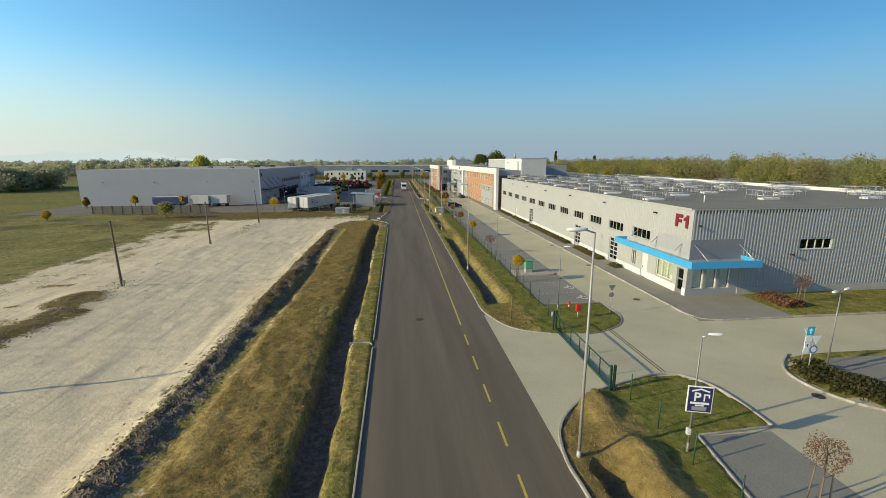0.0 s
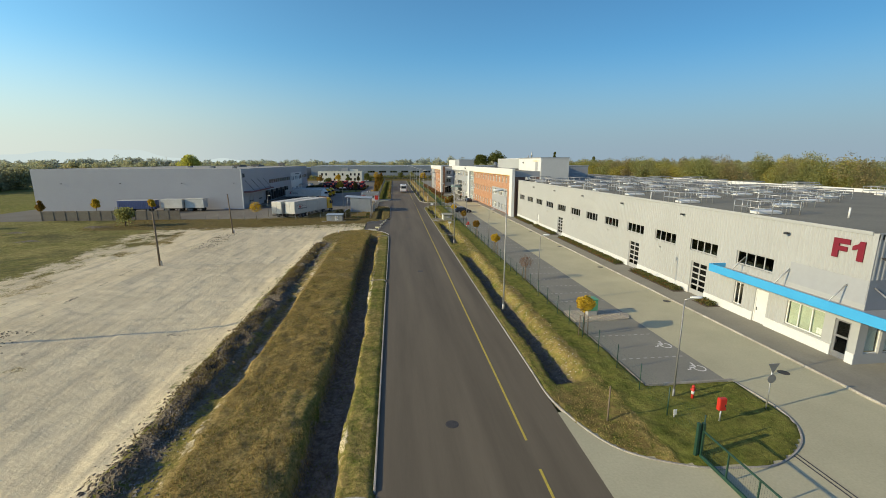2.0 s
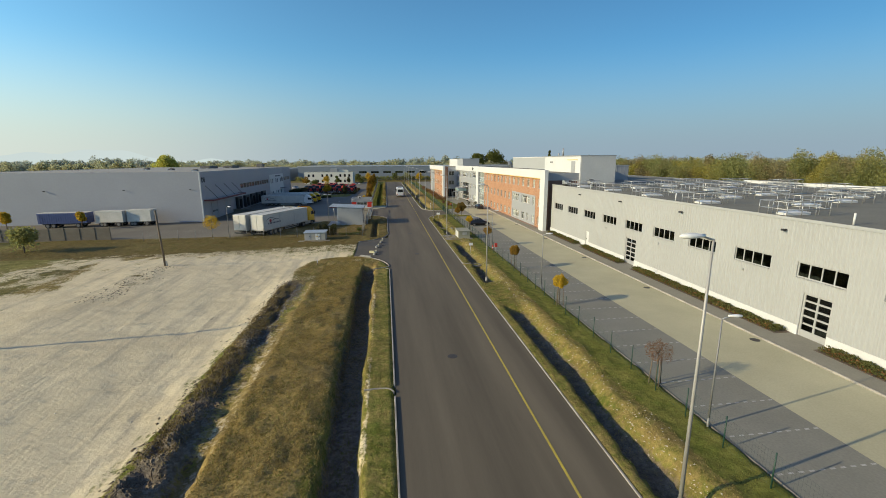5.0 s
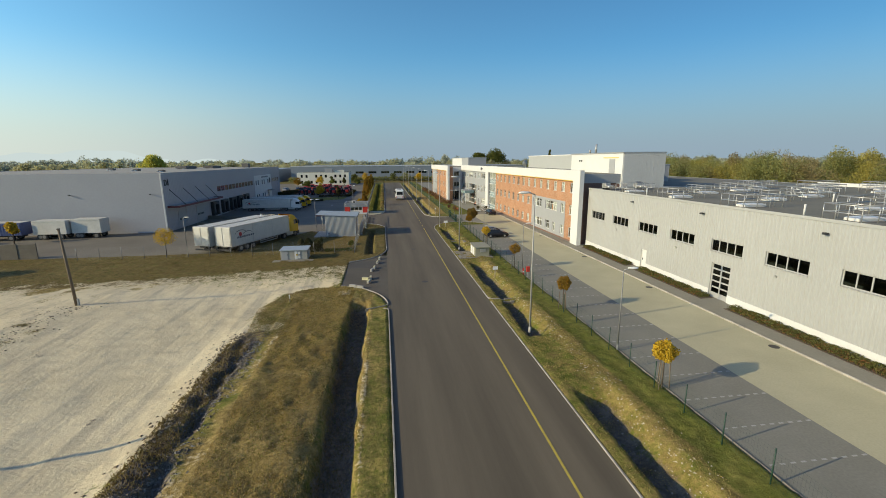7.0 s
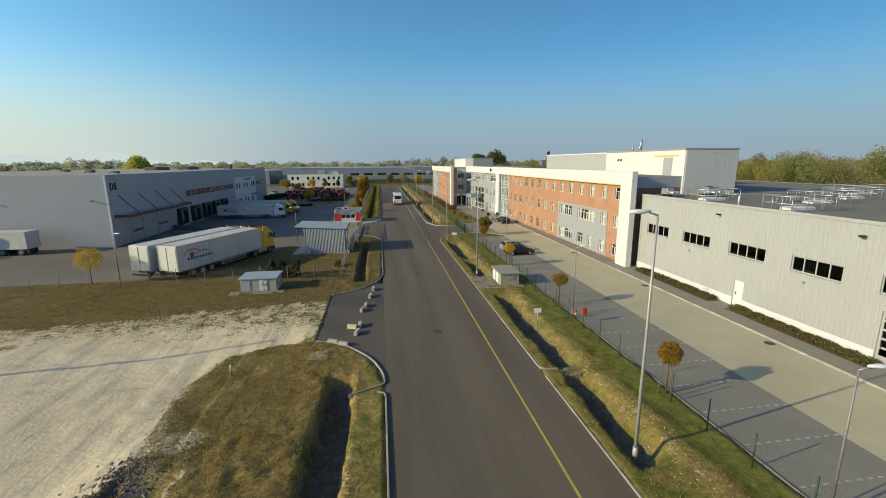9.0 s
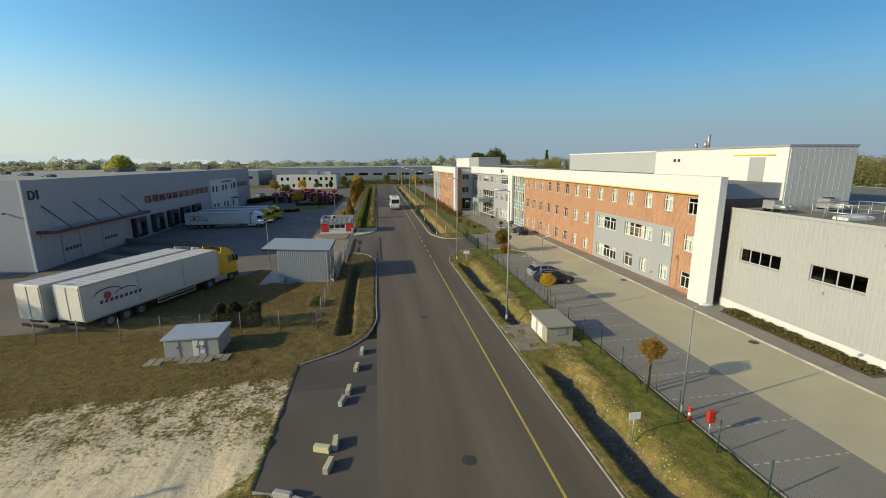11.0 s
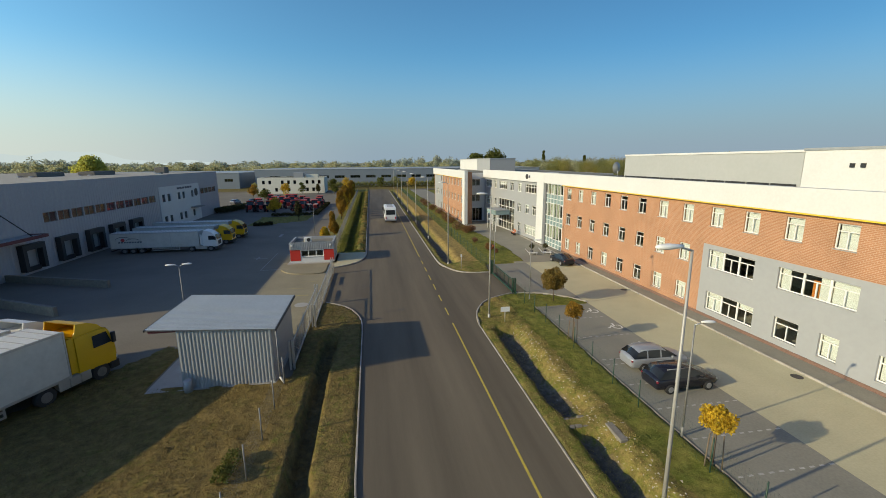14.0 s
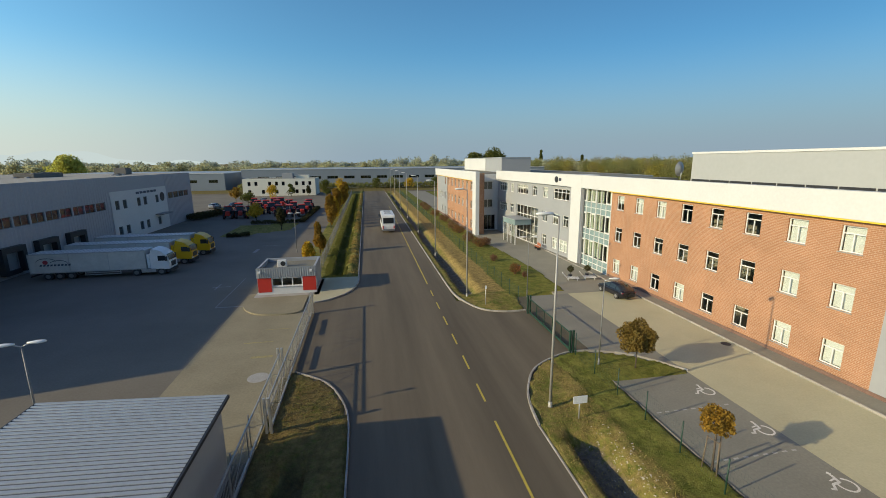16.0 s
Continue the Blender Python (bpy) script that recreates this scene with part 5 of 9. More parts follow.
# --- brick offices ---
def brick_wing(name, label, m, L, DEEP, H, cols, pitch, first, panel, panel_wins, blinds, wing_rows=((0.75, 2.25), (4.2, 5.7), (7.58, 9.1)), end_deep=None):
    """Three storeys of brick in a white frame: end pillar, top band, a grey panel with wide windows."""
    ob = thing(name, label, "office building", m=m)
    pu0, pu1, pz1 = panel
    singles, shades = [], []
    for row, (z0, z1) in enumerate(wing_rows):
        for k in range(cols):
            u = first + pitch * k
            if row < 2 and pu0 - 0.6 < u < pu1 + 0.6:
                continue
            singles.append((u - 0.62, u + 0.62, z0, z1))
            shades.append({"W": 0.97, "H": 0.55, "D": 0}[blinds[row][k % len(blinds[row])]])
    wides = [(a, b, *wing_rows[r]) for r, a, b, n in panel_wins]
    bm = bmesh.new()
    facade(bm, 0, L, 0, H - 1.6, singles + [(a - 0.02, b + 0.02, c - 0.02, d + 0.02) for a, b, c, d in wides])
    part("wall", bm, BRICK, ob, "red-orange brick wall")
    bm = bmesh.new()
    facade(bm, pu0, pu1, 0.32, pz1, wides, 0.34)
    part("panel", bm, CLAD_MID, ob, "smooth grey wall panel", pose(0, 0.052, 0))
    part("plinth", one_box(0.02, 0.003, 0, L - 0.02, 0.05, 0.3), BRICK_DARK, ob)
    for h, shade in zip(singles, shades):
        window(ob, *h, cols=2, blind=shade, bar=0.065, transom=0.70)
    for (r, a, b, n), h in zip(panel_wins, wides):
        units = max(1, round((b - a) / 1.5))
        for q in range(units):
            c, d = a + (b - a) * q / units, a + (b - a) * (q + 1) / units
            bright = r == 1 and a < 10 and units > 2
            shade = 0.97 if (units == 1 and a < 10) or (q == 0 if bright else q == units - 1 and units > 1) else 0.3 if q == 0 and r == 0 and units > 1 else 0
            w = window(ob, c, d, h[2], h[3], cols=2, blind=shade, bar=0.07, transom=0.70)
            if bright and q == 1:
                part("curtain", one_box((d - c) * 0.46, -0.32, 0.05, (d - c) * 0.72, -0.30, (h[3] - h[2]) * 0.75), ORANGE_CURTAIN, w, "orange curtain")
            if bright and q:
                part("blind", one_box(*((0.05, -0.30, 0.03, (d - c) * 0.44) if q == 1 else ((d - c) * 0.62, -0.30, 0.03, (d - c) - 0.05)), -0.29, h[3] - h[2] - 0.02), BLIND, w)
    # white frame
    bm = bmesh.new()
    box(bm, -1.05, -0.25, 0, 1.15, 0.40, H), box(bm, 1.15, -0.25, H - 1.55, L, 0.40, H)
    part("white_frame", bm, WHITE, ob, "white rendered pillar and top band")
    part("yellow_line", one_box(1.15, 0.0, H - 1.65, L, 0.38, H - 1.555), YELLOW_TRIM, ob, "thin yellow soffit line")
    if end_deep:
        # a shallow brick return, then a white bay set back with windows over an open passage
        part("end_wall", one_box(0.0, -end_deep, 0, 0.3, -0.252, H - 0.3), BRICK, ob, "brick end wall")
        part("return_wall", one_box(0.3, -end_deep, 0, 4.2, -end_deep + 0.25, H - 0.6), BRICK, ob)
        bay_holes = [(-2.9, -1.0, 4.3, 5.8), (-2.9, -1.0, 7.6, 9.1), (-3.4, -0.5, 0.1, 2.9)]
        bm = bmesh.new()
        facade(bm, -8.0, -0.26, 0, H - 0.6, bay_holes)
        bay = part("white_bay", bm, WHITE, ob, "white rendered bay set back from the front", pose(4.2, -end_deep, 0, 0, 0, 90))
        for h in bay_holes[:2]:
            window(bay, *h, cols=2, bar=0.08)
        window(bay, *bay_holes[2], cols=4, frame=FRAME_DARK, glass=GLASS_DARK, sill=False, bar=0.1, name="glazed_door")
        part("bay_back", one_box(-8, -2.4, 0, -0.3, -2.3, H - 0.7), INTERIOR, bay)
    else:
        part("end_wall", one_box(-0.0, -DEEP, 0, 0.3, -0.252, H - 1.9), BRICK_DARK, ob, "dark brown end wall")
        part("end_band", one_box(-0.05, -DEEP, H - 1.9, 0.3, -0.252, H - 0.6), CLAD_MID, ob)
    part("far_end_wall", one_box(L - 0.3, -DEEP, 0, L, -0.31, H - 0.6), BRICK, ob)
    part("back_wall", one_box(0.3 if not end_deep else 6.7, -DEEP, 0, L - 0.3, -DEEP + 0.3, H - 0.6), CLAD_MID, ob)
    part("roof", one_box(0.3 if not end_deep else 4.5, -DEEP + 0.3, H - 0.9, L - 0.3, -0.26, H - 0.6), ROOF_GREY, ob)
    for z in (0.12, 3.45, 6.85):
        part("floor_slab", one_box(0.3 if not end_deep else 6.7, -DEEP + 0.3, z - 0.12, L - 0.3, -0.32, z), CONCRETE, ob)
    part("partition", one_box(0.3 if not end_deep else 6.8, -4.2, 0.12, L - 0.3, -4.1, H - 0.9), INTERIOR, ob)
    return ob


office = brick_wing("brick_office", "long three-storey brick office in a white frame", pose(26.35, 112, 0, 0, 0, 91.02), 44.2, 13.5, 11.05, 14, 3.11, 2.2, (4.1, 18.7, 6.1),
                    [(0, 4.5, 5.75, 2), (0, 7.75, 8.9, 2), (0, 10.2, 11.9, 3), (0, 13.5, 17.9, 6), (1, 4.5, 5.8, 2), (1, 7.2, 12.1, 7), (1, 13.9, 18.1, 6)], ("DDDDDDWWDDWDWW", "WDDDDDWWDDDDDD", "DWWWWWWWDDDWWH"))


def glazed_stair(office):
    """The glazed stair bay between brick and grey parts: casements above rows of green-grey panels."""
    u0, u1, n = 44.2, 50.4, 6
    w = (u1 - u0) / n
    rows = (0.1, 0.75, 1.4, 3.4, 4.05, 4.7, 6.65, 7.3, 7.95, 9.5)
    st = part("glazed_stair", lattice(u1 - u0, 9.4, [w * i for i in range(n)] + [u1 - u0], [0] + [z - 0.1 for z in rows[1:-1]] + [9.4], 0.06, 0.04, 0.16), FRAME_WHITE, office, "glazed stair bay in slim white bars", pose(u0, 0, 0.1))
    for i in range(n):
        for k, (a, b) in enumerate(zip(rows, rows[1:])):
            lit = k % 3 == 2
            p = part("pane", one_box(w * i + 0.03, -0.06, a - 0.07, w * (i + 1) - 0.03, -0.045, b - 0.13), GLASS if lit else TEAL_PANEL, st)
            p.visible_shadow = not lit
            if lit and i in (0, 3, 5):
                part("casement", lattice(w - 0.08, b - a - 0.1, [0, w - 0.08], [0, b - a - 0.1], 0.09, 0.0, 0.05), FRAME_WHITE, st, "white casement", pose(w * i + 0.04, 0.06, a - 0.05))
            # pale green sheet close behind the clear panes
            if lit and i != 1:
                part("blind", one_box(w * i + 0.05, -0.42, a - 0.05, w * (i + 1) - 0.05, -0.40, b - 0.15), STAIR_PALE, st)
    part("stair_back", one_box(u0, -4.0, 0, u1, -3.9, 9.4), INTERIOR, office)
    part("stair_roof", one_box(u0, -13.5, 9.5, u1 + 30, -0.3, 9.9), ROOF_GREY, office)
    part("top_band", one_box(44.2, -0.25, 9.5, 50.4, 0.40, 11.05), WHITE, office)
    for z in (3.35, 6.75):
        part("landing", one_box(u0, -3.9, z, u1, -0.45, z + 0.18), CONCRETE, office)


glazed_stair(office)


def grey_office():
    ob = thing("grey_office", "three-storey grey office with a glazed porch", "office building", m=pose(25.45, 162.6, 0, 0, 0, 94.5))
    L, H = 27.5, 11.05
    top, mid, low = (7.55, 9.05), (4.05, 5.6), (0.6, 2.2)
    spec = [(top, 2.9, 7.0, 4), (top, 8.6, 10.1, 2), (top, 12.0, 13.5, 2), (top, 15.0, 19.0, 4), (top, 20.4, 21.8, 2), (top, 23.2, 26.6, 4),
            (mid, 2.9, 4.3, 2), (mid, 5.5, 7.0, 2), (mid, 8.6, 10.1, 2), (mid, 20.4, 21.8, 2), (mid, 23.2, 26.6, 4), (low, 2.9, 7.0, 4), (low, 8.6, 10.0, 2), (low, 20.6, 22.0, 2), (low, 23.6, 25.2, 2)]
    holes = [(a, b, *r) for r, a, b, n in spec] + [(11.4, 19.2, 0.1, 5.8)]
    bm = bmesh.new()
    facade(bm, 1.8, L, 0, H - 1.55, holes)
    part("wall", bm, CLAD_MID, ob, "smooth light grey wall")
    for i, ((r, a, b, n), h) in enumerate(zip(spec, holes)):
        window(ob, *h, cols=n, blind=0.97 if i in (1, 11, 4) else 0.5 if i % 4 == 3 else 0, bar=0.09, transom=0.68)
    window(ob, *holes[-1], cols=6, rows=4, sill=False, name="glazed_front", label="glazed entrance front", frame=FRAME_WHITE, bar=0.09)
    bm = bmesh.new()
    box(bm, -0.4, -2.0, 0, 1.8, 0.45, H), box(bm, 1.8, -0.25, H - 1.55, L, 0.42, H)
    part("white_frame", bm, WHITE, ob, "white rendered pillar and top band")
    # dark box that paints the shade on the pillar's side
    part("pillar_shadow_gap", one_box(-0.75, -2.0, 0, -0.41, 0.2, H - 0.3), FRAME_DARK, ob)
    part("roof", one_box(0, -14, H - 0.9, L, -0.26, H - 0.6), ROOF_GREY, ob)
    part("end_wall", one_box(L - 0.3, -14, 0, L, -0.3, H - 0.6), CLAD_MID, ob)
    part("partition", one_box(0.3, -5.0, 0.1, L - 0.4, -4.9, H - 0.95), INTERIOR, ob)
    for z in (0.08, 3.4, 6.8):
        part("floor_slab", one_box(0.3, -4.9, z - 0.05, L - 0.4, -0.32, z), CONCRETE, ob)
    porch = part("porch", one_box(13.0, 0.3, 3.1, 17.6, 3.0, 3.9), TEAL_PANEL, ob, "glazed porch with a flat roof")
    part("porch_roof", one_box(12.9, 0.3, 3.902, 17.7, 3.1, 4.0), ROOF_METAL, porch)
    for u in (13.0, 14.5, 16.0, 17.5):
        part("post", one_box(u - 0.05, 2.85, 0.06, u + 0.05, 2.95, 3.1), FRAME_WHITE, porch)
    for a, b in ((13.05, 14.45), (16.05, 17.45)):
        part("pane", one_box(a, 2.89, 0.1, b, 2.91, 3.1), GLASS, porch).visible_shadow = False
    bm = bmesh.new()
    tube(bm, (5.6, 0.42, 10.3), (5.6, 0.5, 10.3), 0.42, 0.42, 16)
    part("round_emblem", bm, BLACK, ob, "dark round emblem")
    for i in range(2):
        part("plain_bar", one_box(4.4 + 0.32 * i, 0.42, 10.12, 4.62 + 0.32 * i, 0.48, 10.5), LOGO_INK, ob)
    return ob


grey_office()
wing = brick_wing("brick_wing", "three-storey brick wing standing forward in a white frame", pose(18.15, 186.2, 0, 0, 0, 91.0), 38, 12.5, 11.0, 11, 3.3, 3.4, (24.6, 37, 9.3),
                  [(0, 26, 27.3, 2), (0, 30, 31.3, 2), (1, 26, 27.3, 2), (1, 30, 34, 5), (2, 26, 27.3, 2)], ("DWDDWD", "DDWDDW", "DDDWDD"), end_deep=1.45)


def plain_block(name, label, x0, y0, z0, x1, y1, z1, mat, trim=None, category="building", rib=0.0):
    ob = thing(name, label, category)
    bm = bmesh.new()
    box(bm, x0, y0, z0, x1, y1, z1)
    part("wall", bm, mat, ob)
    if rib:
        bm = bmesh.new()
        for x in np.arange(x0 + rib, x1, rib):
            box(bm, x - 0.04, y0 - 0.03, z0, x + 0.04, y0 - 0.001, z1)
        for y in np.arange(y0 + rib, y1, rib):
            box(bm, x0 - 0.03, y - 0.04, z0, x0 - 0.001, y + 0.04, z1)
        tagged(part("cladding_rib", bm, mat, ob), kind="stuff")
    part("roof", one_box(x0 + 0.2, y0 + 0.2, z1 + 0.001, x1 - 0.2, y1 - 0.2, z1 + 0.1), ROOF_GREY, ob)
    bm = bmesh.new()
    for a in ((x0 - 0.08, y0 - 0.08, x1 + 0.08, y0 + 0.12), (x0 - 0.08, y1 - 0.12, x1 + 0.08, y1 + 0.08), (x0 - 0.08, y0 + 0.12, x0 + 0.12, y1 - 0.12), (x1 - 0.12, y0 + 0.12, x1 + 0.08, y1 - 0.12)):
        box(bm, a[0], a[1], z1 - 0.05, a[2], a[3], z1 + 0.14)
    part("parapet", bm, trim or GALV, ob)
    return ob


plain_block("production_hall", "long low metal hall behind the offices", 39.6, 112.9, 0, 68, 190, 8.3, CLAD, rib=0.6)
pent = plain_block("plant_tower", "tall white plant block behind the office", 32.9, 111.85, 0, 39.7, 129.4, 13.5, WHITE)
bm = bmesh.new()
box(bm, 33.05, 111.80, 0, 39.7, 111.847, 13.4)
for x in np.arange(33.6, 39.4, 0.6):
    box(bm, x - 0.02, 111.79, 0, x + 0.02, 111.799, 13.4)
part("cladding", bm, TOWER_PALE, pent, "pale grey ribbed metal cladding")
part("louvre", one_box(32.84, 114.0, 10.4, 32.9, 115.6, 12.6), CLAD_MID, pent, "grey louvred panel")
part("yellow_line", one_box(32.83, 113.0, 12.75, 32.895, 117.5, 12.87), YELLOW_TRIM, pent)
for y in (125.0, 125.7):
    part("vent", one_box(32.80, y, 12.2, 32.9, y + 0.3, 12.5), BLACK, pent)
for x, y, h in ((34, 122.3, 1.5), (34.4, 123.2, 0.8), (33.6, 123.6, 0.6)):
    part("flue", one_tube((x, y, 13.6), (x, y, 13.6 + h), 0.16), GALV, pent, "steel flue")
block_ = plain_block("plant_tower", "long smooth grey plant block behind the office", 33.1, 129.6, 0, 41, 154, 13.4, PLANT_GREY, WHITE)
for k in range(10):
    part("foot_slot", one_box(33.03, 129.9 + 2.4 * k, 10.45, 33.098, 132.15 + 2.4 * k, 10.80), BLACK, block_, "dark slot at the foot of the wall")
dish = thing("satellite_dish", "grey satellite dish beside the plant block", "dish", m=pose(32.6, 155.2, 10.45, 0, 0, 20))
bm = bmesh.new()
rings = [[bm.verts.new((r * math.cos(a), -0.35 * (1 - r * r / 0.64), 1.35 + r * math.sin(a))) for a in np.linspace(0, 2 * math.pi, 15)[:-1]] for r in (0.05, 0.35, 0.6, 0.8)]
for p, q in zip(rings, rings[1:]):
    for i in range(14):
        bm.faces.new((p[i], p[(i + 1) % 14], q[(i + 1) % 14], q[i])).smooth = True
bm.faces.new(rings[0])
part("bowl", bm, GALV, dish), part("mast", one_tube((0, -0.2, 0), (0, -0.3, 1.3), 0.05), GALV, dish), part("feed_arm", one_tube((0, -0.35, 1.35), (0, 0.45, 1.25), 0.025), GALV, dish)
plain_block("plant_tower", "lower grey metal plant block on the hall", 40.2, 128, 0, 52, 150, 11.5, CLAD_MID, rib=0.9)
cube = plain_block("plant_tower", "white and grey plant block above the far office", 27.6, 201.5, 0, 34, 236, 13.4, CLAD_MID)
part("white_panel", one_box(27.55, 214, 10.5, 27.6, 236, 13.4), WHITE, cube)
plain_block("office_link", "grey block behind the far offices", 27.0, 176.5, 0, 45, 236, 10.2, CLAD_MID)


# --- roof fittings of the long hall ---
def skylight():
    ob = thing("roof_skylight", "white roof light with a steel guard rail", "roof light", "roof lights on the hall")
    bm = bmesh.new()
    bevel_box(bm, -1.1, -0.5, 0, 1.1, 0.5, 0.2, 0.04)
    part("curb", bm, WHITE, ob)
    bm = bmesh.new()
    rings = []
    for k in range(4):
        s, z = 0.86 - 0.12 * k * k / 3, 0.2 + 0.03 * k
        rings.append([bm.verts.new((x * s, y * s, z)) for x, y in ((-1.2, -0.55), (1.2, -0.55), (1.2, 0.55), (-1.2, 0.55))])
    for a, b in zip(rings, rings[1:]):
        for i in range(4):
            bm.faces.new((a[i], a[(i + 1) % 4], b[(i + 1) % 4], b[i]))
    bm.faces.new(rings[-1])
    part("dome", bm, LAMP_GLASS, ob, "milky plastic dome")
    bm = bmesh.new()
    c = ((-1.9, -1.25), (1.9, -1.25), (1.9, 1.25), (-1.9, 1.25))
    for (x0, y0), (x1, y1) in zip(c, c[1:] + c[:1]):
        for z in (0.55, 1.1):
            tube(bm, (x0, y0, z), (x1, y1, z), 0.04, seg=5)
        for t in (0, 0.34, 0.67):
            tube(bm, (x0 + (x1 - x0) * t, y0 + (y1 - y0) * t, 0), (x0 + (x1 - x0) * t, y0 + (y1 - y0) * t, 1.1), 0.032, seg=5)
    part("guard_rail", bm, GALV, ob, "galvanised tubular rail")
    return ob


SKY_Z = 8.4
first_sky = None
for x, ys in ((30.2, (47.5, 57.3, 67.5, 76.8, 86.0, 95.2, 104.0)), (37.0, (52.5, 62.6, 72.6, 81.6, 90.5, 99.5)), (44.2, (46.5, 56.5, 66.0, 75.2, 84.3, 93.0, 102.5)), (50.5, (51, 60.5, 69.5, 79, 88.5, 97.5, 106.5)), (57.4, (46, 57, 70.5, 80, 88, 96, 104)), (63.0, (52, 64, 76, 100))):
    for y in ys:
        if first_sky is None:
            first_sky = skylight()
            first_sky.matrix_basis = pose(x, y, SKY_Z)
        else:
            copy_thing(first_sky, pose(x, y, SKY_Z, 0, 0, 0))


def roof_unit(x, y, w, l, h, label, z=8.4, mat=None):
    ob = thing("roof_unit", label, "roof unit", m=pose(x, y, z))
    bm = bmesh.new()
    bevel_box(bm, -w / 2, -l / 2, 0.25, w / 2, l / 2, h, 0.05)
    part("casing", bm, mat or GALV, ob)
    for a in (-0.4, 0.4):
        part("skid", one_box(-w / 2 + 0.1, a * l - 0.06, 0, w / 2 - 0.1, a * l + 0.06, 0.25), BLACK, ob)
    for i in range(max(1, int(l / 1.3))):
        yy = -l / 2 + l * (i + 0.5) / max(1, int(l / 1.3))
        part("grille", one_tube((0, yy, h), (0, yy, h + 0.06), min(w, 1.2) * 0.38, seg=12), BLACK, ob)
    for s in (-1, 1):
        part("duct", one_tube((s * w * 0.3, -l / 2 - 1.0, 0.45), (s * w * 0.3, -l / 2, 0.45), 0.2), GALV, ob)
    return ob


roof_unit(33.5, 108.5, 1.0, 1.0, 1.0, "small cooling unit at the roof edge")
roof_unit(29.0, 109.0, 0.8, 1.0, 0.9, "small cooling unit at the roof edge")
for x, y in ((29, 62), (29, 80), (29, 99.5), (34, 44), (41, 60), (41, 88), (47, 98)):
    tagged(part("roof_vent", one_tube((x, y, 8.4), (x, y, 9.2), 0.07), WHITE), "thin white vent pipe on the hall roof", "vent pipe", "vent pipes on the roof")


# ---- the depot beside the road ----
def build_warehouse():
    X0, X1, Y0, Y1, H = -92.0, -41.3, 135.0, 223.2, 10.65
    wh = thing("warehouse", "large grey metal-clad warehouse with loading docks", "warehouse", m=pose(X1, Y1, 0, 0, 0, -90))
    L = Y1 - Y0
    u = lambda y: Y1 - y
    docks = [157.2, 163.4, 169.3, 174.9, 180.6]
    holes = [(u(y) - 1.3, u(y) + 1.3, 0.9, 3.1) for y in docks]
    strips = [(u(y) - 1.2, u(y) + 1.2, 5.6, 6.9) for y in np.arange(161.7, 190.0, 2.62)] + [(u(y) - 1.2, u(y) + 1.2, 5.6, 6.9) for y in np.arange(212.2, 222, 2.62)]
    offices = [(u(192.3 + 2.3 * k) - 0.6, u(192.3 + 2.3 * k) + 0.6, z, z + 1.5) for k in range(7) for z in (1.0, 5.3) if k not in (2, 5)]
    bm = bmesh.new()
    facade(bm, 0, L, 0, H, holes + strips + offices)
    part("wall", bm, WAREHOUSE_GREY, wh, "grey ribbed metal cladding")
    bm = bmesh.new()
    ribs(bm, 0, u(210.2), 0.3, H, holes + strips, 0.6, 0.04), ribs(bm, u(190.6), L, 0.3, H, holes + strips, 0.6, 0.04)
    tagged(part("cladding_rib", bm, WAREHOUSE_GREY, wh), kind="stuff")
    for h in holes:
        part("dock_door", one_box(h[0], -0.28, 0.9, h[1], -0.2, 3.1), CLAD_MID, wh)
        part("dock_bumper", one_box(h[0] + 0.2, 0.05, 0.35, h[1] - 0.2, 0.3, 0.88), BLACK, wh)
        bm = bmesh.new()
        box(bm, h[0] - 0.45, 0.05, 0.5, h[0] + 0.1, 0.7, 3.6), box(bm, h[1] - 0.1, 0.05, 0.5, h[1] + 0.45, 0.7, 3.6), box(bm, h[0] + 0.1, 0.05, 2.95, h[1] - 0.1, 0.7, 3.6)
        part("dock_shelter", bm, BLACK, wh, "black rubber dock shelter")
    for h in strips:
        window(wh, *h, cols=2, frame=FRAME_DARK, sill=False, bar=0.08)
        part("red_blind", one_box(h[0], -0.19, h[2], h[1], -0.18, h[3]), RED_GLASS, wh)
    bm = bmesh.new()
    facade(bm, u(210.2), u(190.6), 0, 8.3, offices, 0.05)
    part("office_front", bm, WHITE, wh, "white office front", pose(0, 0.052, 0))
    for i, h in enumerate(offices):
        window(wh, *h, cols=2, frame=FRAME_DARK, sill=False)
    part("door_hood", one_box(u(208.5), 0.06, 3.0, u(204.5), 1.6, 3.2), FRAME_DARK, wh)
    bm = bmesh.new()
    tube(bm, (u(208.2), 0.06, 6.3), (u(208.2), 0.12, 6.3), 0.9, 0.9, 14)
    part("round_emblem", bm, BLACK, wh)
    for k in range(6):
        part("plain_bar", one_box(u(204) + 1.3 * k - 2, 0.06, 7.45, u(204) + 1.3 * k - 1.0, 0.1, 7.85), LOGO_INK, wh)
    # side towards the field
    side = part("side_wall", (lambda b: (facade(b, 0, X1 - X0, 0, H), b)[1])(bmesh.new()), WAREHOUSE_GREY, wh, "grey metal side wall", pose(L, 0, 0, 0, 0, -90))
    bm = bmesh.new()
    ribs(bm, 0, X1 - X0, 0.3, H, [], 1.0, 0.003)
    tagged(part("cladding_rib", bm, WAREHOUSE_GREY, side), kind="stuff")
    for x in (2.0, 15.0, 30.0, 44.0):
        wall_lamp(side, x, 7.0)
    door(side, 4.2, 5.2, 0.02, 2.2, None, WHITE, "white side door", "side_door")
    part("corner_trim", one_box(L, -0.2, 0, L + 0.05, 0.1, H), WHITE, wh)
    part("far_wall", one_box(0, -(X1 - X0), 0, 0.25, -0.31, H), CLAD_MID, wh)
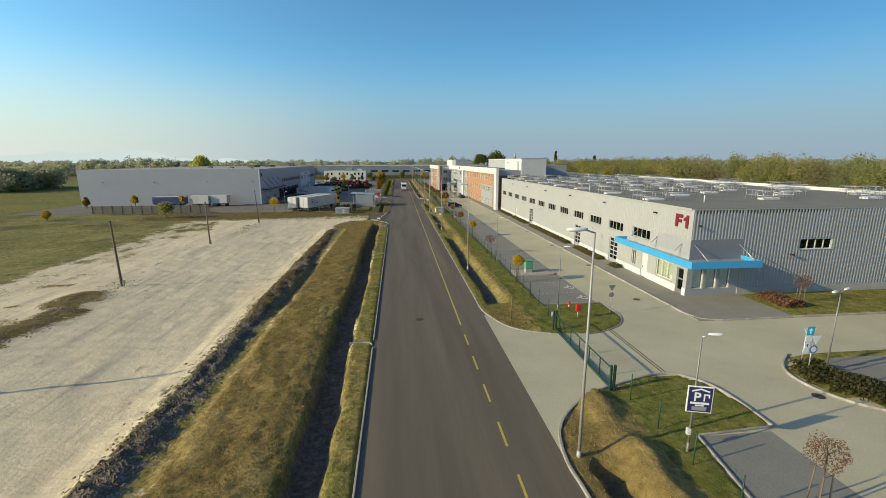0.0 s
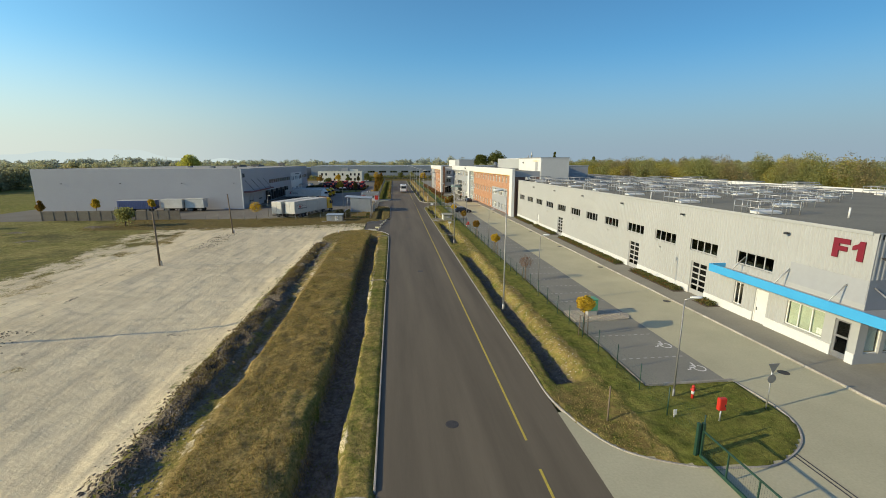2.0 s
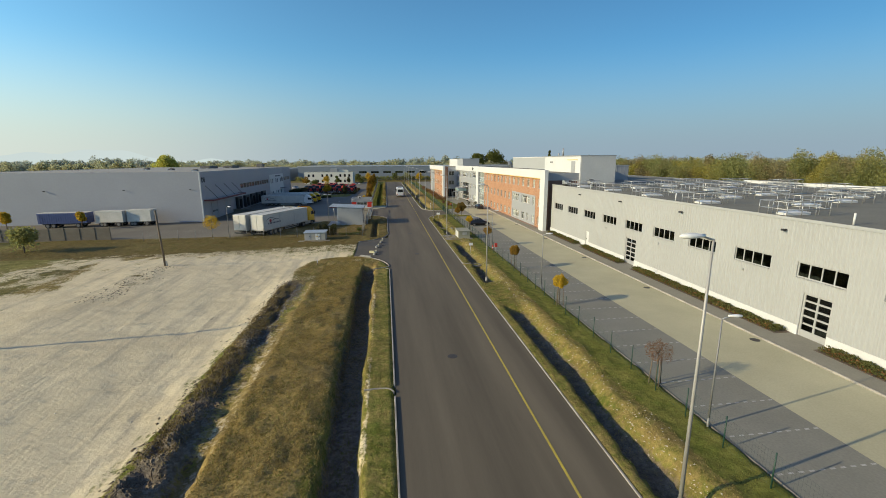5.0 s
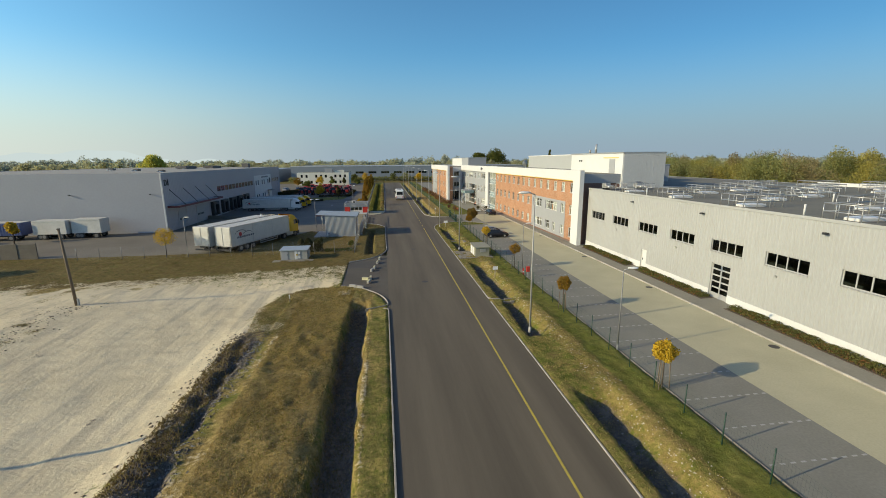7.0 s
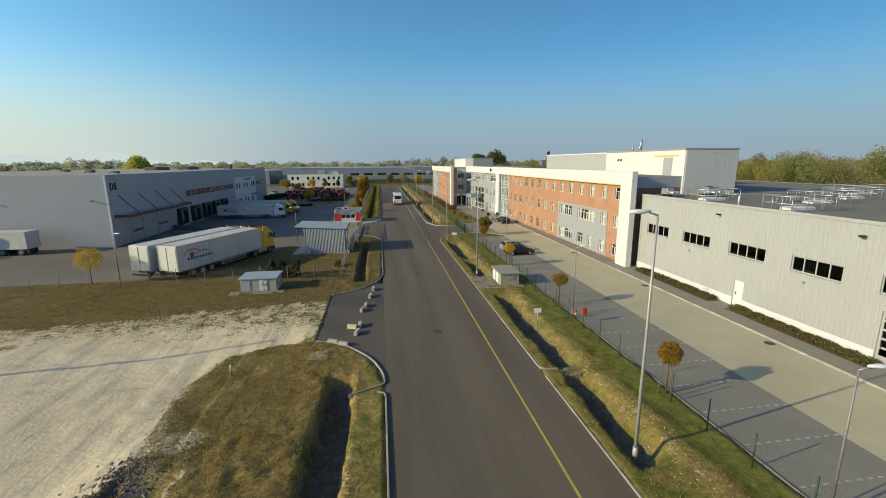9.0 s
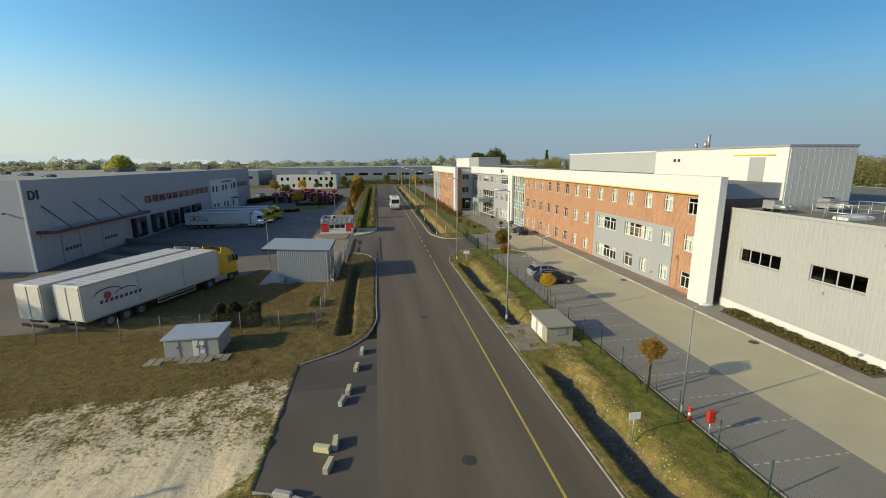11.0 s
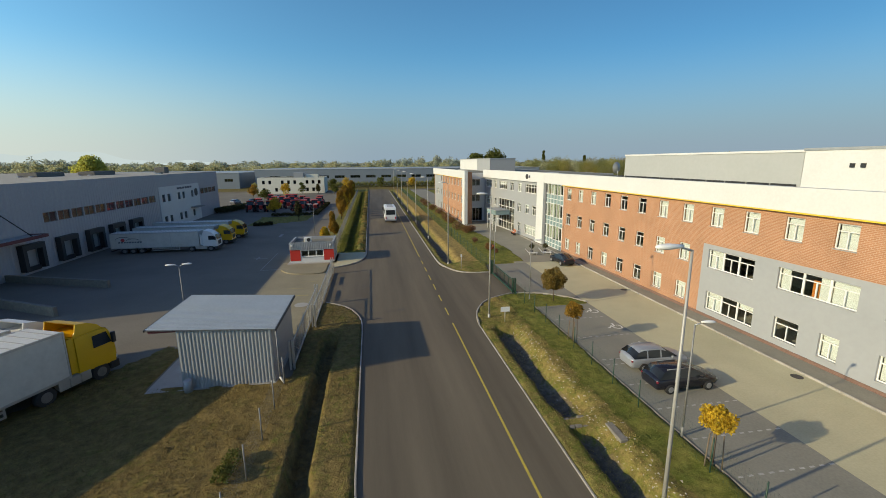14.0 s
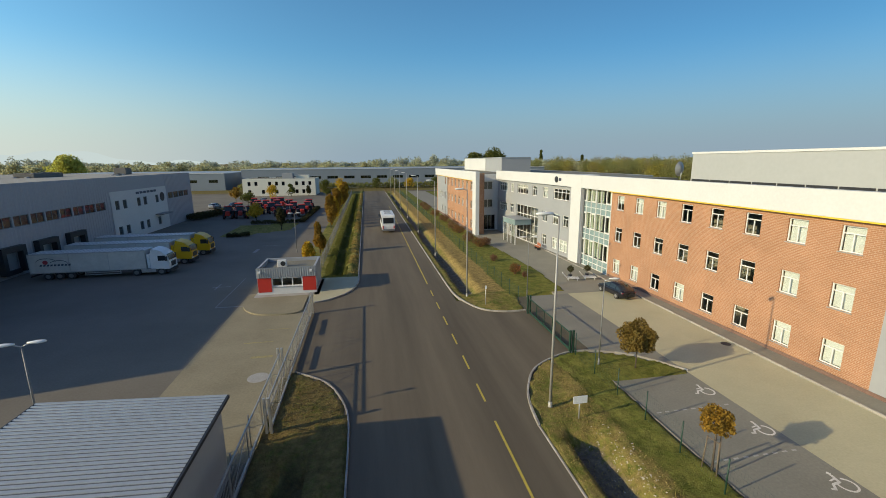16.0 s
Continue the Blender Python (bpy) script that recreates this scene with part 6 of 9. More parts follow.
    part("back_wall", one_box(0.25, -(X1 - X0), 0, L, -(X1 - X0) + 0.25, H), CLAD_MID, wh)
    part("roof", one_box(0.25, -(X1 - X0) + 0.25, H - 0.3, L - 0.3, -0.31, H - 0.05), ROOF_PALE, wh, "pale grey roof membrane")
    # canopy at the near corner, over two panelled gates
    bm = bmesh.new()
    box(bm, u(157.6), 0.05, 4.45, u(136), 2.0, 4.62)
    can = part("canopy", bm, ROOF_METAL, wh, "long dock canopy with a red edge")
    bm = bmesh.new()
    box(bm, u(157.6), 2.0, 4.36, u(136), 2.1, 4.72), box(bm, u(136), 0.05, 4.36, u(136) + 0.1, 2.1, 4.72), box(bm, u(157.6) - 0.1, 0.05, 4.36, u(157.6), 2.1, 4.72)
    part("red_edge", bm, CANOPY_RED, can)
    for y in np.arange(139, 158, 5.5):
        part("tie_rod", one_tube((u(y), 1.9, 4.7), (u(y) + 1.6, 0.05, 7.6), 0.06), BLACK, can)
    for y in (141.5, 149.6):
        gate = part("gate", one_box(u(y) - 1.9, 0.05, 0.05, u(y) + 1.9, 0.12, 3.7), CLAD_MID, wh, "grey sectional gate with a window row")
        for k in range(5):
            part("pane", one_box(u(y) - 1.6 + 0.66 * k, 0.121, 1.55, u(y) - 1.1 + 0.66 * k, 0.13, 1.95), BLACK, gate)
    part("gate_frame_post", one_box(u(143.2), 0.05, 0.0, u(142.9), 0.2, 4.36), CLAD_MID, wh)
    letter(wh, "D1", pose(u(135.7), 0.06, 8.4, 90, 0, 180), 1.5, BLACK)
    return wh


build_warehouse()
for x, y, w, l, h in ((-60, 190, 3, 7, 1.2), (-56, 199, 3, 7, 1.2), (-50, 213, 2.2, 2.2, 1.8), (-58, 160, 1.2, 1.2, 0.9), (-70, 172, 1.2, 1.2, 0.9), (-48, 150, 1.0, 1.0, 0.8), (-47, 205, 1.0, 1.0, 0.8)):
    roof_unit(x, y, w, l, h, "brown-grey ventilation unit on the warehouse roof", 10.15, ROOF_BROWN)


def ramp_wall(x0, y0, x1, y1, h):
    bm = bmesh.new()
    d = Vector((x1 - x0, y1 - y0, 0)).normalized()
    s = Vector((-d.y, d.x, 0)) * 0.15
    a, b = Vector((x0, y0, 0)), Vector((x1, y1, 0))
    prism(bm, [((a - s).x, (a - s).y), ((b - s).x, (b - s).y), ((b + s).x, (b + s).y), ((a + s).x, (a + s).y)], 0, h)
    tagged(part("ramp_wall", bm, STONE_DARK), "low concrete wall beside a loading ramp", "wall", "walls of the loading ramps")


ramp_wall(-41.2, 153.3, -28.6, 148.8, 0.8)
ramp_wall(-38.0, 145.2, -28.0, 140.0, 0.85)
ramp_wall(-38.6, 141.5, -32.0, 137.4, 0.85)


def wheel(parent, x, y, r, w, rim=RIM_DARK):
    t = part("wheel", cached(("wheel", r, w), lambda: (lambda b: (tube(b, (0, -w / 2, 0), (0, w / 2, 0), r, r, 18), tube(b, (0, -w / 2 - 0.02, 0), (0, w / 2 + 0.02, 0), r * 0.8, r * 0.8, 18), b)[2])(bmesh.new()), RUBBER), None, parent, "", pose(x, y, r))
    part("rim", cached(("rim", r, w, rim.name), lambda: (lambda b: (tube(b, (0, -w / 2 - 0.035, 0), (0, w / 2 + 0.035, 0), r * 0.58, r * 0.58, 14), tube(b, (0, -w / 2 - 0.05, 0), (0, w / 2 + 0.05, 0), r * 0.2, r * 0.2, 8), b)[2])(bmesh.new()), rim), None, t)
    return t


def truck(name, label, cab_mat, m):
    """Tractor and curtain-sided trailer; x is forwards, the middle is at 0."""
    ob = thing(name, label, "truck", "trucks in the depot", m=m)
    W, T = 1.27, 3.75
    bm = bmesh.new()
    bevel_box(bm, -8.1, -W, 1.05, 5.3, W, T, 0.05)
    body = part("trailer_body", bm, TRAILER_WHITE, ob, "white curtain-sided trailer")
    bm = bmesh.new()
    for x in np.arange(-7.6, 5.2, 0.62):
        box(bm, x, -W + 0.06, T - 0.001, x + 0.07, W - 0.06, T + 0.012)
    tagged(part("roof_bow", bm, CONCRETE, body), kind="stuff")
    bm = bmesh.new()
    for s in (-1, 1):
        box(bm, -8.12, s * W - 0.03, 0.98, 5.32, s * W + 0.03, 1.12), box(bm, -8.12, s * W - 0.03, T - 0.12, 5.32, s * W + 0.03, T + 0.01)
        for x in (-8.12, -3.6, 0.9, 5.24):
            box(bm, x, s * W - 0.028, 1.1, x + 0.08, s * W + 0.028, T - 0.1)
    part("trailer_frame", bm, GALV, body)
    for s in (-0.62, 0.62):
        part("rear_door", one_box(-8.15, s - 0.55, 1.15, -8.105, s + 0.55, T - 0.15), TRAILER_WHITE, body)
    bm = bmesh.new()
    box(bm, -8.0, -0.5, 0.8, 7.6, 0.5, 1.04), box(bm, -8.15, -W + 0.05, 0.45, -8.0, W - 0.05, 0.65)
    part("chassis", bm, BLACK, ob)
    for s in (-1, 1):
        bm = bmesh.new()
        box(bm, -2.0, s * 1.2 - 0.03, 0.75, 2.2, s * 1.2 + 0.03, 0.85), box(bm, -2.0, s * 1.2 - 0.03, 0.45, 2.2, s * 1.2 + 0.03, 0.55), box(bm, -2.0, s * 1.2 - 0.029, 0.55, -1.9, s * 1.2 + 0.029, 1.0), box(bm, 2.1, s * 1.2 - 0.029, 0.55, 2.2, s * 1.2 + 0.029, 1.0)
        part("side_guard", bm, GALV, ob)
        for x in (-6.2, -4.9, -3.6, 4.0, 7.0):
            wheel(ob, x, s * 1.02, 0.5, 0.38)
        part("fuel_tank", one_tube((4.75, s * 0.95, 0.75), (6.1, s * 0.95, 0.75), 0.3, seg=12), GALV, ob)
        # printed mark: two arcs and bars that say nothing
        bm = bmesh.new()
        arc = [(-6.1 + 1.15 * math.cos(a), 2.55 + 0.55 * math.sin(a)) for a in np.linspace(0.1, math.pi, 12)] + [(-4.7 + 1.0 * math.cos(a), 2.35 + 0.42 * math.sin(a)) for a in np.linspace(math.pi * 0.9, -0.5, 10)]
        for (xa, za), (xb, zb) in zip(arc, arc[1:]):
            if abs(xa - xb) < 0.7:
                vs = [bm.verts.new((p, s * (W + 0.034), q)) for p, q in ((xa, za - 0.04), (xb, zb - 0.04), (xb, zb + 0.05), (xa, za + 0.05))]
                bm.faces.new(vs)
        for k in range(9):
            x = -6.9 + 0.4 * k
            vs = [bm.verts.new((p, s * (W + 0.034), q)) for p, q in ((x, 2.0), (x + 0.26, 2.0), (x + 0.33, 2.26), (x + 0.07, 2.26))]
            bm.faces.new(vs)
        part("printed_mark", bm, LOGO_INK, body)
        bm = bmesh.new()
        tube(bm, (-6.2, s * (W + 0.034), 2.55), (-6.2, s * (W + 0.036), 2.55), 0.3, 0.3, 14)
        part("printed_dot", bm, LOGO_RED, body)
    cab = bmesh.new()
    prof = [(5.75, 0.95), (8.0, 0.75), (8.1, 1.3), (8.05, 2.05), (7.78, 2.95), (7.45, 3.18), (5.75, 3.18)]
    side_prism(cab, prof, -1.22, 1.22)
    bmesh.ops.bevel(cab, geom=list(cab.edges), offset=0.07, segments=2, affect="EDGES")
    c = part("cab", cab, cab_mat, ob)
    bm = bmesh.new()
    vs = [bm.verts.new(p) for p in ((8.07, -1.05, 2.12), (8.07, 1.05, 2.12), (7.80, 1.0, 3.0), (7.80, -1.0, 3.0))]
    bm.faces.new(vs)
    part("windscreen", bm, CAR_GLASS, c)
    for s in (-1, 1):
        bm = bmesh.new()
        vs = [bm.verts.new(p) for p in ((6.75, s * 1.232, 2.1), (7.85, s * 1.232, 2.1), (7.6, s * 1.232, 2.85), (6.75, s * 1.232, 2.85))]
        bm.faces.new(vs)
        part("side_window", bm, CAR_GLASS, c)
        part("mirror", one_box(7.75, s * 1.42 - 0.1, 2.1, 7.95, s * 1.42 + 0.1, 2.75, 0.03), BLACK, c)
        part("headlight", one_box(8.02, s * 0.95 - 0.2, 0.95, 8.13, s * 0.95 + 0.2, 1.15, 0.02), LAMP_GLASS, c)
    # hollow wind deflector on the roof, open at the back, and fairings beside the gap
    bm = bmesh.new()
    line = [(7.5, 3.12), (7.2, 3.46), (6.7, 3.72), (6.05, 3.86)]
    for (xa, za), (xb, zb) in zip(line, line[1:]):
        for q, r_ in ((0.0, 0.0), (-0.05, -0.05)):
            bm.faces.new([bm.verts.new(p) for p in ((xa, -1.12, za + q), (xa, 1.12, za + q), (xb, 1.12, zb + r_), (xb, -1.12, zb + r_))])
    for s in (-1, 1):
        side_prism(bm, line + [(5.95, 3.4), (5.8, 3.16)], s * 1.12 - 0.03, s * 1.12 + 0.03)
        box(bm, 5.42, s * 1.17 - 0.03, 1.1, 5.74, s * 1.17 + 0.03, 3.15)
    part("wind_deflector", bm, cab_mat, c)
    for s in (-1, 1):
        for x in (4.62, 5.22, 5.82):
            part("side_skirt", one_box(x, s * 1.24 - 0.02, 0.45, x + 0.56, s * 1.24 + 0.02, 0.98, 0.01), GALV, ob)
    part("grille", one_box(8.05, -0.7, 1.15, 8.12, 0.7, 1.85, 0.02), BLACK, c)
    part("bumper", one_box(7.6, -1.22, 0.38, 8.16, 1.22, 0.85, 0.04), BLACK, c)
    return ob


truck("truck", "white curtain-sided trailer truck with a yellow cab", CAB_YELLOW, pose(-21.2, 121.2, 0, 0, 0, 67.5))
truck("truck", "white curtain-sided trailer truck with a white cab", CAB_WHITE, pose(-24.3, 122.0, 0, 0, 0, 67.5))
truck("truck", "white curtain-sided trailer truck at a dock, white cab", CAB_WHITE, pose(-30.9, 168.2, 0) @ Matrix.Diagonal((0.88, 0.86, 0.80, 1)))
truck("truck", "white curtain-sided trailer truck at a dock, yellow cab", CAB_YELLOW, pose(-30.4, 173.4, 0) @ Matrix.Diagonal((0.88, 0.86, 0.80, 1)))
truck("truck", "white curtain-sided trailer truck at a dock, yellow cab", CAB_YELLOW, pose(-30.0, 178.8, 0) @ Matrix.Diagonal((0.88, 0.86, 0.80, 1)))


def container(label, m, L, H, mat):
    ob = thing("container", label, "container", m=m)
    bm = bmesh.new()
    bevel_box(bm, -L / 2, -1.2, 0.9, L / 2, 1.2, H, 0.04)
    part("body", bm, mat, ob)
    bm = bmesh.new()
    if mat == BLUE_SHEET:
        for x in np.arange(-L / 2 + 0.3, L / 2 - 0.2, 0.4):
            box(bm, x, -1.235, 1.0, x + 0.18, -1.201, H - 0.15)
    else:
        box(bm, -L / 2, -1.24, 0.9, L / 2, -1.201, 1.1), box(bm, -L / 2, -1.24, H - 0.15, L / 2, -1.201, H)
    part("side_rail" if mat != BLUE_SHEET else "body_rib", bm, mat, ob)
    part("roof", one_box(-L / 2 + 0.02, -1.18, H + 0.001, L / 2 - 0.02, 1.18, H + 0.06), TRAILER_WHITE, ob)
    part("frame", one_box(-L / 2 + 0.3, -0.5, 0.6, L / 2 - 0.3, 0.5, 0.9), BLACK, ob)
    for x in (-L * 0.32, -L * 0.2, L * 0.3):
        for s in (-1, 1):
            wheel(ob, x, s * 0.95, 0.48, 0.35)
    return ob


container("blue tarpaulin trailer beside the warehouse", pose(-65.5, 131, 0, 0, 0, 2), 8.6, 2.95, BLUE_SHEET)
container("white box trailer beside the warehouse", pose(-57.2, 131.5, 0, 0, 0, -3), 5.2, 3.1, TRAILER_WHITE)
container("white box trailer beside the warehouse", pose(-52.0, 132, 0, 0, 0, -2), 4.6, 3.2, TRAILER_WHITE)


def panel_fence(x0, x1, y, h):
    ob = thing("concrete_fence", "grey concrete panel fence along the depot yard", "fence", m=pose(0, y, 0))
    n = round((x1 - x0) / 2.4)
    for i in range(n + 1):
        x = x0 + (x1 - x0) * i / n
        part("post", cached(("cpost", h), lambda: one_box(-0.08, -0.08, 0, 0.08, 0.08, h + 0.1), FENCE_CONCRETE), None, ob, "", pose(x, 0, 0))
        if i < n:
            for k in range(3):
                part("panel", cached(("cpanel", h, n), lambda: one_box(0.09, -0.03, 0.01, (x1 - x0) / n - 0.09, 0.03, h / 3 - 0.01), FENCE_CONCRETE), None, ob, "", pose(x, 0, h / 3 * k))


panel_fence(-76, -48.2, 114.6, 2.0)


# --- tractors on the sales lot ---
def tractor(m, red=RED):
    ob = thing("tractor", "red farm tractor parked on the lot", "tractor", "red tractors on the lot", m=m)
    bm = bmesh.new()
    bevel_box(bm, 0.2, -0.45, 0.8, 2.3, 0.45, 1.75, 0.12)
    part("bonnet", bm, red, ob)
    bm = bmesh.new()
    side_prism(bm, [(-1.2, 1.0), (0.15, 1.0), (0.25, 1.7), (0.0, 2.65), (-1.05, 2.65), (-1.25, 1.8)], -0.75, 0.75)
    part("cab", bm, CAR_GLASS, ob, "dark glazed cab")
    part("cab_roof", one_box(-1.25, -0.85, 2.66, 0.2, 0.85, 2.85, 0.06), red, ob)
    for s in (-1, 1):
        wheel(ob, -0.7, s * 0.95, 0.85, 0.5, red), wheel(ob, 1.7, s * 0.85, 0.55, 0.38, red)
        bm = bmesh.new()
        box(bm, -1.4, s * 0.95 - 0.28, 1.72, 0.0, s * 0.95 + 0.28, 1.8)
        part("mudguard", bm, red, ob)
    part("chassis", one_box(-0.9, -0.3, 0.6, 2.2, 0.3, 0.8), BLACK, ob)
    return ob


first_tractor = tractor(pose(-33.0, 221, 0, 0, 0, -80))
rt = random.Random(3)
for k in range(25):
    row, col = divmod(k, 7)
    x, y = -33.0 + 2.75 * col + rt.uniform(-0.5, 0.5), 221 + row * 7.4 + rt.uniform(-0.5, 0.5)
    if k and k not in (3, 8, 11, 14, 19, 22):
        copy_thing(first_tractor, pose(x, y, 0, 0, 0, -80 + rt.uniform(-12, 12)))


# --- gate house ---
def gate_house():
    ob = thing("gate_house", "small grey gate house with red wall panels", "gate house", m=pose(-6.0, 156.2, 0, 0, 0, 180))
    W, D, H = 5.5, 4.6, 2.75
    h = [(1.3, 4.2, 0.85, 1.75)]
    bm = bmesh.new()
    facade(bm, 0, W, 0, 1.8, h)
    part("front_wall", bm, WHITE, ob)
    window(ob, *h[0], cols=3, bar=0.1)
    part("red_panel", one_box(0.02, 0.002, 0.35, 1.28, 0.03, 1.78), RED, ob), part("red_panel", one_box(4.22, 0.002, 0.35, W - 0.02, 0.03, 1.78), RED, ob)
    bm = bmesh.new()
    facade(bm, -0.05, W + 0.05, 1.8, H), ribs(bm, -0.05, W + 0.05, 1.82, H - 0.03, [], 0.22, 0.04)
    part("fascia", bm, ROOF_METAL, ob, "ribbed grey metal fascia", pose(0, 0.08, 0))
    for x in (0, W - 0.2):
        part("side_wall", one_box(x, -D, 0, x + 0.2, -0.31, H), CLAD_MID, ob)
    part("back_wall", one_box(0.2, -D, 0, W - 0.2, -D + 0.2, H), CLAD_MID, ob)
    part("roof", one_box(0.2, -D + 0.2, 2.3, W - 0.2, -0.31, 2.4), ROOF_GREY, ob)
    part("floor_slab", one_box(-0.3, -D - 0.2, 0, W + 0.3, 0.8, 0.1), CONCRETE, ob)
    ac = part("cooling_unit", one_box(3.0, -2.2, 2.4, 3.9, -1.8, 3.1, 0.03), WHITE, ob, "white cooling unit")
    part("grille", one_tube((3.35, -1.8, 2.75), (3.35, -1.78, 2.75), 0.25, seg=12), BLACK, ac)
    for x in (0.4, 5.2):
        part("floodlight", one_box(x - 0.12, 0.1, 2.3, x + 0.12, 0.35, 2.5, 0.02), WHITE, ob)
    return ob


gate_house()
bm = bmesh.new()
prism(bm, smooth_line([(-11.9, 155.3), (-12.1, 153.0), (-10.9, 151.0), (-9.0, 150.3), (-6.9, 150.6), (-6.7, 153), (-6.7, 155.3)], 4), -0.05, 0.13)
tagged(part("pavement_gate_island", bm, YARD_SUNLIT), "raised concrete island before the gate house", "pavement", kind="structure")


def corrugated_shed():
    x0, x1, y0, y1 = -12.0, -6.95, 124.9, 131.0
    ob = thing("shed", "corrugated metal shed with an overhanging roof", "shed")
    zl, zr = 3.72, 3.42
    z = lambda x: zr + (zl - zr) * (x1 - x) / (x1 - x0)
    n = 52
    for yy, s in ((y0, -1), (y1, 1)):
        bm = bmesh.new()
        prev = None
        for i in range(n * 2 + 1):
            x = x0 + (x1 - x0) * i / (n * 2)
            off = 0.022 * s if (i // 2) % 2 else 0.0
            cur = (bm.verts.new((x, yy + off, 0.02)), bm.verts.new((x, yy + off, z(x) - 0.06)))
            if prev:
                bm.faces.new((prev[0], cur[0], cur[1], prev[1]))
            prev = cur
        part("corrugated_wall", bm, ROOF_METAL, ob, "grey corrugated wall sheets")
    part("side_wall", one_box(x1 - 0.06, y0 + 0.01, 0.02, x1, y1 - 0.01, zr - 0.06), CLAD_GREY, ob)
    part("side_wall", one_box(x0, y0 + 0.01, 0.02, x0 + 0.06, y1 - 0.01, zl - 0.08), CLAD_GREY, ob)
    bm = bmesh.new()
    xa, xb, ya, yb = -13.5, -6.7, y0 - 0.15, y1 + 0.2
    m_ = 31
    prev = None
    for i in range(m_ * 4 + 1):
        y = ya + (yb - ya) * (i // 4 + (0, 0.40, 0.46, 0.94)[i % 4]) / m_
        off = 0.035 if i % 4 in (2, 3) else 0.0
        cur = [bm.verts.new((xa, y, z(xa) + off)), bm.verts.new((xb, y, z(xb) + off)), bm.verts.new((xb, y, z(xb) + off - 0.03)), bm.verts.new((xa, y, z(xa) + off - 0.03))]
        if prev:
            for k in range(4):
                bm.faces.new((prev[k], prev[(k + 1) % 4], cur[(k + 1) % 4], cur[k])).material_index = 1 if i % 4 == 1 and k == 0 else 0
        prev = cur
    part("roof", bm, [PALE_SHEET, SHEET_TROUGH], ob, "light corrugated roof sheet")
    part("verge_trim", one_box(xb, ya, z(xb) - 0.12, xb + 0.08, yb, z(xb) + 0.02), BLACK, ob)
    part("verge_trim", one_box(xa - 0.05, ya, z(xa) - 0.1, xa, yb, z(xa) + 0.03), BLACK, ob)
    part("front_beam", one_box(xa + 0.1, ya + 0.12, z(xa) - 0.24, x0 - 0.01, ya + 0.24, z(xa) - 0.09), CANOPY_RED, ob, "dark red steel beam")
    part("gutter_pipe", one_tube((xb + 0.04, ya + 0.1, z(xb) - 0.1), (xb + 0.04, ya + 0.1, 0.35), 0.045), FRAME_DARK, ob)
    part("spout", one_tube((xb + 0.04, ya + 0.1, 0.35), (xb + 0.3, ya - 0.15, 0.1), 0.06), WHITE, ob)
    part("floor_slab", one_box(-14.0, y0 - 0.15, -0.05, x1 + 0.15, y1 + 0.2, 0.06), CONCRETE, ob)
    for yy in (y1 - 0.1,):
        part("post", one_tube((-13.3, yy, 0.06), (-13.3, yy, z(-13.3) - 0.02), 0.05), GALV, ob)
    part("bin", one_tube((-11.6, y0 - 0.3, 0.06), (-11.6, y0 - 0.3, 0.75), 0.22, 0.2, 12), CLAD_MID, ob)


corrugated_shed()


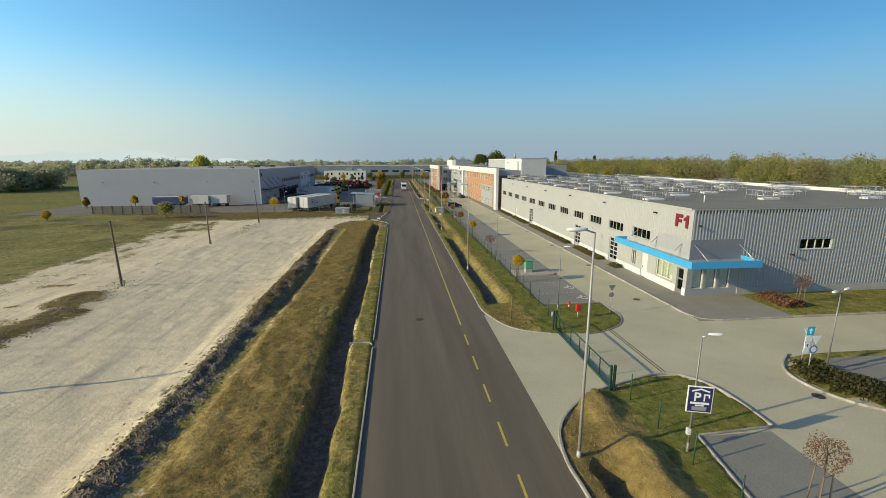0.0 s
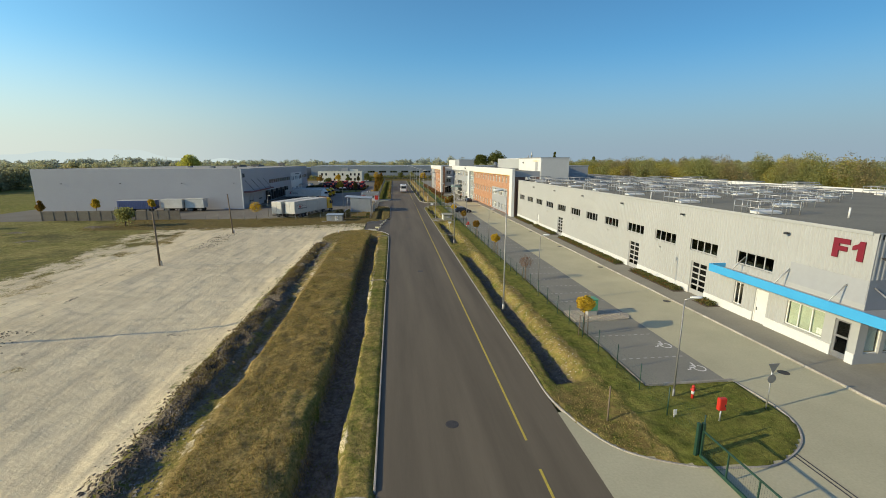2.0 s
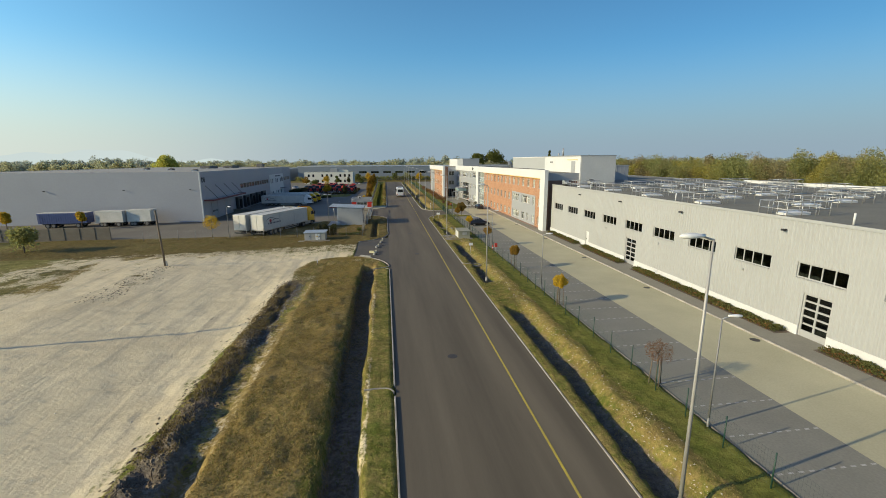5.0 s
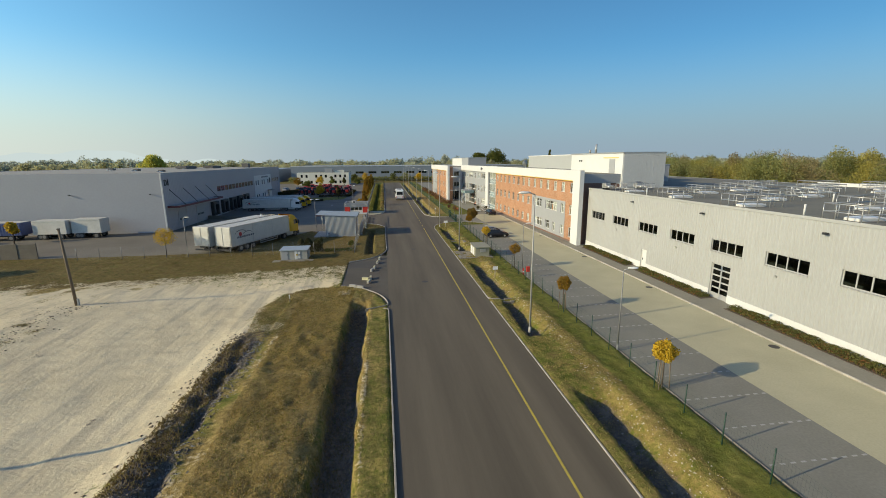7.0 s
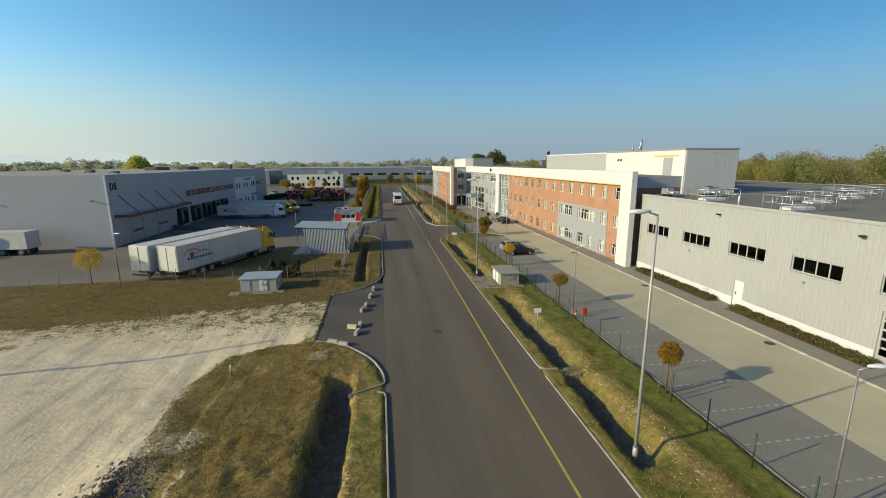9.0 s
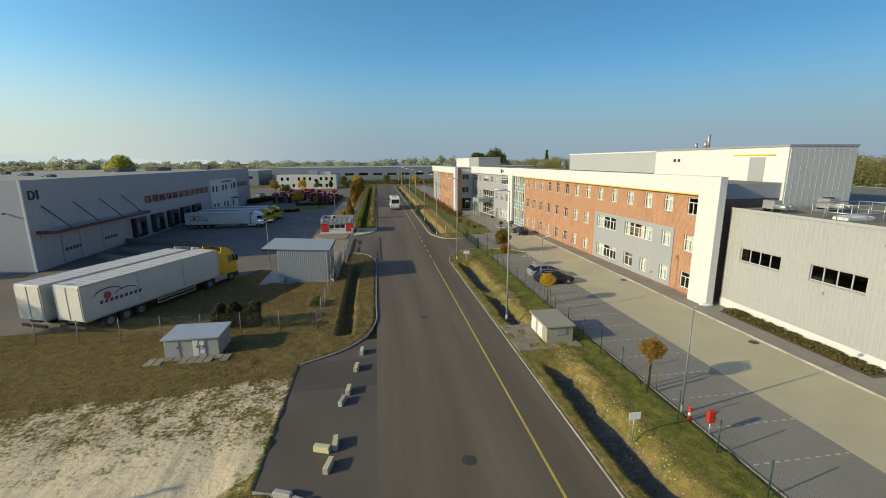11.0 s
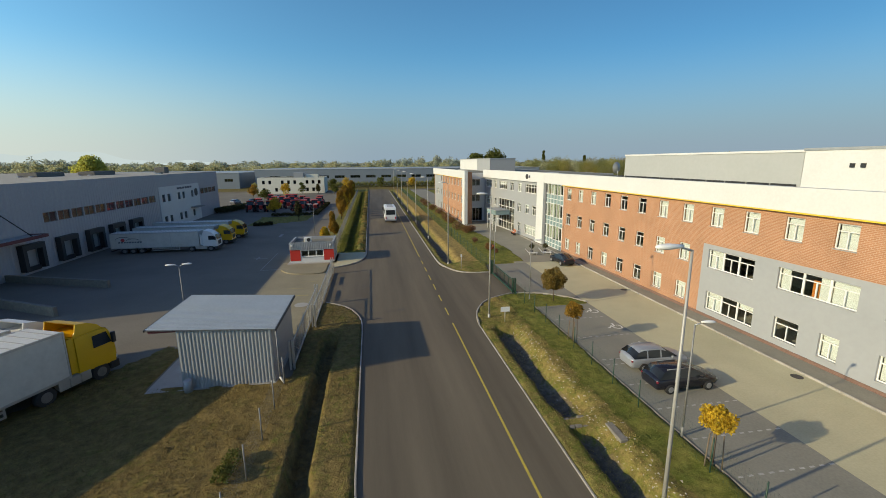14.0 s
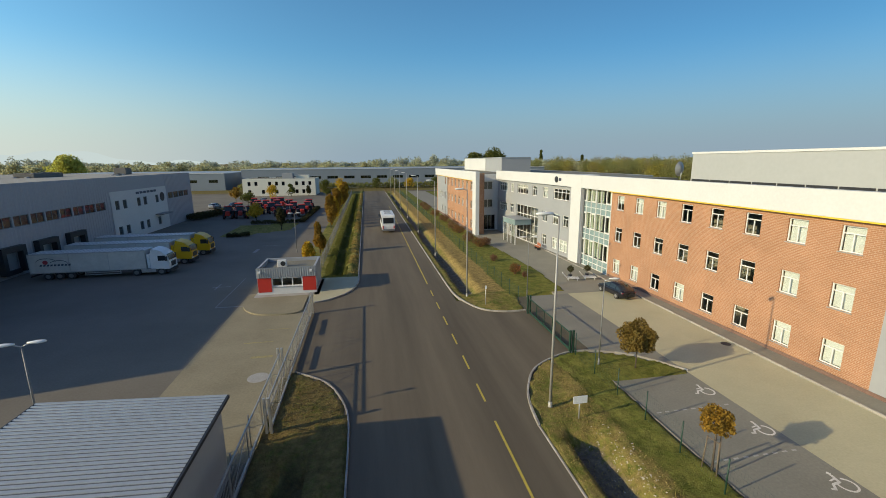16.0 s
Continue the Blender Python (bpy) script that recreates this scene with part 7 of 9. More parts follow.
def kiosk(label, x0, y0, x1, y1, h, z0, mat, door_side):
    """A small walk-in transformer kiosk with a flat roof slab."""
    ob = thing("transformer_kiosk", label, "kiosk", m=pose(0, 0, z0))
    part("wall", one_box(x0, y0, -0.1, x1, y1, h, 0.02), mat, ob)
    bm = bmesh.new()
    o = 0.12
    vs = [(x0 - o, y0 - o), (x1 + o, y0 - o), (x1 + o, y1 + o), (x0 - o, y1 + o)]
    a = [bm.verts.new((x, y, h - 0.02)) for x, y in vs]
    b = [bm.verts.new((x, y, h + 0.07 + (0.06 if y > (y0 + y1) / 2 else 0))) for x, y in vs]
    for i in range(4):
        bm.faces.new((a[i], a[(i + 1) % 4], b[(i + 1) % 4], b[i]))
    bm.faces.new(b), bm.faces.new(a[::-1])
    part("roof", bm, PALE_SHEET if door_side == "y" else KIOSK_WALL, ob, "flat roof slab")
    if door_side == "y":
        L = x1 - x0
        for a_, b_, m_ in ((0.05, 0.28, CLAD_MID), (0.53, 0.64, WHITE), (0.65, 0.76, CLAD_MID)):
            d = part("door", one_box(x0 + L * a_, y0 - 0.035, 0.06, x0 + L * b_, y0 - 0.001, h - 0.12), m_, ob)
            part("handle", one_box(x0 + L * b_ - 0.12, y0 - 0.07, h * 0.5, x0 + L * b_ - 0.06, y0 - 0.035, h * 0.6), BLACK, d)
        part("warning_plate", one_box(x0 + L * 0.58, y0 - 0.045, h * 0.45, x0 + L * 0.65, y0 - 0.036, h * 0.6), YELLOW_TRIM, ob, "yellow warning plate")
        for k in range(2):
            for z_ in (0.16, 0.62):
                part("louvre", one_box(x0 + L * (0.545 + 0.115 * k), y0 - 0.048, h * z_, x0 + L * (0.625 + 0.115 * k), y0 - 0.036, h * (z_ + 0.2)), WHITE, ob, "white louvred vent")
        for k in range(5):
            part("louvre", one_box(x1 + 0.001, y0 + 0.6 + 0.2 * k, h * 0.45, x1 + 0.03, y0 + 0.75 + 0.2 * k, h * 0.8), CLAD_MID, ob)
    else:
        L = y1 - y0
        for a_, b_ in ((0.25, 0.55), (0.66, 0.95)):
            d = part("door", one_box(x0 - 0.035, y0 + L * a_, 0.06, x0 - 0.001, y0 + L * b_, h - 0.12), WHITE, ob)
            part("plate", one_box(x0 - 0.045, y0 + L * (a_ + 0.1), h * 0.55, x0 - 0.036, y0 + L * (a_ + 0.2), h * 0.75), SIGN_WHITE, d)
        part("vent", one_box(x0 + 0.65, y0 - 0.04, h * 0.5, x0 + 1.4, y0 - 0.001, h * 0.85), GALV, ob, "metal vent grille")
    return ob


kiosk("grey transformer kiosk on a slab path", -15.5, 108.0, -12.2, 110.3, 1.25, 0.08, KIOSK_GREY, "y")
kiosk("cream transformer kiosk beside the parking fence", 9.6, 106.0, 11.5, 109.0, 1.2, 0.08, KIOSK_WALL, "x")


def slabs(name, label, x0, y0, x1, y1, size, z, seed, skip=()):
    """Loose paving slabs, each a little uneven."""
    rs = random.Random(seed)
    ob = thing(name, label, "paving", kind="structure")
    nx, ny = round((x1 - x0) / size), round((y1 - y0) / size)
    me = as_mesh("paving_slab", one_box(-size / 2 + 0.02, -size / 2 + 0.02, -0.08, size / 2 - 0.02, size / 2 - 0.02, 0.02, 0.01), SLAB)
    for i in range(nx):
        for j in range(ny):
            if rs.random() < 0.06:
                continue
            part("paving_slab", me, None, ob, "", pose(x0 + size * (i + 0.5), y0 + size * (j + 0.5), z + rs.uniform(-0.01, 0.015), rs.uniform(-1.2, 1.2), rs.uniform(-1.2, 1.2), rs.uniform(-2, 2)))


slabs("pavement_kiosk_path", "uneven pale concrete slabs before a kiosk", -16.4, 107.0, -11.5, 108.0, 0.5, 0.1, 1)
slabs("pavement_kiosk_yard", "worn pale concrete slabs round a kiosk", 7.4, 105.2, 12.1, 109.6, 0.5, 0.09, 2)


# --- far end of the road ---
def far_office():
    ob = thing("far_office", "cream two-storey office block at the far end", "office building", m=pose(-20.5, 289, 0, 0, 0, 180))
    W, D, H = 27, 14, 6.6
    holes = [(1.5 + 2.5 * k, 2.6 + 2.5 * k, z, z + 1.5) for k in range(10) for z in (0.9, 4.0) if (k + (z > 2)) % 4]
    bm = bmesh.new()
    facade(bm, 0, W, 0, H, holes)
    part("wall", bm, CREAM, ob)
    for h in holes:
        window(ob, *h, cols=1, frame=FRAME_DARK, glass=GLASS_DARK, sill=False)
    part("side_wall", one_box(0, -D, 0, 0.3, -0.31, H), CREAM, ob), part("side_wall", one_box(W - 0.3, -D, 0, W, -0.31, H), CREAM, ob)
    part("back_wall", one_box(0.3, -D, 0, W - 0.3, -D + 0.3, H), CREAM, ob)
    part("roof", one_box(0.3, -D + 0.3, H - 0.4, W - 0.3, -0.31, H - 0.15), ROOF_GREY, ob)
    part("plant_room", one_box(9, -8, H - 0.15, 13, -4, H + 2.0), CLAD_MID, ob), part("plant_room", one_box(3, -8, H - 0.15, 8, -5, H + 1.2), CREAM, ob)


far_office()


def far_hall(name, label, x0, x1, y, h, mat, holes, m2=None):
    ob = thing(name, label, "warehouse", m=pose(x1, y, 0, 0, 0, 180))
    bm = bmesh.new()
    facade(bm, 0, x1 - x0, 0, h, holes)
    part("wall", bm, mat, ob)
    for q in holes:
        window(ob, *q, cols=3, frame=FRAME_DARK, glass=GLASS_DARK, sill=False)
    part("roof", one_box(0, -60, h - 0.3, x1 - x0, -0.31, h), ROOF_METAL, ob)
    part("side_wall", one_box(0, -60, 0, 0.3, -0.31, h - 0.3), mat, ob), part("side_wall", one_box(x1 - x0 - 0.3, -60, 0, x1 - x0, -0.31, h - 0.3), mat, ob)
    part("roof_edge", one_box(-0.1, -0.05, h - 0.15, x1 - x0 + 0.1, 0.15, h + 0.15), WHITE, ob)
    return ob


far_hall("far_hall", "very long grey hall across the far end of the road", -60, 95, 336, 9.4, FAR_CLAD, [(3 + 8.2 * k, 8.2 + 8.2 * k, 4.6, 6.0) for k in range(18)])
part("porch", one_box(0, 0, 0, 1, 1, 1), CLAD_GREY, far_hall("far_hall", "grey hall far off beside the cross road", -150, -66, 330, 8.0, FAR_CLAD, [(3 + 9 * k, 7 + 9 * k, 3.6, 5.0) for k in range(9)]), "", Matrix.LocRotScale((30, 0.05, 0), None, (12, 6, 4.5)))


# ---- vehicles beside the offices ----
def car(label, paint, m, estate=True):
    """A passenger car; x is forwards, the middle of the wheelbase is at 0."""
    ob = thing("car", label, "car", "parked cars", m=m)
    bm = bmesh.new()
    rows = []
    for x, lo, top, w in ((-2.26, 0.42, 0.80, 0.66), (-2.21, 0.32, 0.93, 0.79), (-2.05, 0.26, 1.0, 0.86), (-1.35, 0.24, 1.03, 0.90), (-0.4, 0.24, 1.02, 0.90), (0.6, 0.24, 1.0, 0.90), (1.1, 0.24, 0.97, 0.89), (1.6, 0.24, 0.88, 0.86), (1.95, 0.26, 0.78, 0.80), (2.16, 0.32, 0.68, 0.70), (2.25, 0.42, 0.56, 0.56)):
        half = [(w * 0.84, lo), (w * 0.98, lo + 0.14), (w, (lo + top) / 2 + 0.08), (w * 0.97, top - 0.10), (w * 0.88, top - 0.01), (w * 0.45, top + 0.03)]
        rows.append([bm.verts.new((x, y, z)) for y, z in half] + [bm.verts.new((x, 0, top + 0.04))] + [bm.verts.new((x, -y, z)) for y, z in half[::-1]])
    for p, q in zip(rows, rows[1:]):
        for k in range(13):
            bm.faces.new((p[k], p[(k + 1) % 13], q[(k + 1) % 13], q[k])).smooth = True
    bm.faces.new(rows[0]), bm.faces.new(rows[-1][::-1])
    body = part("body", bm, paint, ob)
    bm = bmesh.new()
    roof = [(-2.08, 0.98), (-1.72, 1.36), (-1.3, 1.47), (-0.1, 1.47), (0.35, 1.36), (1.15, 0.98)] if estate else [(-1.95, 0.98), (-1.15, 1.34), (-0.6, 1.42), (-0.05, 1.42), (0.35, 1.32), (1.15, 0.98)]
    n = len(roof)
    lo, hi = [], []
    for s in (-1, 1):
        row = []
        for x, z in roof:
            k = 0.84 - 0.2 * (z - 0.98) / 0.5
            row.append(bm.verts.new((x, s * k, z)))
        (lo if s < 0 else hi).extend(row)
    cols = [lo]
    for t in (-0.5, 0.0, 0.5):
        cols.append([bm.verts.new((a.co.x, (a.co.y + b.co.y) / 2 + t * (b.co.y - a.co.y), a.co.z + (0.07 if 0 < i < n - 1 else 0.02) * (1 - 3 * t * t))) for i, (a, b) in enumerate(zip(lo, hi))])
    cols.append(hi)
    for ca, cb in zip(cols, cols[1:]):
        for i in range(n - 1):
            f = bm.faces.new((ca[i], ca[i + 1], cb[i + 1], cb[i]))
            f.material_index, f.smooth = 1 if i in (0, n - 2) else 0, True
    bm.faces.new(lo[::-1]).material_index = 1
    bm.faces.new(hi).material_index = 1
    part("cabin", bm, [paint, CAR_GLASS], body, "dark glazed cabin")
    for s in (-1, 1):
        bm = bmesh.new()
        for xa, xb in ((-1.15, -1.05), (-0.15, -0.05)):
            vs = [bm.verts.new(p) for p in ((xa, s * 0.852, 0.98), (xb, s * 0.852, 0.98), (xb + 0.04, s * 0.66, 1.44), (xa + 0.06, s * 0.66, 1.44))]
            bm.faces.new(vs)
        part("pillar", bm, paint, body)
        wheel(ob, -1.35, s * 0.82, 0.32, 0.21, RIM_BRIGHT), wheel(ob, 1.35, s * 0.80, 0.32, 0.21, RIM_BRIGHT)
        part("tail_light", one_box(-2.235, s * 0.72 - 0.09, 0.74, -2.12, s * 0.72 + 0.09, 0.86, 0.02), RED_DARK, body)
        part("headlight", one_box(1.98, s * 0.62 - 0.15, 0.60, 2.165, s * 0.62 + 0.13, 0.70, 0.02), POST_GREY, body)
        part("mirror", one_box(0.62, s * 0.98 - 0.09, 0.98, 0.76, s * 0.98 + 0.09, 1.1, 0.02), paint, body)
        if estate:
            part("roof_rail", one_tube((-1.5, s * 0.6, 1.5), (0.0, s * 0.6, 1.5), 0.02, seg=6), GALV, body)
    part("plain_plate", one_box(-2.25, -0.26, 0.5, -2.2, 0.26, 0.61), SIGN_WHITE, body)
    return ob


car("silver estate car parked in a marked bay", CAR_SILVER, pose(16.45, 122.9, 0, 0, 0, -1) @ Matrix.Scale(0.89, 4))
car("black estate car parked in a marked bay", CAR_BLACK, pose(16.3, 120.4, 0, 0, 0, 1) @ Matrix.Scale(0.90, 4))
car("black saloon car parked by the brick office", CAR_BLACK, pose(22.7, 149.9, 0, 0, 0, 94) @ Matrix.Scale(0.89, 4), False)
for x, y, c, a in ((-44, 246, CAR_SILVER, 80), (-39, 247, CAR_BLACK, 85), (-34, 262, CAR_SILVER, 90), (-29, 262, CAR_BLACK, 90), (30.5, 252, CAR_SILVER, 10), (21.5, 226, CAR_BLACK, 5)):
    car("car parked far off near the offices", c, pose(x, y, 0, 0, 0, a), False)


def coach(m):
    ob = thing("bus", "white coach on the road", "bus", m=m)
    bm = bmesh.new()
    side_prism(bm, [(-4.6, 0.45), (-4.7, 1.2), (-4.6, 3.0), (-4.35, 3.2), (3.9, 3.2), (4.4, 2.9), (4.7, 1.2), (4.65, 0.45)], -1.2, 1.2)
    bmesh.ops.bevel(bm, geom=list(bm.edges), offset=0.1, segments=2, affect="EDGES")
    body = part("body", bm, CAB_WHITE, ob)
    part("rear_window", one_box(-4.72, -0.95, 1.75, -4.6, 0.95, 2.75, 0.04), CAR_GLASS, body)
    part("windscreen", one_box(4.45, -1.0, 1.4, 4.62, 1.0, 2.6, 0.04), CAR_GLASS, body)
    for s in (-1, 1):
        for k in range(5):
            part("side_window", one_box(-4.1 + 1.65 * k, s * 1.2 - 0.012, 1.7, -2.6 + 1.65 * k, s * 1.2 + 0.012, 2.7), CAR_GLASS, body)
        wheel(ob, -2.6, s * 1.02, 0.45, 0.32), wheel(ob, 3.0, s * 1.02, 0.45, 0.32)
        part("tail_light", one_box(-4.74, s * 1.0 - 0.1, 0.8, -4.66, s * 1.0 + 0.1, 1.3, 0.02), RED, body)
        part("mirror", one_box(4.5, s * 1.4 - 0.12, 1.9, 4.65, s * 1.4 + 0.12, 2.4, 0.03), BLACK, body)
    part("roof_hatch", one_box(-2.0, -0.6, 3.2, -0.8, 0.6, 3.34, 0.04), CLAD_MID, body)
    part("roof_hatch", one_box(1.0, -0.6, 3.2, 2.2, 0.6, 3.34, 0.04), CLAD_MID, body)
    part("bumper", one_box(-4.75, -1.15, 0.4, -4.55, 1.15, 0.7, 0.03), FRAME_DARK, body)


coach(pose(3.0, 196, 0, 0, 0, 90))


# ---- lamps, posts and signs ----
def street_lamp(x, y, h=10.2, arm=(-0.38, 0.02), z0=0.0):
    ob = thing("street_lamp", "tall tapered pale steel street lamp", "street lamp", "street lamps along the road", m=pose(x, y, z0))
    bm = bmesh.new()
    tube(bm, (0, 0, -0.3), (0, 0, 0.35), 0.115, 0.105, 10), tube(bm, (0, 0, 0.35), (0, 0, h), 0.08, 0.038, 10)
    part("pole", bm, LAMP_POST, ob)
    a = Vector((arm[0], arm[1], 0.12))
    p = part("arm", one_tube((0, 0, h - 0.03), Vector((0, 0, h - 0.03)) + a, 0.035, 0.03), LAMP_POST, ob)
    head(p, Vector((0, 0, h - 0.02)) + a, a)
    return ob


def head(parent, at, way, s=1.0):
    """A lamp head: a drop-shaped shell with a pale bowl below."""
    d = Vector((way.x, way.y, 0)).normalized()
    q = d.to_track_quat("X", "Z").to_matrix().to_4x4()
    bm = bmesh.new()
    prof = [(-0.08, 0.05, 0.05), (0.1, 0.11, 0.07), (0.4, 0.16, 0.1), (0.65, 0.13, 0.08), (0.78, 0.04, 0.04)]
    rings = [[bm.verts.new((x * s, math.cos(t) * w * s, math.sin(t) * h_ * s + 0.02)) for t in np.linspace(0, 2 * math.pi, 9)[:-1]] for x, w, h_ in prof]
    for a, b in zip(rings, rings[1:]):
        for i in range(8):
            f = bm.faces.new((a[i], a[(i + 1) % 8], b[(i + 1) % 8], b[i]))
            f.smooth = True
    bm.faces.new(rings[0][::-1]), bm.faces.new(rings[-1])
    part("lamp_head", bm, LAMP_GLASS, parent, "pale lamp head", Matrix.Translation(at) @ q)


def site_lamp(x, y, h=5.6, double=False, arm=(0.32, -0.05)):
    ob = thing("lot_lamp", "slim grey parking lot lamp post" if not double else "slim grey lamp post with two heads", "lamp post", "lamp posts on the lots", m=pose(x, y, 0))
    bm = bmesh.new()
    tube(bm, (0, 0, -0.2), (0, 0, 0.5), 0.066, 0.062, 8), tube(bm, (0, 0, 0.5), (0, 0, h), 0.05, 0.032, 8)
    part("pole", bm, POST_GREY, ob)
    for s in (1, -1) if double else (1,):
        a = Vector((arm[0] * s, arm[1] * s, 0.1))
        p = part("arm", one_tube((0, 0, h - 0.02), Vector((0, 0, h - 0.02)) + a, 0.028), GALV, ob)
        head(p, Vector((0, 0, h)) + a, a, 0.75)
    return ob


LAMP_YS = (15.95, 49.95, 81.1, 111.3, 132.9, 152.0, 171, 191, 212, 233, 255, 278)
for y in LAMP_YS:
    street_lamp(8.4 if y > 16 else 7.8, y)
for x, y in ((12.85, 15.75), (14.0, 34.7), (13.0, 54.2), (13.05, 77.0), (13.1, 97.2), (13.15, 116.2), (13.4, 136.75)):
    site_lamp(x, y)
site_lamp(25.8, 21.25, 5.4, True, (0.4, 0.14))
site_lamp(14.3, 151.5, 5.6, True, (0.3, -0.04))
site_lamp(-14.7, 132.7, 5.6, True, (0.26, 0.04))
site_lamp(-11.0, 177, 5.6, True, (0.3, 0.0)), site_lamp(-28.9, 113.3, 5.2, False, (0.3, -0.1)), site_lamp(-18, 214, 6.0, True, (0.35, 0.0))


def wood_pole(x, y, h, lean):
    bm = bmesh.new()
    top = (lean[0], lean[1], h)
    tube(bm, (0, 0, -0.3), top, 0.13, 0.085, 9)
    ob = thing("utility_pole", "bare weathered wooden utility pole", "utility pole", "poles across the sand yard", m=pose(x, y, 0.38))
    part("pole", bm, WOOD, ob)
    part("foot_block", one_box(0.1, -0.09, -0.2, 0.24, 0.09, 0.55, 0.02), CONCRETE, ob, "short concrete foot block")
    part("cap", one_box(lean[0] - 0.1, lean[1] - 0.1, h - 0.02, lean[0] + 0.1, lean[1] + 0.1, h + 0.06, 0.02), DARK_JOINT, ob)


for x, y, h, l in ((-28.6, 45.6, 6.7, (-0.25, 0.1)), (-29.1, 68.2, 6.5, (-0.1, 0.1)), (-29.0, 91.8, 6.7, (-0.3, 0)), (-29.3, 23.2, 6.7, (-0.1, 0))):
    wood_pole(x, y, h, l)
tagged(part("marker_post", (lambda b: (tube(b, (-10.9, 90.9, -0.3), (-10.9, 90.9, 0.3), 0.07, 0.06, 8), tube(b, (-10.9, 90.9, 0.3), (-10.9, 90.9, 0.68), 0.06, 0.05, 8, 1), b)[2])(bmesh.new()), [WOOD, WHITE]), "short wooden marker post with a white top", "post")


def sign_post(name, label, x, y, plates, h):
    """A round post with plates: (kind, size, z, material, mark material)."""
    ob = thing(name, label, "sign", m=pose(x, y, 0))
    part("post", one_tube((0, 0, -0.2), (0, 0, h), 0.035), GALV, ob)
    for kind, size, z, dx, mat, mark in plates:
        bm = bmesh.new()
        if kind == "disc":
            tube(bm, (dx, -0.06, z), (dx, -0.035, z), size / 2, size / 2, 20)
        elif kind == "yield":
            vs = [(dx - size / 2, z + size * 0.43), (dx, z - size * 0.43), (dx + size / 2, z + size * 0.43)]
            side_prism(bm, vs, -0.06, -0.035)
        else:
            w, hh = size
            box(bm, dx - w / 2, -0.06, z - hh / 2, dx + w / 2, -0.035, z + hh / 2)
        p = part("plate", bm, mat, ob)
        if mark is not None:
            bm = bmesh.new()
            if kind == "yield":
                side_prism(bm, [(dx - size * 0.33, z + size * 0.32), (dx, z - size * 0.25), (dx + size * 0.33, z + size * 0.32)], -0.068, -0.061)
            elif kind == "disc":
                tube(bm, (dx, -0.068, z), (dx, -0.061, z), size * 0.36, size * 0.36, 18)
            else:
                w, hh = size
                side_prism(bm, [(dx - w * 0.09, z - hh * 0.32), (dx + w * 0.09, z - hh * 0.32), (dx + w * 0.09, z + hh * 0.05), (dx + w * 0.26, z + hh * 0.05), (dx, z + hh * 0.34), (dx - w * 0.26, z + hh * 0.05), (dx - w * 0.09, z + hh * 0.05)], -0.068, -0.061)
            part("mark", bm, mark, p)
    return ob


sign_post("traffic_sign", "post with blue and white traffic signs in shrubs", 24.75, 21.4, [("rect", (0.5, 0.55), 3.0, -0.35, SIGN_CYAN, SIGN_WHITE), ("disc", 0.46, 2.48, -0.4, SIGN_WHITE, None), ("rect", (0.34, 0.30), 2.08, -0.42, SIGN_WHITE, LOGO_INK), ("disc", 0.4, 1.72, -0.46, SIGN_WHITE, None), ("yield", 0.6, 2.4, 0.14, SIGN_WHITE, None), ("disc", 0.52, 1.8, 0.05, SIGN_BLUE, SIGN_WHITE)], 2.4)
sign_post("traffic_sign", "grey-backed give way sign on a post", 25.1, 22.2, [("yield", 0.8, 2.45, 0.15, SIGN_WHITE, None)], 2.8)
sign_post("traffic_sign", "give way sign and round sign seen from behind", 18.0, 33.0, [("yield", 0.62, 2.35, 0, POST_GREY, None), ("disc", 0.46, 1.78, 0, POST_GREY, None)], 2.6)
sign_post("notice_sign", "small white notice board on a post", 9.62, 95.9, [("rect", (0.56, 0.36), 1.1, 0, SIGN_WHITE, None)], 1.2)
sign_post("notice_sign", "small white notice board on a post", 9.35, 131.6, [("rect", (0.75, 0.4), 1.15, 0, SIGN_WHITE, None)], 1.3)
bm = bmesh.new()
tube(bm, (9.26, 32.9, -0.2), (9.28, 32.92, 1.95), 0.045, 0.038, 7)
tagged(part("marker_post", bm, WOOD), "thin bare wooden post in the grass verge", "post")
sign_post("marker_stake", "low white marker plate in the grass", 12.8, 32.9, [("rect", (0.17, 0.28), 0.34, 0, SIGN_WHITE, None)], 0.3)
sign_post("marker_stake", "thin marker stake in the verge", 9.5, 149.3, [("rect", (0.18, 0.3), 1.7, 0, SIGN_WHITE, None)], 1.85)


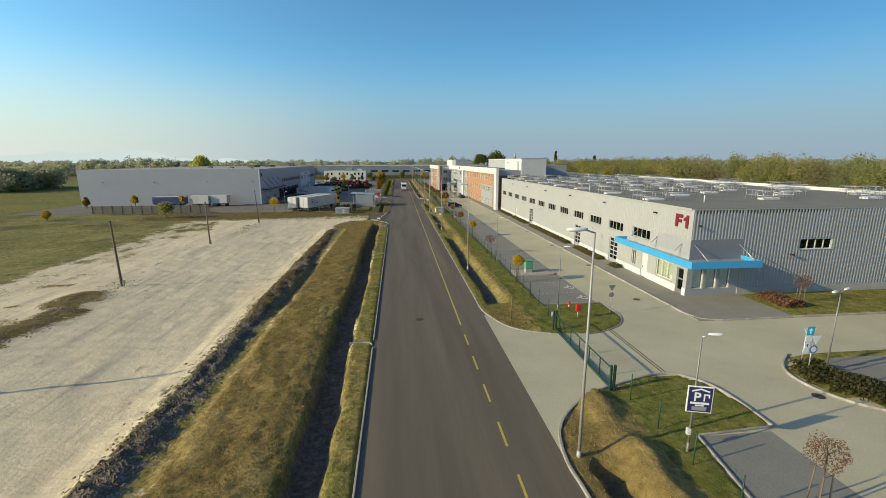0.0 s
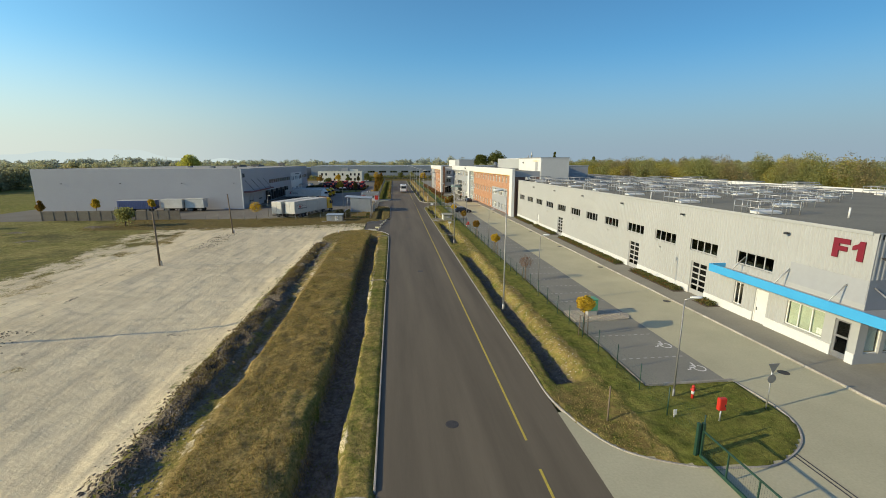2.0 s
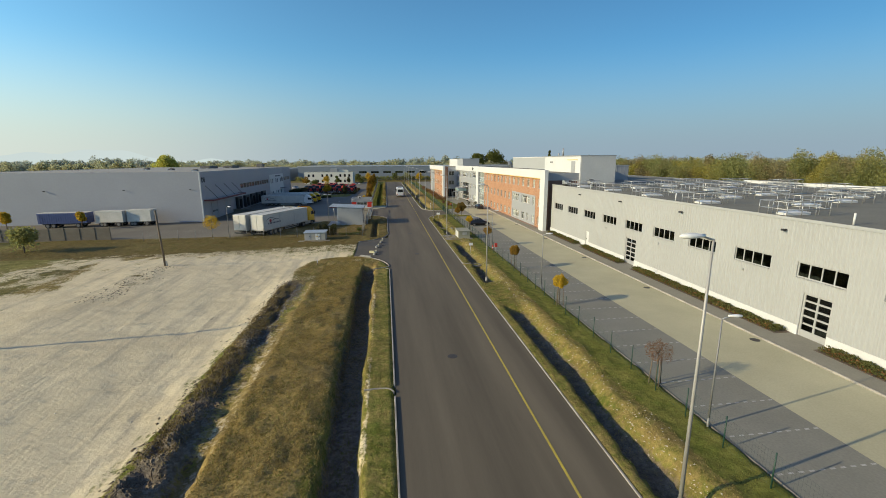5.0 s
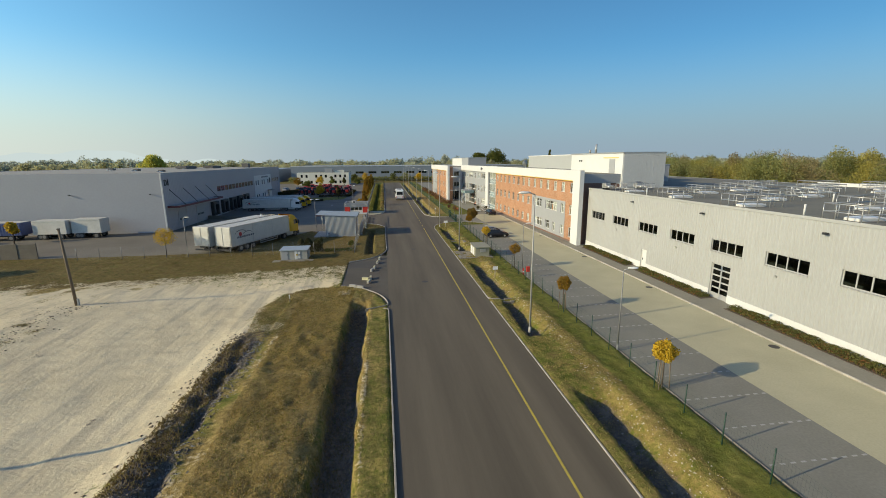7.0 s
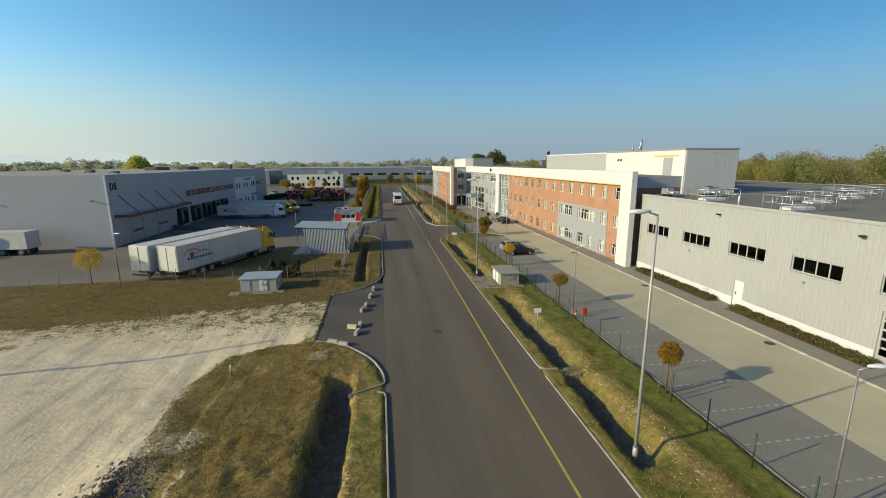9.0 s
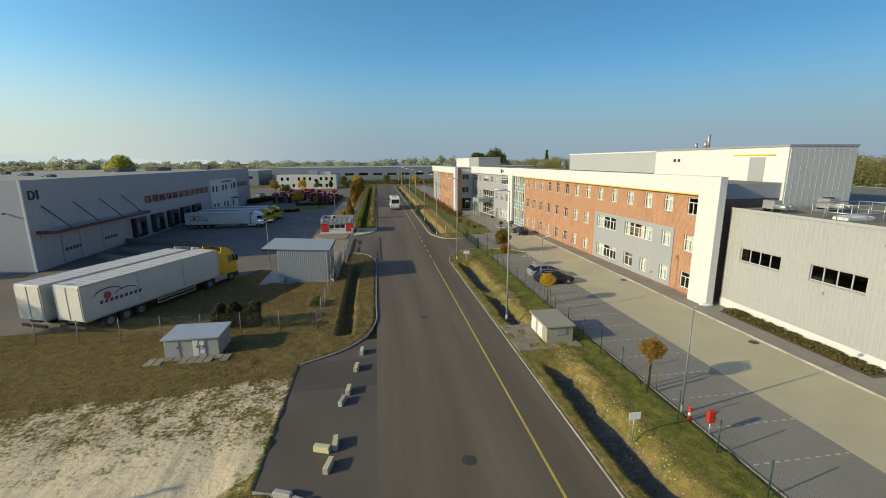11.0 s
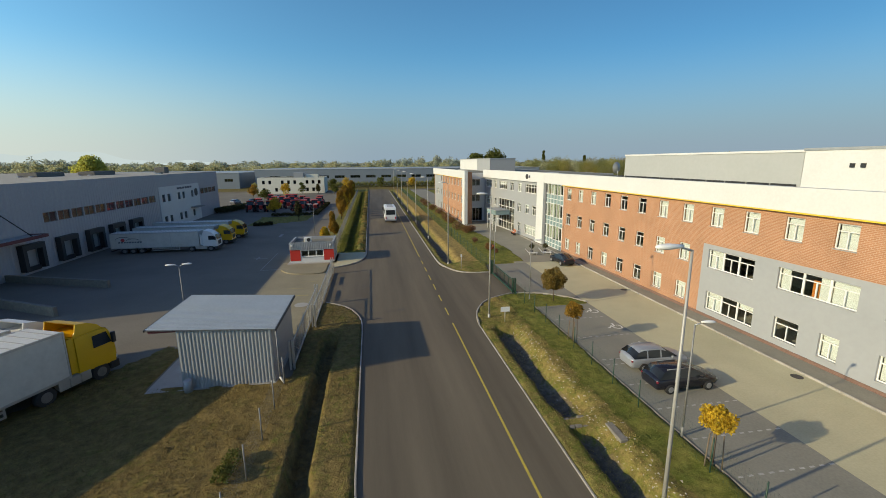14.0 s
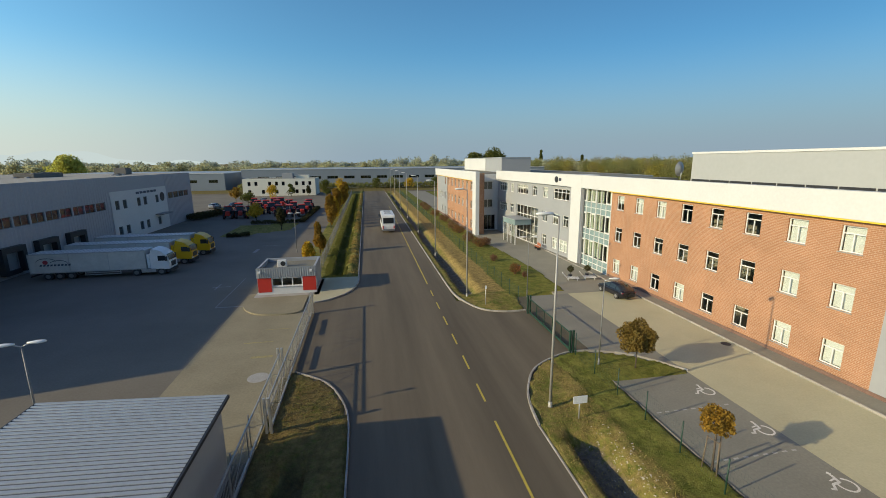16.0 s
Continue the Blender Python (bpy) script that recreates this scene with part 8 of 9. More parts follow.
def parking_board():
    """The dark blue parking board strapped to a lamp post."""
    ob = thing("parking_sign", "dark blue parking sign strapped to a lamp post", "sign", m=pose(13.0, 15.62, 2.1, 0, 0, -16))
    part("board", one_box(-0.53, -0.05, 0, 0.53, 0.0, 1.25, 0.02), SIGN_WHITE, ob)
    part("field", one_box(-0.48, -0.056, 0.04, 0.48, -0.051, 1.2), SIGN_NAVY, ob)
    bm = bmesh.new()
    side_prism(bm, [(-0.36, 0.98), (0.0, 1.09), (0.36, 0.98), (0.36, 1.05), (0.0, 1.16), (-0.36, 1.05)], -0.062, -0.057)
    part("roof_mark", bm, SIGN_WHITE, ob)
    letter(ob, "P", pose(-0.27, -0.058, 0.55, 90, 0, 0), 0.58, SIGN_WHITE, 0.004)
    bm = bmesh.new()
    box(bm, 0.14, -0.062, 0.56, 0.2, -0.057, 0.9), box(bm, 0.2, -0.062, 0.84, 0.38, -0.057, 0.9), box(bm, 0.33, -0.062, 0.72, 0.39, -0.057, 0.84)
    part("arrow_mark", bm, SIGN_WHITE, ob)
    part("plain_bar", one_box(-0.38, -0.062, 0.40, 0.38, -0.057, 0.50), SIGN_WHITE, ob)
    part("plain_bar", one_box(-0.30, -0.062, 0.1, 0.30, -0.057, 0.28), GALV, ob)
    part("plain_bar", one_box(-0.18, -0.062, 0.31, 0.18, -0.057, 0.37), SIGN_WHITE, ob)
    for z in (0.25, 1.0):
        part("strap", one_box(-0.2, 0.0, z, 0.0, 0.16, z + 0.05), GALV, ob)
    part("junction_box", one_box(-0.32, 0.02, -1.2, -0.14, 0.2, -0.9, 0.02), WHITE, ob)


parking_board()


def hydrant(x, y, k=1.0):
    ob = thing("hydrant", "red fire hydrant with white bands", "hydrant", "hydrants along the fence", m=pose(x, y, 0.05) @ Matrix.Scale(k, 4))
    bm = bmesh.new()
    tube(bm, (0, 0, -0.1), (0, 0, 0.75), 0.09, 0.09, 10), tube(bm, (0, 0, 0.75), (0, 0, 0.9), 0.12, 0.06, 10)
    part("body", bm, RED, ob)
    part("band", one_tube((0, 0, 0.3), (0, 0, 0.5), 0.095, seg=10), WHITE, ob)
    part("outlet", one_tube((-0.17, 0, 0.62), (0.17, 0, 0.62), 0.05), RED, ob)


def hose_box(x, y, k=1.0):
    ob = thing("hose_cabinet", "red fire hose cabinet on a post", "cabinet", "hose cabinets along the fence", m=pose(x, y, 0.05) @ Matrix.Scale(k, 4))
    part("post", one_tube((0, 0, -0.1), (0, 0, 0.75), 0.045), GALV, ob)
    c = part("cabinet_body", one_box(-0.23, -0.12, 0.75, 0.23, 0.12, 1.5, 0.02), RED, ob)
    part("cabinet_door", one_box(-0.19, -0.14, 0.79, 0.19, -0.121, 1.46), RED, c)
    part("handle", one_box(0.1, -0.17, 1.0, 0.14, -0.14, 1.15), BLACK, c)


hydrant(14.9, 34.4, 0.85), hydrant(13.05, 96.6, 0.8)
hose_box(14.8, 32.3, 0.84), hose_box(13.2, 95.5, 0.78)


def green_cabinet():
    ob = thing("power_cabinet", "green power cabinet on a gravel island", "cabinet", m=pose(15.15, 47.2, 0.0) @ Matrix.Scale(0.74, 4))
    part("plinth", one_box(-0.5, -0.45, -0.1, 0.55, 0.6, 0.75, 0.03), CONCRETE, ob)
    c = part("cabinet_body", one_box(-0.55, -0.5, 0.75, 0.6, 0.65, 2.0, 0.03), GREEN_BOX, ob)
    part("cabinet_door", one_box(-0.5, -0.53, 0.82, 0.02, -0.501, 1.92), GREEN_BOX, c), part("cabinet_door", one_box(0.05, -0.53, 0.82, 0.55, -0.501, 1.92), GREEN_BOX, c)
    part("cabinet_roof", one_box(-0.6, -0.55, 2.001, 0.65, 0.7, 2.06, 0.02), GREEN_BOX, c)


green_cabinet()
bm = bmesh.new()
prism(bm, smooth_line([(13.3, 45.9), (16.5, 45.9), (17.9, 46.2), (18.3, 47.0), (17.7, 47.9), (16, 48.3), (13.3, 48.4)], 4), -0.05, 0.09)
tagged(part("pavement_gravel_island", bm, STONE), "small gravel island in the parking bays", "pavement", kind="structure")
rs = random.Random(8)
peb = np.concatenate([np.array([[sx * 0.09, sy * 0.07, sz * 0.05] for sx in (-1, 1) for sy in (-1, 1) for sz in (0, 1)]) * rs.uniform(0.5, 1.2) @ np.array(Matrix.Rotation(rs.uniform(0, 6), 3, "Z")) + np.array([rs.uniform(13.6, 17.9), rs.uniform(46.1, 48.1), 0.08]) for k in range(700)])
pf = np.concatenate([np.array([(0, 1, 3, 2), (4, 6, 7, 5), (0, 4, 5, 1), (2, 3, 7, 6), (0, 2, 6, 4), (1, 5, 7, 3)]) + 8 * k for k in range(700)])
tagged(new("gravel", raw_mesh("gravel", peb, pf, [STONE])), "pale loose gravel round the green cabinet", "gravel", kind="stuff")


# wheel stops set across the stub road
def block(x, y, a, yellow):
    ob = thing("concrete_block", "short concrete block with a pale yellow top", "block", "blocks across the side road", m=pose(x, y, 0, 0, 0, a) @ Matrix.Scale(0.68, 4))
    part("block_body", one_box(-0.17, -0.55, 0, 0.17, 0.55, 0.42, 0.04), CONCRETE, ob)
    if yellow:
        part("painted_top", one_box(-0.15, -0.53, 0.421, 0.15, 0.53, 0.45), PALE_YELLOW, ob, "faded yellow paint")
        part("painted_face", one_box(-0.19, -0.53, 0.02, -0.171, 0.53, 0.40), PALE_YELLOW, ob)


for x, y, a, k in ((-2.93, 106.85, -3, 1), (-3.18, 104.6, -8, 1), (-3.5, 102.0, -5, 1), (-3.76, 100.95, -15, 0), (-3.80, 97.5, 0, 1), (-4.35, 97.2, 70, 1), (-3.95, 96.05, -14, 1), (-5.5, 94.7, 68, 0), (-4.75, 94.2, 62, 0)):
    block(x, y, a, k)


# culvert headwalls in the ditches
def culvert(x0, x1, y, w):
    ob = thing("culvert", "concrete culvert head in the ditch", "culvert", "culverts in the ditches", m=pose(0, y, 0))
    for s in (-1, 1):
        bm = bmesh.new()
        rs_c = random.Random(int(y * 10) + s)
        n_c = max(3, round((x1 - x0) / 0.4))
        for i in range(n_c):
            a, b = x0 + (x1 - x0) * i / n_c, x0 + (x1 - x0) * (i + 0.9) / n_c
            bevel_box(bm, a, s * w / 2 - 0.13, -0.7, b, s * w / 2 + 0.08, rs_c.uniform(-0.06, 0.07), 0.03)
        part("headwall", bm, STONE_DARK, ob, "rough stone headwall")


culvert(8.2, 9.4, 88.4, 0.6), culvert(8.2, 9.4, 118.2, 0.6)
tagged(part("concrete_slab", one_box(10.0, 116.2, 0.02, 10.4, 117.6, 0.16, 0.03), STONE_DARK), "loose concrete slab on the ditch bank", "slab", "loose slabs beside the ditch")


# ---- fences and gates ----
def mesh_panel(L, h, pitch, r, diagonal=True):
    """Wires of a fence between 0 and L: crossing diagonals, or uprights and level wires."""
    vs, fs = [], []

    def wire(a, b):
        a, b = Vector(a), Vector(b)
        d = (b - a).normalized()
        s = d.cross(Vector((0, 1, 0))).normalized() * r
        i = len(vs)
        for p in (a, b):
            vs.extend([tuple(p + s), tuple(p + Vector((0, r, 0)) - s * 0.5), tuple(p - Vector((0, r, 0)) - s * 0.5)])
        fs.extend([(i, i + 1, i + 4, i + 3), (i + 1, i + 2, i + 5, i + 4), (i + 2, i, i + 3, i + 5)])
    if diagonal:
        for s in (1, -1):
            x = -h
            while x < L + h:
                a, b = (x, 0.05), (x + s * (h - 0.05), h)
                pts = []
                for (px, pz), (qx, qz) in ((a, b),):
                    t0, t1 = 0.0, 1.0
                    dx = qx - px
                    lo, hi = (0 - px) / dx, (L - px) / dx
                    t0, t1 = max(t0, min(lo, hi)), min(t1, max(lo, hi))
                    if t1 > t0:
                        wire((px + dx * t0, 0, pz + (qz - pz) * t0), (px + dx * t1, 0, pz + (qz - pz) * t1))
                x += pitch
    else:
        for x in np.arange(pitch / 2, L, pitch):
            wire((x, 0, 0.06), (x, 0, h))
        for z in np.arange(0.1, h + 0.01, max(0.2, pitch * 2)):
            wire((0, 0, z), (L, 0, z))
    return vs, fs


def wire_fence(label, pts, h, pitch, r, mat, post_mat, spacing, diagonal, post_r=0.03):
    ob = thing("fence", label, "fence")
    for (x0, y0), (x1, y1) in zip(pts, pts[1:]):
        n = max(1, round(math.hypot(x1 - x0, y1 - y0) / spacing))
        L = math.hypot(x1 - x0, y1 - y0) / n
        a = math.degrees(math.atan2(y1 - y0, x1 - x0))
        key = ("mesh_panel", round(L, 3), h, pitch, mat.name)
        if key not in CACHE:
            CACHE[key] = raw_mesh("mesh_panel", *mesh_panel(L, h, pitch, r, diagonal), [mat])
        for i in range(n + 1):
            x, y = x0 + (x1 - x0) * i / n, y0 + (y1 - y0) * i / n
            z = float(ground_z(np.array([x]), np.array([y]))[0])
            z = max(z, -0.05)
            part("post", cached(("fpost", h, post_r, post_mat.name), lambda: one_tube((0, 0, -0.3), (0, 0, h + 0.08), post_r, seg=6), post_mat), None, ob, "", pose(x, y, z))
            if i < n:
                part("mesh_panel", CACHE[key], None, ob, "", pose(x, y, z, 0, 0, a))
    return ob


wire_fence("green welded mesh fence along the parking bays", [(12.55, 30.6), (12.5, 38), (12.5, 104.0)], 1.5, 0.14, 0.002, GREEN_METAL, GREEN_METAL, 2.45, False)
wire_fence("green welded mesh fence along the parking bays", [(12.5, 104.0), (12.55, 138.2)], 1.5, 0.14, 0.002, GREEN_METAL, GREEN_METAL, 2.45, False)
wire_fence("green welded mesh fence at the near island", [(12.5, 20.0), (12.6, -8)], 1.5, 0.14, 0.002, GREEN_METAL, GREEN_METAL, 2.45, False)
wire_fence("green welded mesh fence before the far offices", [(12.6, 146.8), (12.5, 290)], 1.5, 0.2, 0.004, GREEN_METAL, GREEN_METAL, 2.5, False)
wire_fence("grey chain-link fence round the depot", [(-42, 112.4), (-6.4, 111.4), (-6.4, 132.5)], 1.6, 0.15, 0.0011, POST_GREY, POST_GREY, 2.7, True, 0.032)
wire_fence("grey chain-link fence along the depot verge", [(-6.4, 157), (-6.6, 290)], 1.7, 0.2, 0.0035, POST_GREY, POST_GREY, 2.6, True)


def sliding_gate(label, x, y0, y1, h, mat, z0=0.02, step_=0.16, r=0.008, bay=1.5, brace=False, plates=()):
    """A sliding gate leaf: rails, uprights, thin infill wires, perhaps braces and low plates; posts at both ends."""
    ob = thing("sliding_gate", label, "gate", m=pose(x, y0, z0, 0, 0, 90))
    L = y1 - y0
    part("bottom_rail", one_box(0, -0.045, 0.06, L, 0.045, 0.2, 0.01), mat, ob), part("top_rail", one_box(0, -0.03, h - 0.07, L, 0.03, h, 0.01), mat, ob)
    n = max(2, round(L / bay))
    for i in range(n + 1):
        u = L * i / n
        part("upright", cached(("upright", h, mat.name), lambda: one_box(-0.025, -0.025, 0.2, 0.025, 0.025, h - 0.07), mat), None, ob, "", pose(min(max(u, 0.03), L - 0.03), 0, 0))
        if brace and i < n:
            a, b = ((u, 0.2), (u + L / n, h - 0.07)) if i % 2 else ((u, h - 0.07), (u + L / n, 0.2))
            part("brace", one_tube((a[0], 0, a[1]), (b[0], 0, b[1]), 0.016, seg=6), mat, ob)
    bm = bmesh.new()
    for u in np.arange(step_ / 2, L, step_):
        tube(bm, (u, 0, 0.2), (u, 0, h - 0.07), r, seg=4, caps=False)
    tagged(part("gate_bar", bm, mat, ob), kind="stuff")
    for a, b in plates:
        part("low_plate", one_box(a, -0.06, 0.34, b, -0.046, 0.50), mat, ob)
    for u in (-0.12, L + 0.12):
        part("gate_post", one_box(u - 0.07, -0.16, -0.3, u + 0.07, -0.04, h + 0.25, 0.01), mat, ob)
        part("gate_post", one_box(u - 0.07, 0.06, -0.3, u + 0.07, 0.18, h + 0.25, 0.01), mat, ob)
    return ob


sliding_gate("green steel sliding gate across the gateway", 12.0, 21.2, 30.0, 1.35, GREEN_METAL, 0.02, 0.1, 0.003)
sliding_gate("green steel sliding gate across the second gateway", 12.55, 138.9, 146.4, 1.35, GREEN_METAL, 0.02, 0.1, 0.003)
sliding_gate("long grey steel sliding gate of the depot", -5.75, 133.4, 150.0, 1.66, GALV, 0.02, 0.14, 0.007, 2.4, True, ((6.0, 9.4), (11.6, 14.8)))
sliding_gate("grey steel gate leaf drawn back behind the gate", -6.2, 126.5, 138.8, 1.66, GALV, 0.02, 0.14, 0.007, 2.4, True)


# ---- things on the forecourt of the grey office ----
def sun_lounger(x, y, a):
    ob = thing("sun_lounger", "white plastic sun lounger on the forecourt", "lounger", "loungers on the forecourt", m=pose(x, y, 0.02, 0, 0, a))
    bm = bmesh.new()
    for k in range(7):
        box(bm, -0.65 + 0.17 * k, -0.3, 0.33, -0.52 + 0.17 * k, 0.3, 0.36)
    for s in (-0.3, 0.26):
        box(bm, -0.68, s, 0.28, 0.56, s + 0.05, 0.33)
    tagged(part("slatted_bed", bm, WHITE, ob), kind="stuff")
    bm = bmesh.new()
    side_prism(bm, [(0.54, 0.33), (0.58, 0.30), (1.08, 0.82), (1.05, 0.86)], -0.3, 0.3)
    part("backrest", bm, WHITE, ob)
    for u in (-0.55, 0.45):
        for s in (-0.27, 0.27):
            part("leg", one_tube((u, s, 0), (u * 0.95, s, 0.29), 0.03, seg=6), WHITE, ob)


def potted_ball(x, y):
    ob = thing("potted_plant", "clipped dark round shrub in a pot", "plant", "clipped shrubs on the forecourt", m=pose(x, y, 0.02))
    part("pot", one_tube((0, 0, 0), (0, 0, 0.45), 0.17, 0.22, 12), BLACK, ob)
    part("stem", one_tube((0, 0, 0.4), (0, 0, 0.85), 0.025, seg=6), BARK, ob)
    v, f = leaf_cloud(np.random.RandomState(int(x * 10)), 900, (0, 0, 1.05), 0.36, 0.05)
    part("crown", raw_mesh("crown", v, f, [LEAF_DARK]), None, ob)


def park_bench(x, y, a):
    ob = thing("bench", "red-orange wooden bench by the porch", "bench", m=pose(x, y, 0.02, 0, 0, a))
    for k in range(3):
        part("slat", one_box(-0.8, -0.2 + 0.15 * k, 0.42, 0.8, -0.08 + 0.15 * k, 0.46), TERRACOTTA, ob)
        part("slat", one_box(-0.8, 0.25, 0.55 + 0.15 * k, 0.8, 0.29, 0.66 + 0.15 * k), TERRACOTTA, ob)
    for u in (-0.65, 0.65):
        part("leg", one_box(u - 0.03, -0.2, 0, u + 0.03, 0.3, 0.418), BLACK, ob)


FORECOURT = ((20.9, 155.2), (22.9, 155.2))
for x, y in FORECOURT:
    sun_lounger(x, y, 160)


# ---- plants ----
def stems(parts_list, seg=6):
    bm = bmesh.new()
    for a, b, r0, r1 in parts_list:
        tube(bm, a, b, r0, r1, seg)
    return bm


def young_tree(x, y, kind="orange", h=3.1, crown=0.78, stakes=3, group="young trees along the bays"):
    """A staked young street tree with a round clipped crown."""
    rs = np.random.RandomState(int(abs(x * 13 + y * 7)) % 1000)
    mat, word = {"orange": (LEAF_ORANGE, "orange-brown"), "yellow": (LEAF_YELLOW, "yellow"), "brown": (LEAF_BROWN, "thin brown"), "olive": (LEAF_GLOBE, "dense olive-brown"), "green": (LEAF_GREEN, "green")}[kind]
    ob = thing("young_tree", f"young staked tree with a round {word} autumn crown", "tree", group, m=pose(x, y, 0.03, 0, 0, rs.uniform(0, 360)))
    cz = h - crown
    limbs = [((0, 0, -0.1), (0.03, 0, cz - 0.2), 0.05, 0.035)]
    for k in range(8):
        a, e = rs.uniform(0, 6.28), rs.uniform(0.3, 1.2)
        tip = (0.03 + crown * 0.75 * math.cos(a) * math.cos(e), crown * 0.75 * math.sin(a) * math.cos(e), cz + crown * 0.6 * math.sin(e))
        limbs.append(((0.03, 0, cz - 0.3 + 0.05 * k), tip, 0.02, 0.006))
    part("trunk", stems(limbs), BARK, ob)
    n = 1300 if kind == "brown" else 1700 if kind == "orange" and 90 < y < 110 else 7000 if kind == "olive" else 2800
    v, f = leaf_cloud(rs, n, (0.03, 0, cz), crown, {"brown": 0.036, "olive": 0.075}.get(kind, 0.058), (1, 1, 0.92))
    part("crown", raw_mesh("crown", v, f, [mat]), None, ob)
    for k in range(stakes):
        a = 2.1 * k + 0.4
        part("stake", one_tube((0.38 * math.cos(a), 0.38 * math.sin(a), -0.1), (0.3 * math.cos(a), 0.3 * math.sin(a), 1.55), 0.03, seg=6), WOOD, ob)
    if stakes:
        part("stake_tie", one_tube((0.3 * math.cos(0.4), 0.3 * math.sin(0.4), 1.5), (0.3 * math.cos(2.5), 0.3 * math.sin(2.5), 1.5), 0.02, seg=5), WOOD, ob)
    return ob


for x, y, k in ((12.75, 43.3, "yellow"), (12.95, 58.2, "brown"), (12.95, 72.2, "yellow"), (12.75, 85.2, "orange"), (12.95, 99.6, "orange"), (13.0, 114.2, "yellow"), (13.05, 127.2, "orange"), (15.6, 12.2, "brown")):
    young_tree(x, y, k, h=3.1 if y < 50 else 2.8 if k != "orange" else 2.95, crown=0.62 if k != "brown" else 0.7)
young_tree(15.4, 135.9, "olive", h=3.15, crown=1.06, stakes=0)
for x, y in FORECOURT:
    potted_ball(x + 0.2, y + 0.9)
park_bench(23.6, 171.5, -95)
young_tree(36.5, 33.5, "brown", 3.0)
for x, y, k in ((-31.6, 113.4, "yellow"),):
    young_tree(x, y, k, 4.0, 1.25, 0, "trees on the lawns")


def big_tree(name, label, x, y, h, w, mat, n, size, seed, trunk=0.3, lumps=7, slim=False, group="", z=0.0):
    """A tapered trunk with limbs and a crown of many leaf clumps with gaps."""
    rs = np.random.RandomState(seed)
    ob = thing(name, label, "tree", group, m=pose(x, y, z))
    limbs = [((0, 0, -0.2), (0.1, 0, h * 0.55), trunk, trunk * 0.5)]
    vs, fs, c = [], [], 0
    for k in range(lumps):
        a = k * 2.4 + rs.uniform(-0.4, 0.4)
        t = rs.uniform(0.35, 0.92)
        rad = w * (0.16 if slim else 0.36) * (1.25 - t * 0.6)
        p = np.array([math.cos(a) * w * (0.12 if slim else 0.34) * (1.2 - t), math.sin(a) * w * (0.12 if slim else 0.34) * (1.2 - t), h * t])
        limbs.append(((0.05, 0, h * 0.3 * t + 0.2 * h * t), tuple(p), trunk * 0.35, trunk * 0.08))
        v, f = leaf_cloud(rs, n // lumps, p, rad, size, (1, 1, 1.6 if slim else 0.85), 0.3)
        vs.append(v), fs.append(f + c)
        c += len(v)
    part("trunk", stems(limbs, 7), BARK, ob)
    part("crown", raw_mesh("crown", np.concatenate(vs), np.concatenate(fs), [mat]), None, ob)
    return ob


for k, (x, y) in enumerate([(-7.6, 175.3), (-8.9, 172.8), (-7.9, 199), (-8.1, 203), (-8.3, 207.5), (-8.0, 212), (-7.8, 216.5), (-8.2, 221), (-7.9, 226), (-8.1, 231), (-7.9, 237), (-8.0, 244), (-7.8, 253), (-8, 263), (-8.1, 273)]):
    big_tree("columnar_tree", "slim orange autumn tree beside the depot fence", x, y, 1.7 if k == 1 else 4.3 if k == 0 else 5.2 + (k * 7 % 5) * 0.3, 5.0 if k > 1 else 3.8, LEAF_ORANGE if k % 4 != 1 else LEAF_YELLOW, 4200, 0.15, 40 + k, 0.09, 8, True, "autumn trees along the depot fence")
for k, (x, y, h, w, m) in enumerate([(-72, 125.5, 4.0, 2.0, LEAF_YELLOW), (-60.5, 127.3, 3.8, 1.8, LEAF_YELLOW), (-86.5, 128.5, 3.2, 1.8, LEAF_ORANGE), (-53.5, 104.2, 3.4, 4.6, LEAF_OLIVE), (-78, 103, 2.6, 1.7, LEAF_YELLOW), (-36, 250, 5, 4, LEAF_GREEN), (-25.5, 215, 4.5, 3, LEAF_YELLOW), (-33, 270, 5, 4, LEAF_YELLOW), (-41, 256, 5, 4, LEAF_ORANGE), (-16, 283, 4, 3, LEAF_GREEN), (-29, 284, 4.6, 3, LEAF_GREEN), (-13, 320, 5, 5, LEAF_YELLOW), (4, 324, 5, 5, LEAF_GREEN), (12, 326, 5, 6, LEAF_OLIVE), (-20, 322, 5, 5, LEAF_GREEN), (20, 322, 5, 5, LEAF_YELLOW), (32, 320, 5, 5, LEAF_GREEN)]):
    big_tree("tree", "small broad autumn tree with patchy leaves", x, y, h, w, m, 1400, 0.2, 80 + k, 0.1, 7, False, "scattered small trees")
for k, (x, y) in enumerate([(-17.2, 199.3), (-22.6, 284)]):
    big_tree("conifer", "dark slim conifer on the lot", x, y, 4.4, 4.2, LEAF_DARK, 3200, 0.13, 120 + k, 0.12, 7, True, "conifers on the lot")
big_tree("poplar", "dark slim poplar behind the halls", 412, 1092, 38, 16, LEAF_GREEN, 3200, 1.8, 131, 0.4, 8, True, "poplars behind the halls")
big_tree("poplar", "dark slim poplar behind the halls", 518, 1092, 30, 14, LEAF_GREEN, 3200, 1.8, 132, 0.4, 8, True, "poplars behind the halls")
big_tree("tree", "broad green tree behind the far offices", 116, 500, 22, 24, LEAF_GREEN, 5000, 0.8, 133, 0.5, 12)
big_tree("tree", "broad green tree behind the far offices", 98, 500, 18, 20, LEAF_GREEN, 4500, 0.8, 137, 0.5, 12)
big_tree("tree", "large yellow autumn tree beyond the warehouse", -168, 393, 16, 17, LEAF_GOLD, 9000, 0.6, 134, 0.5, 12)


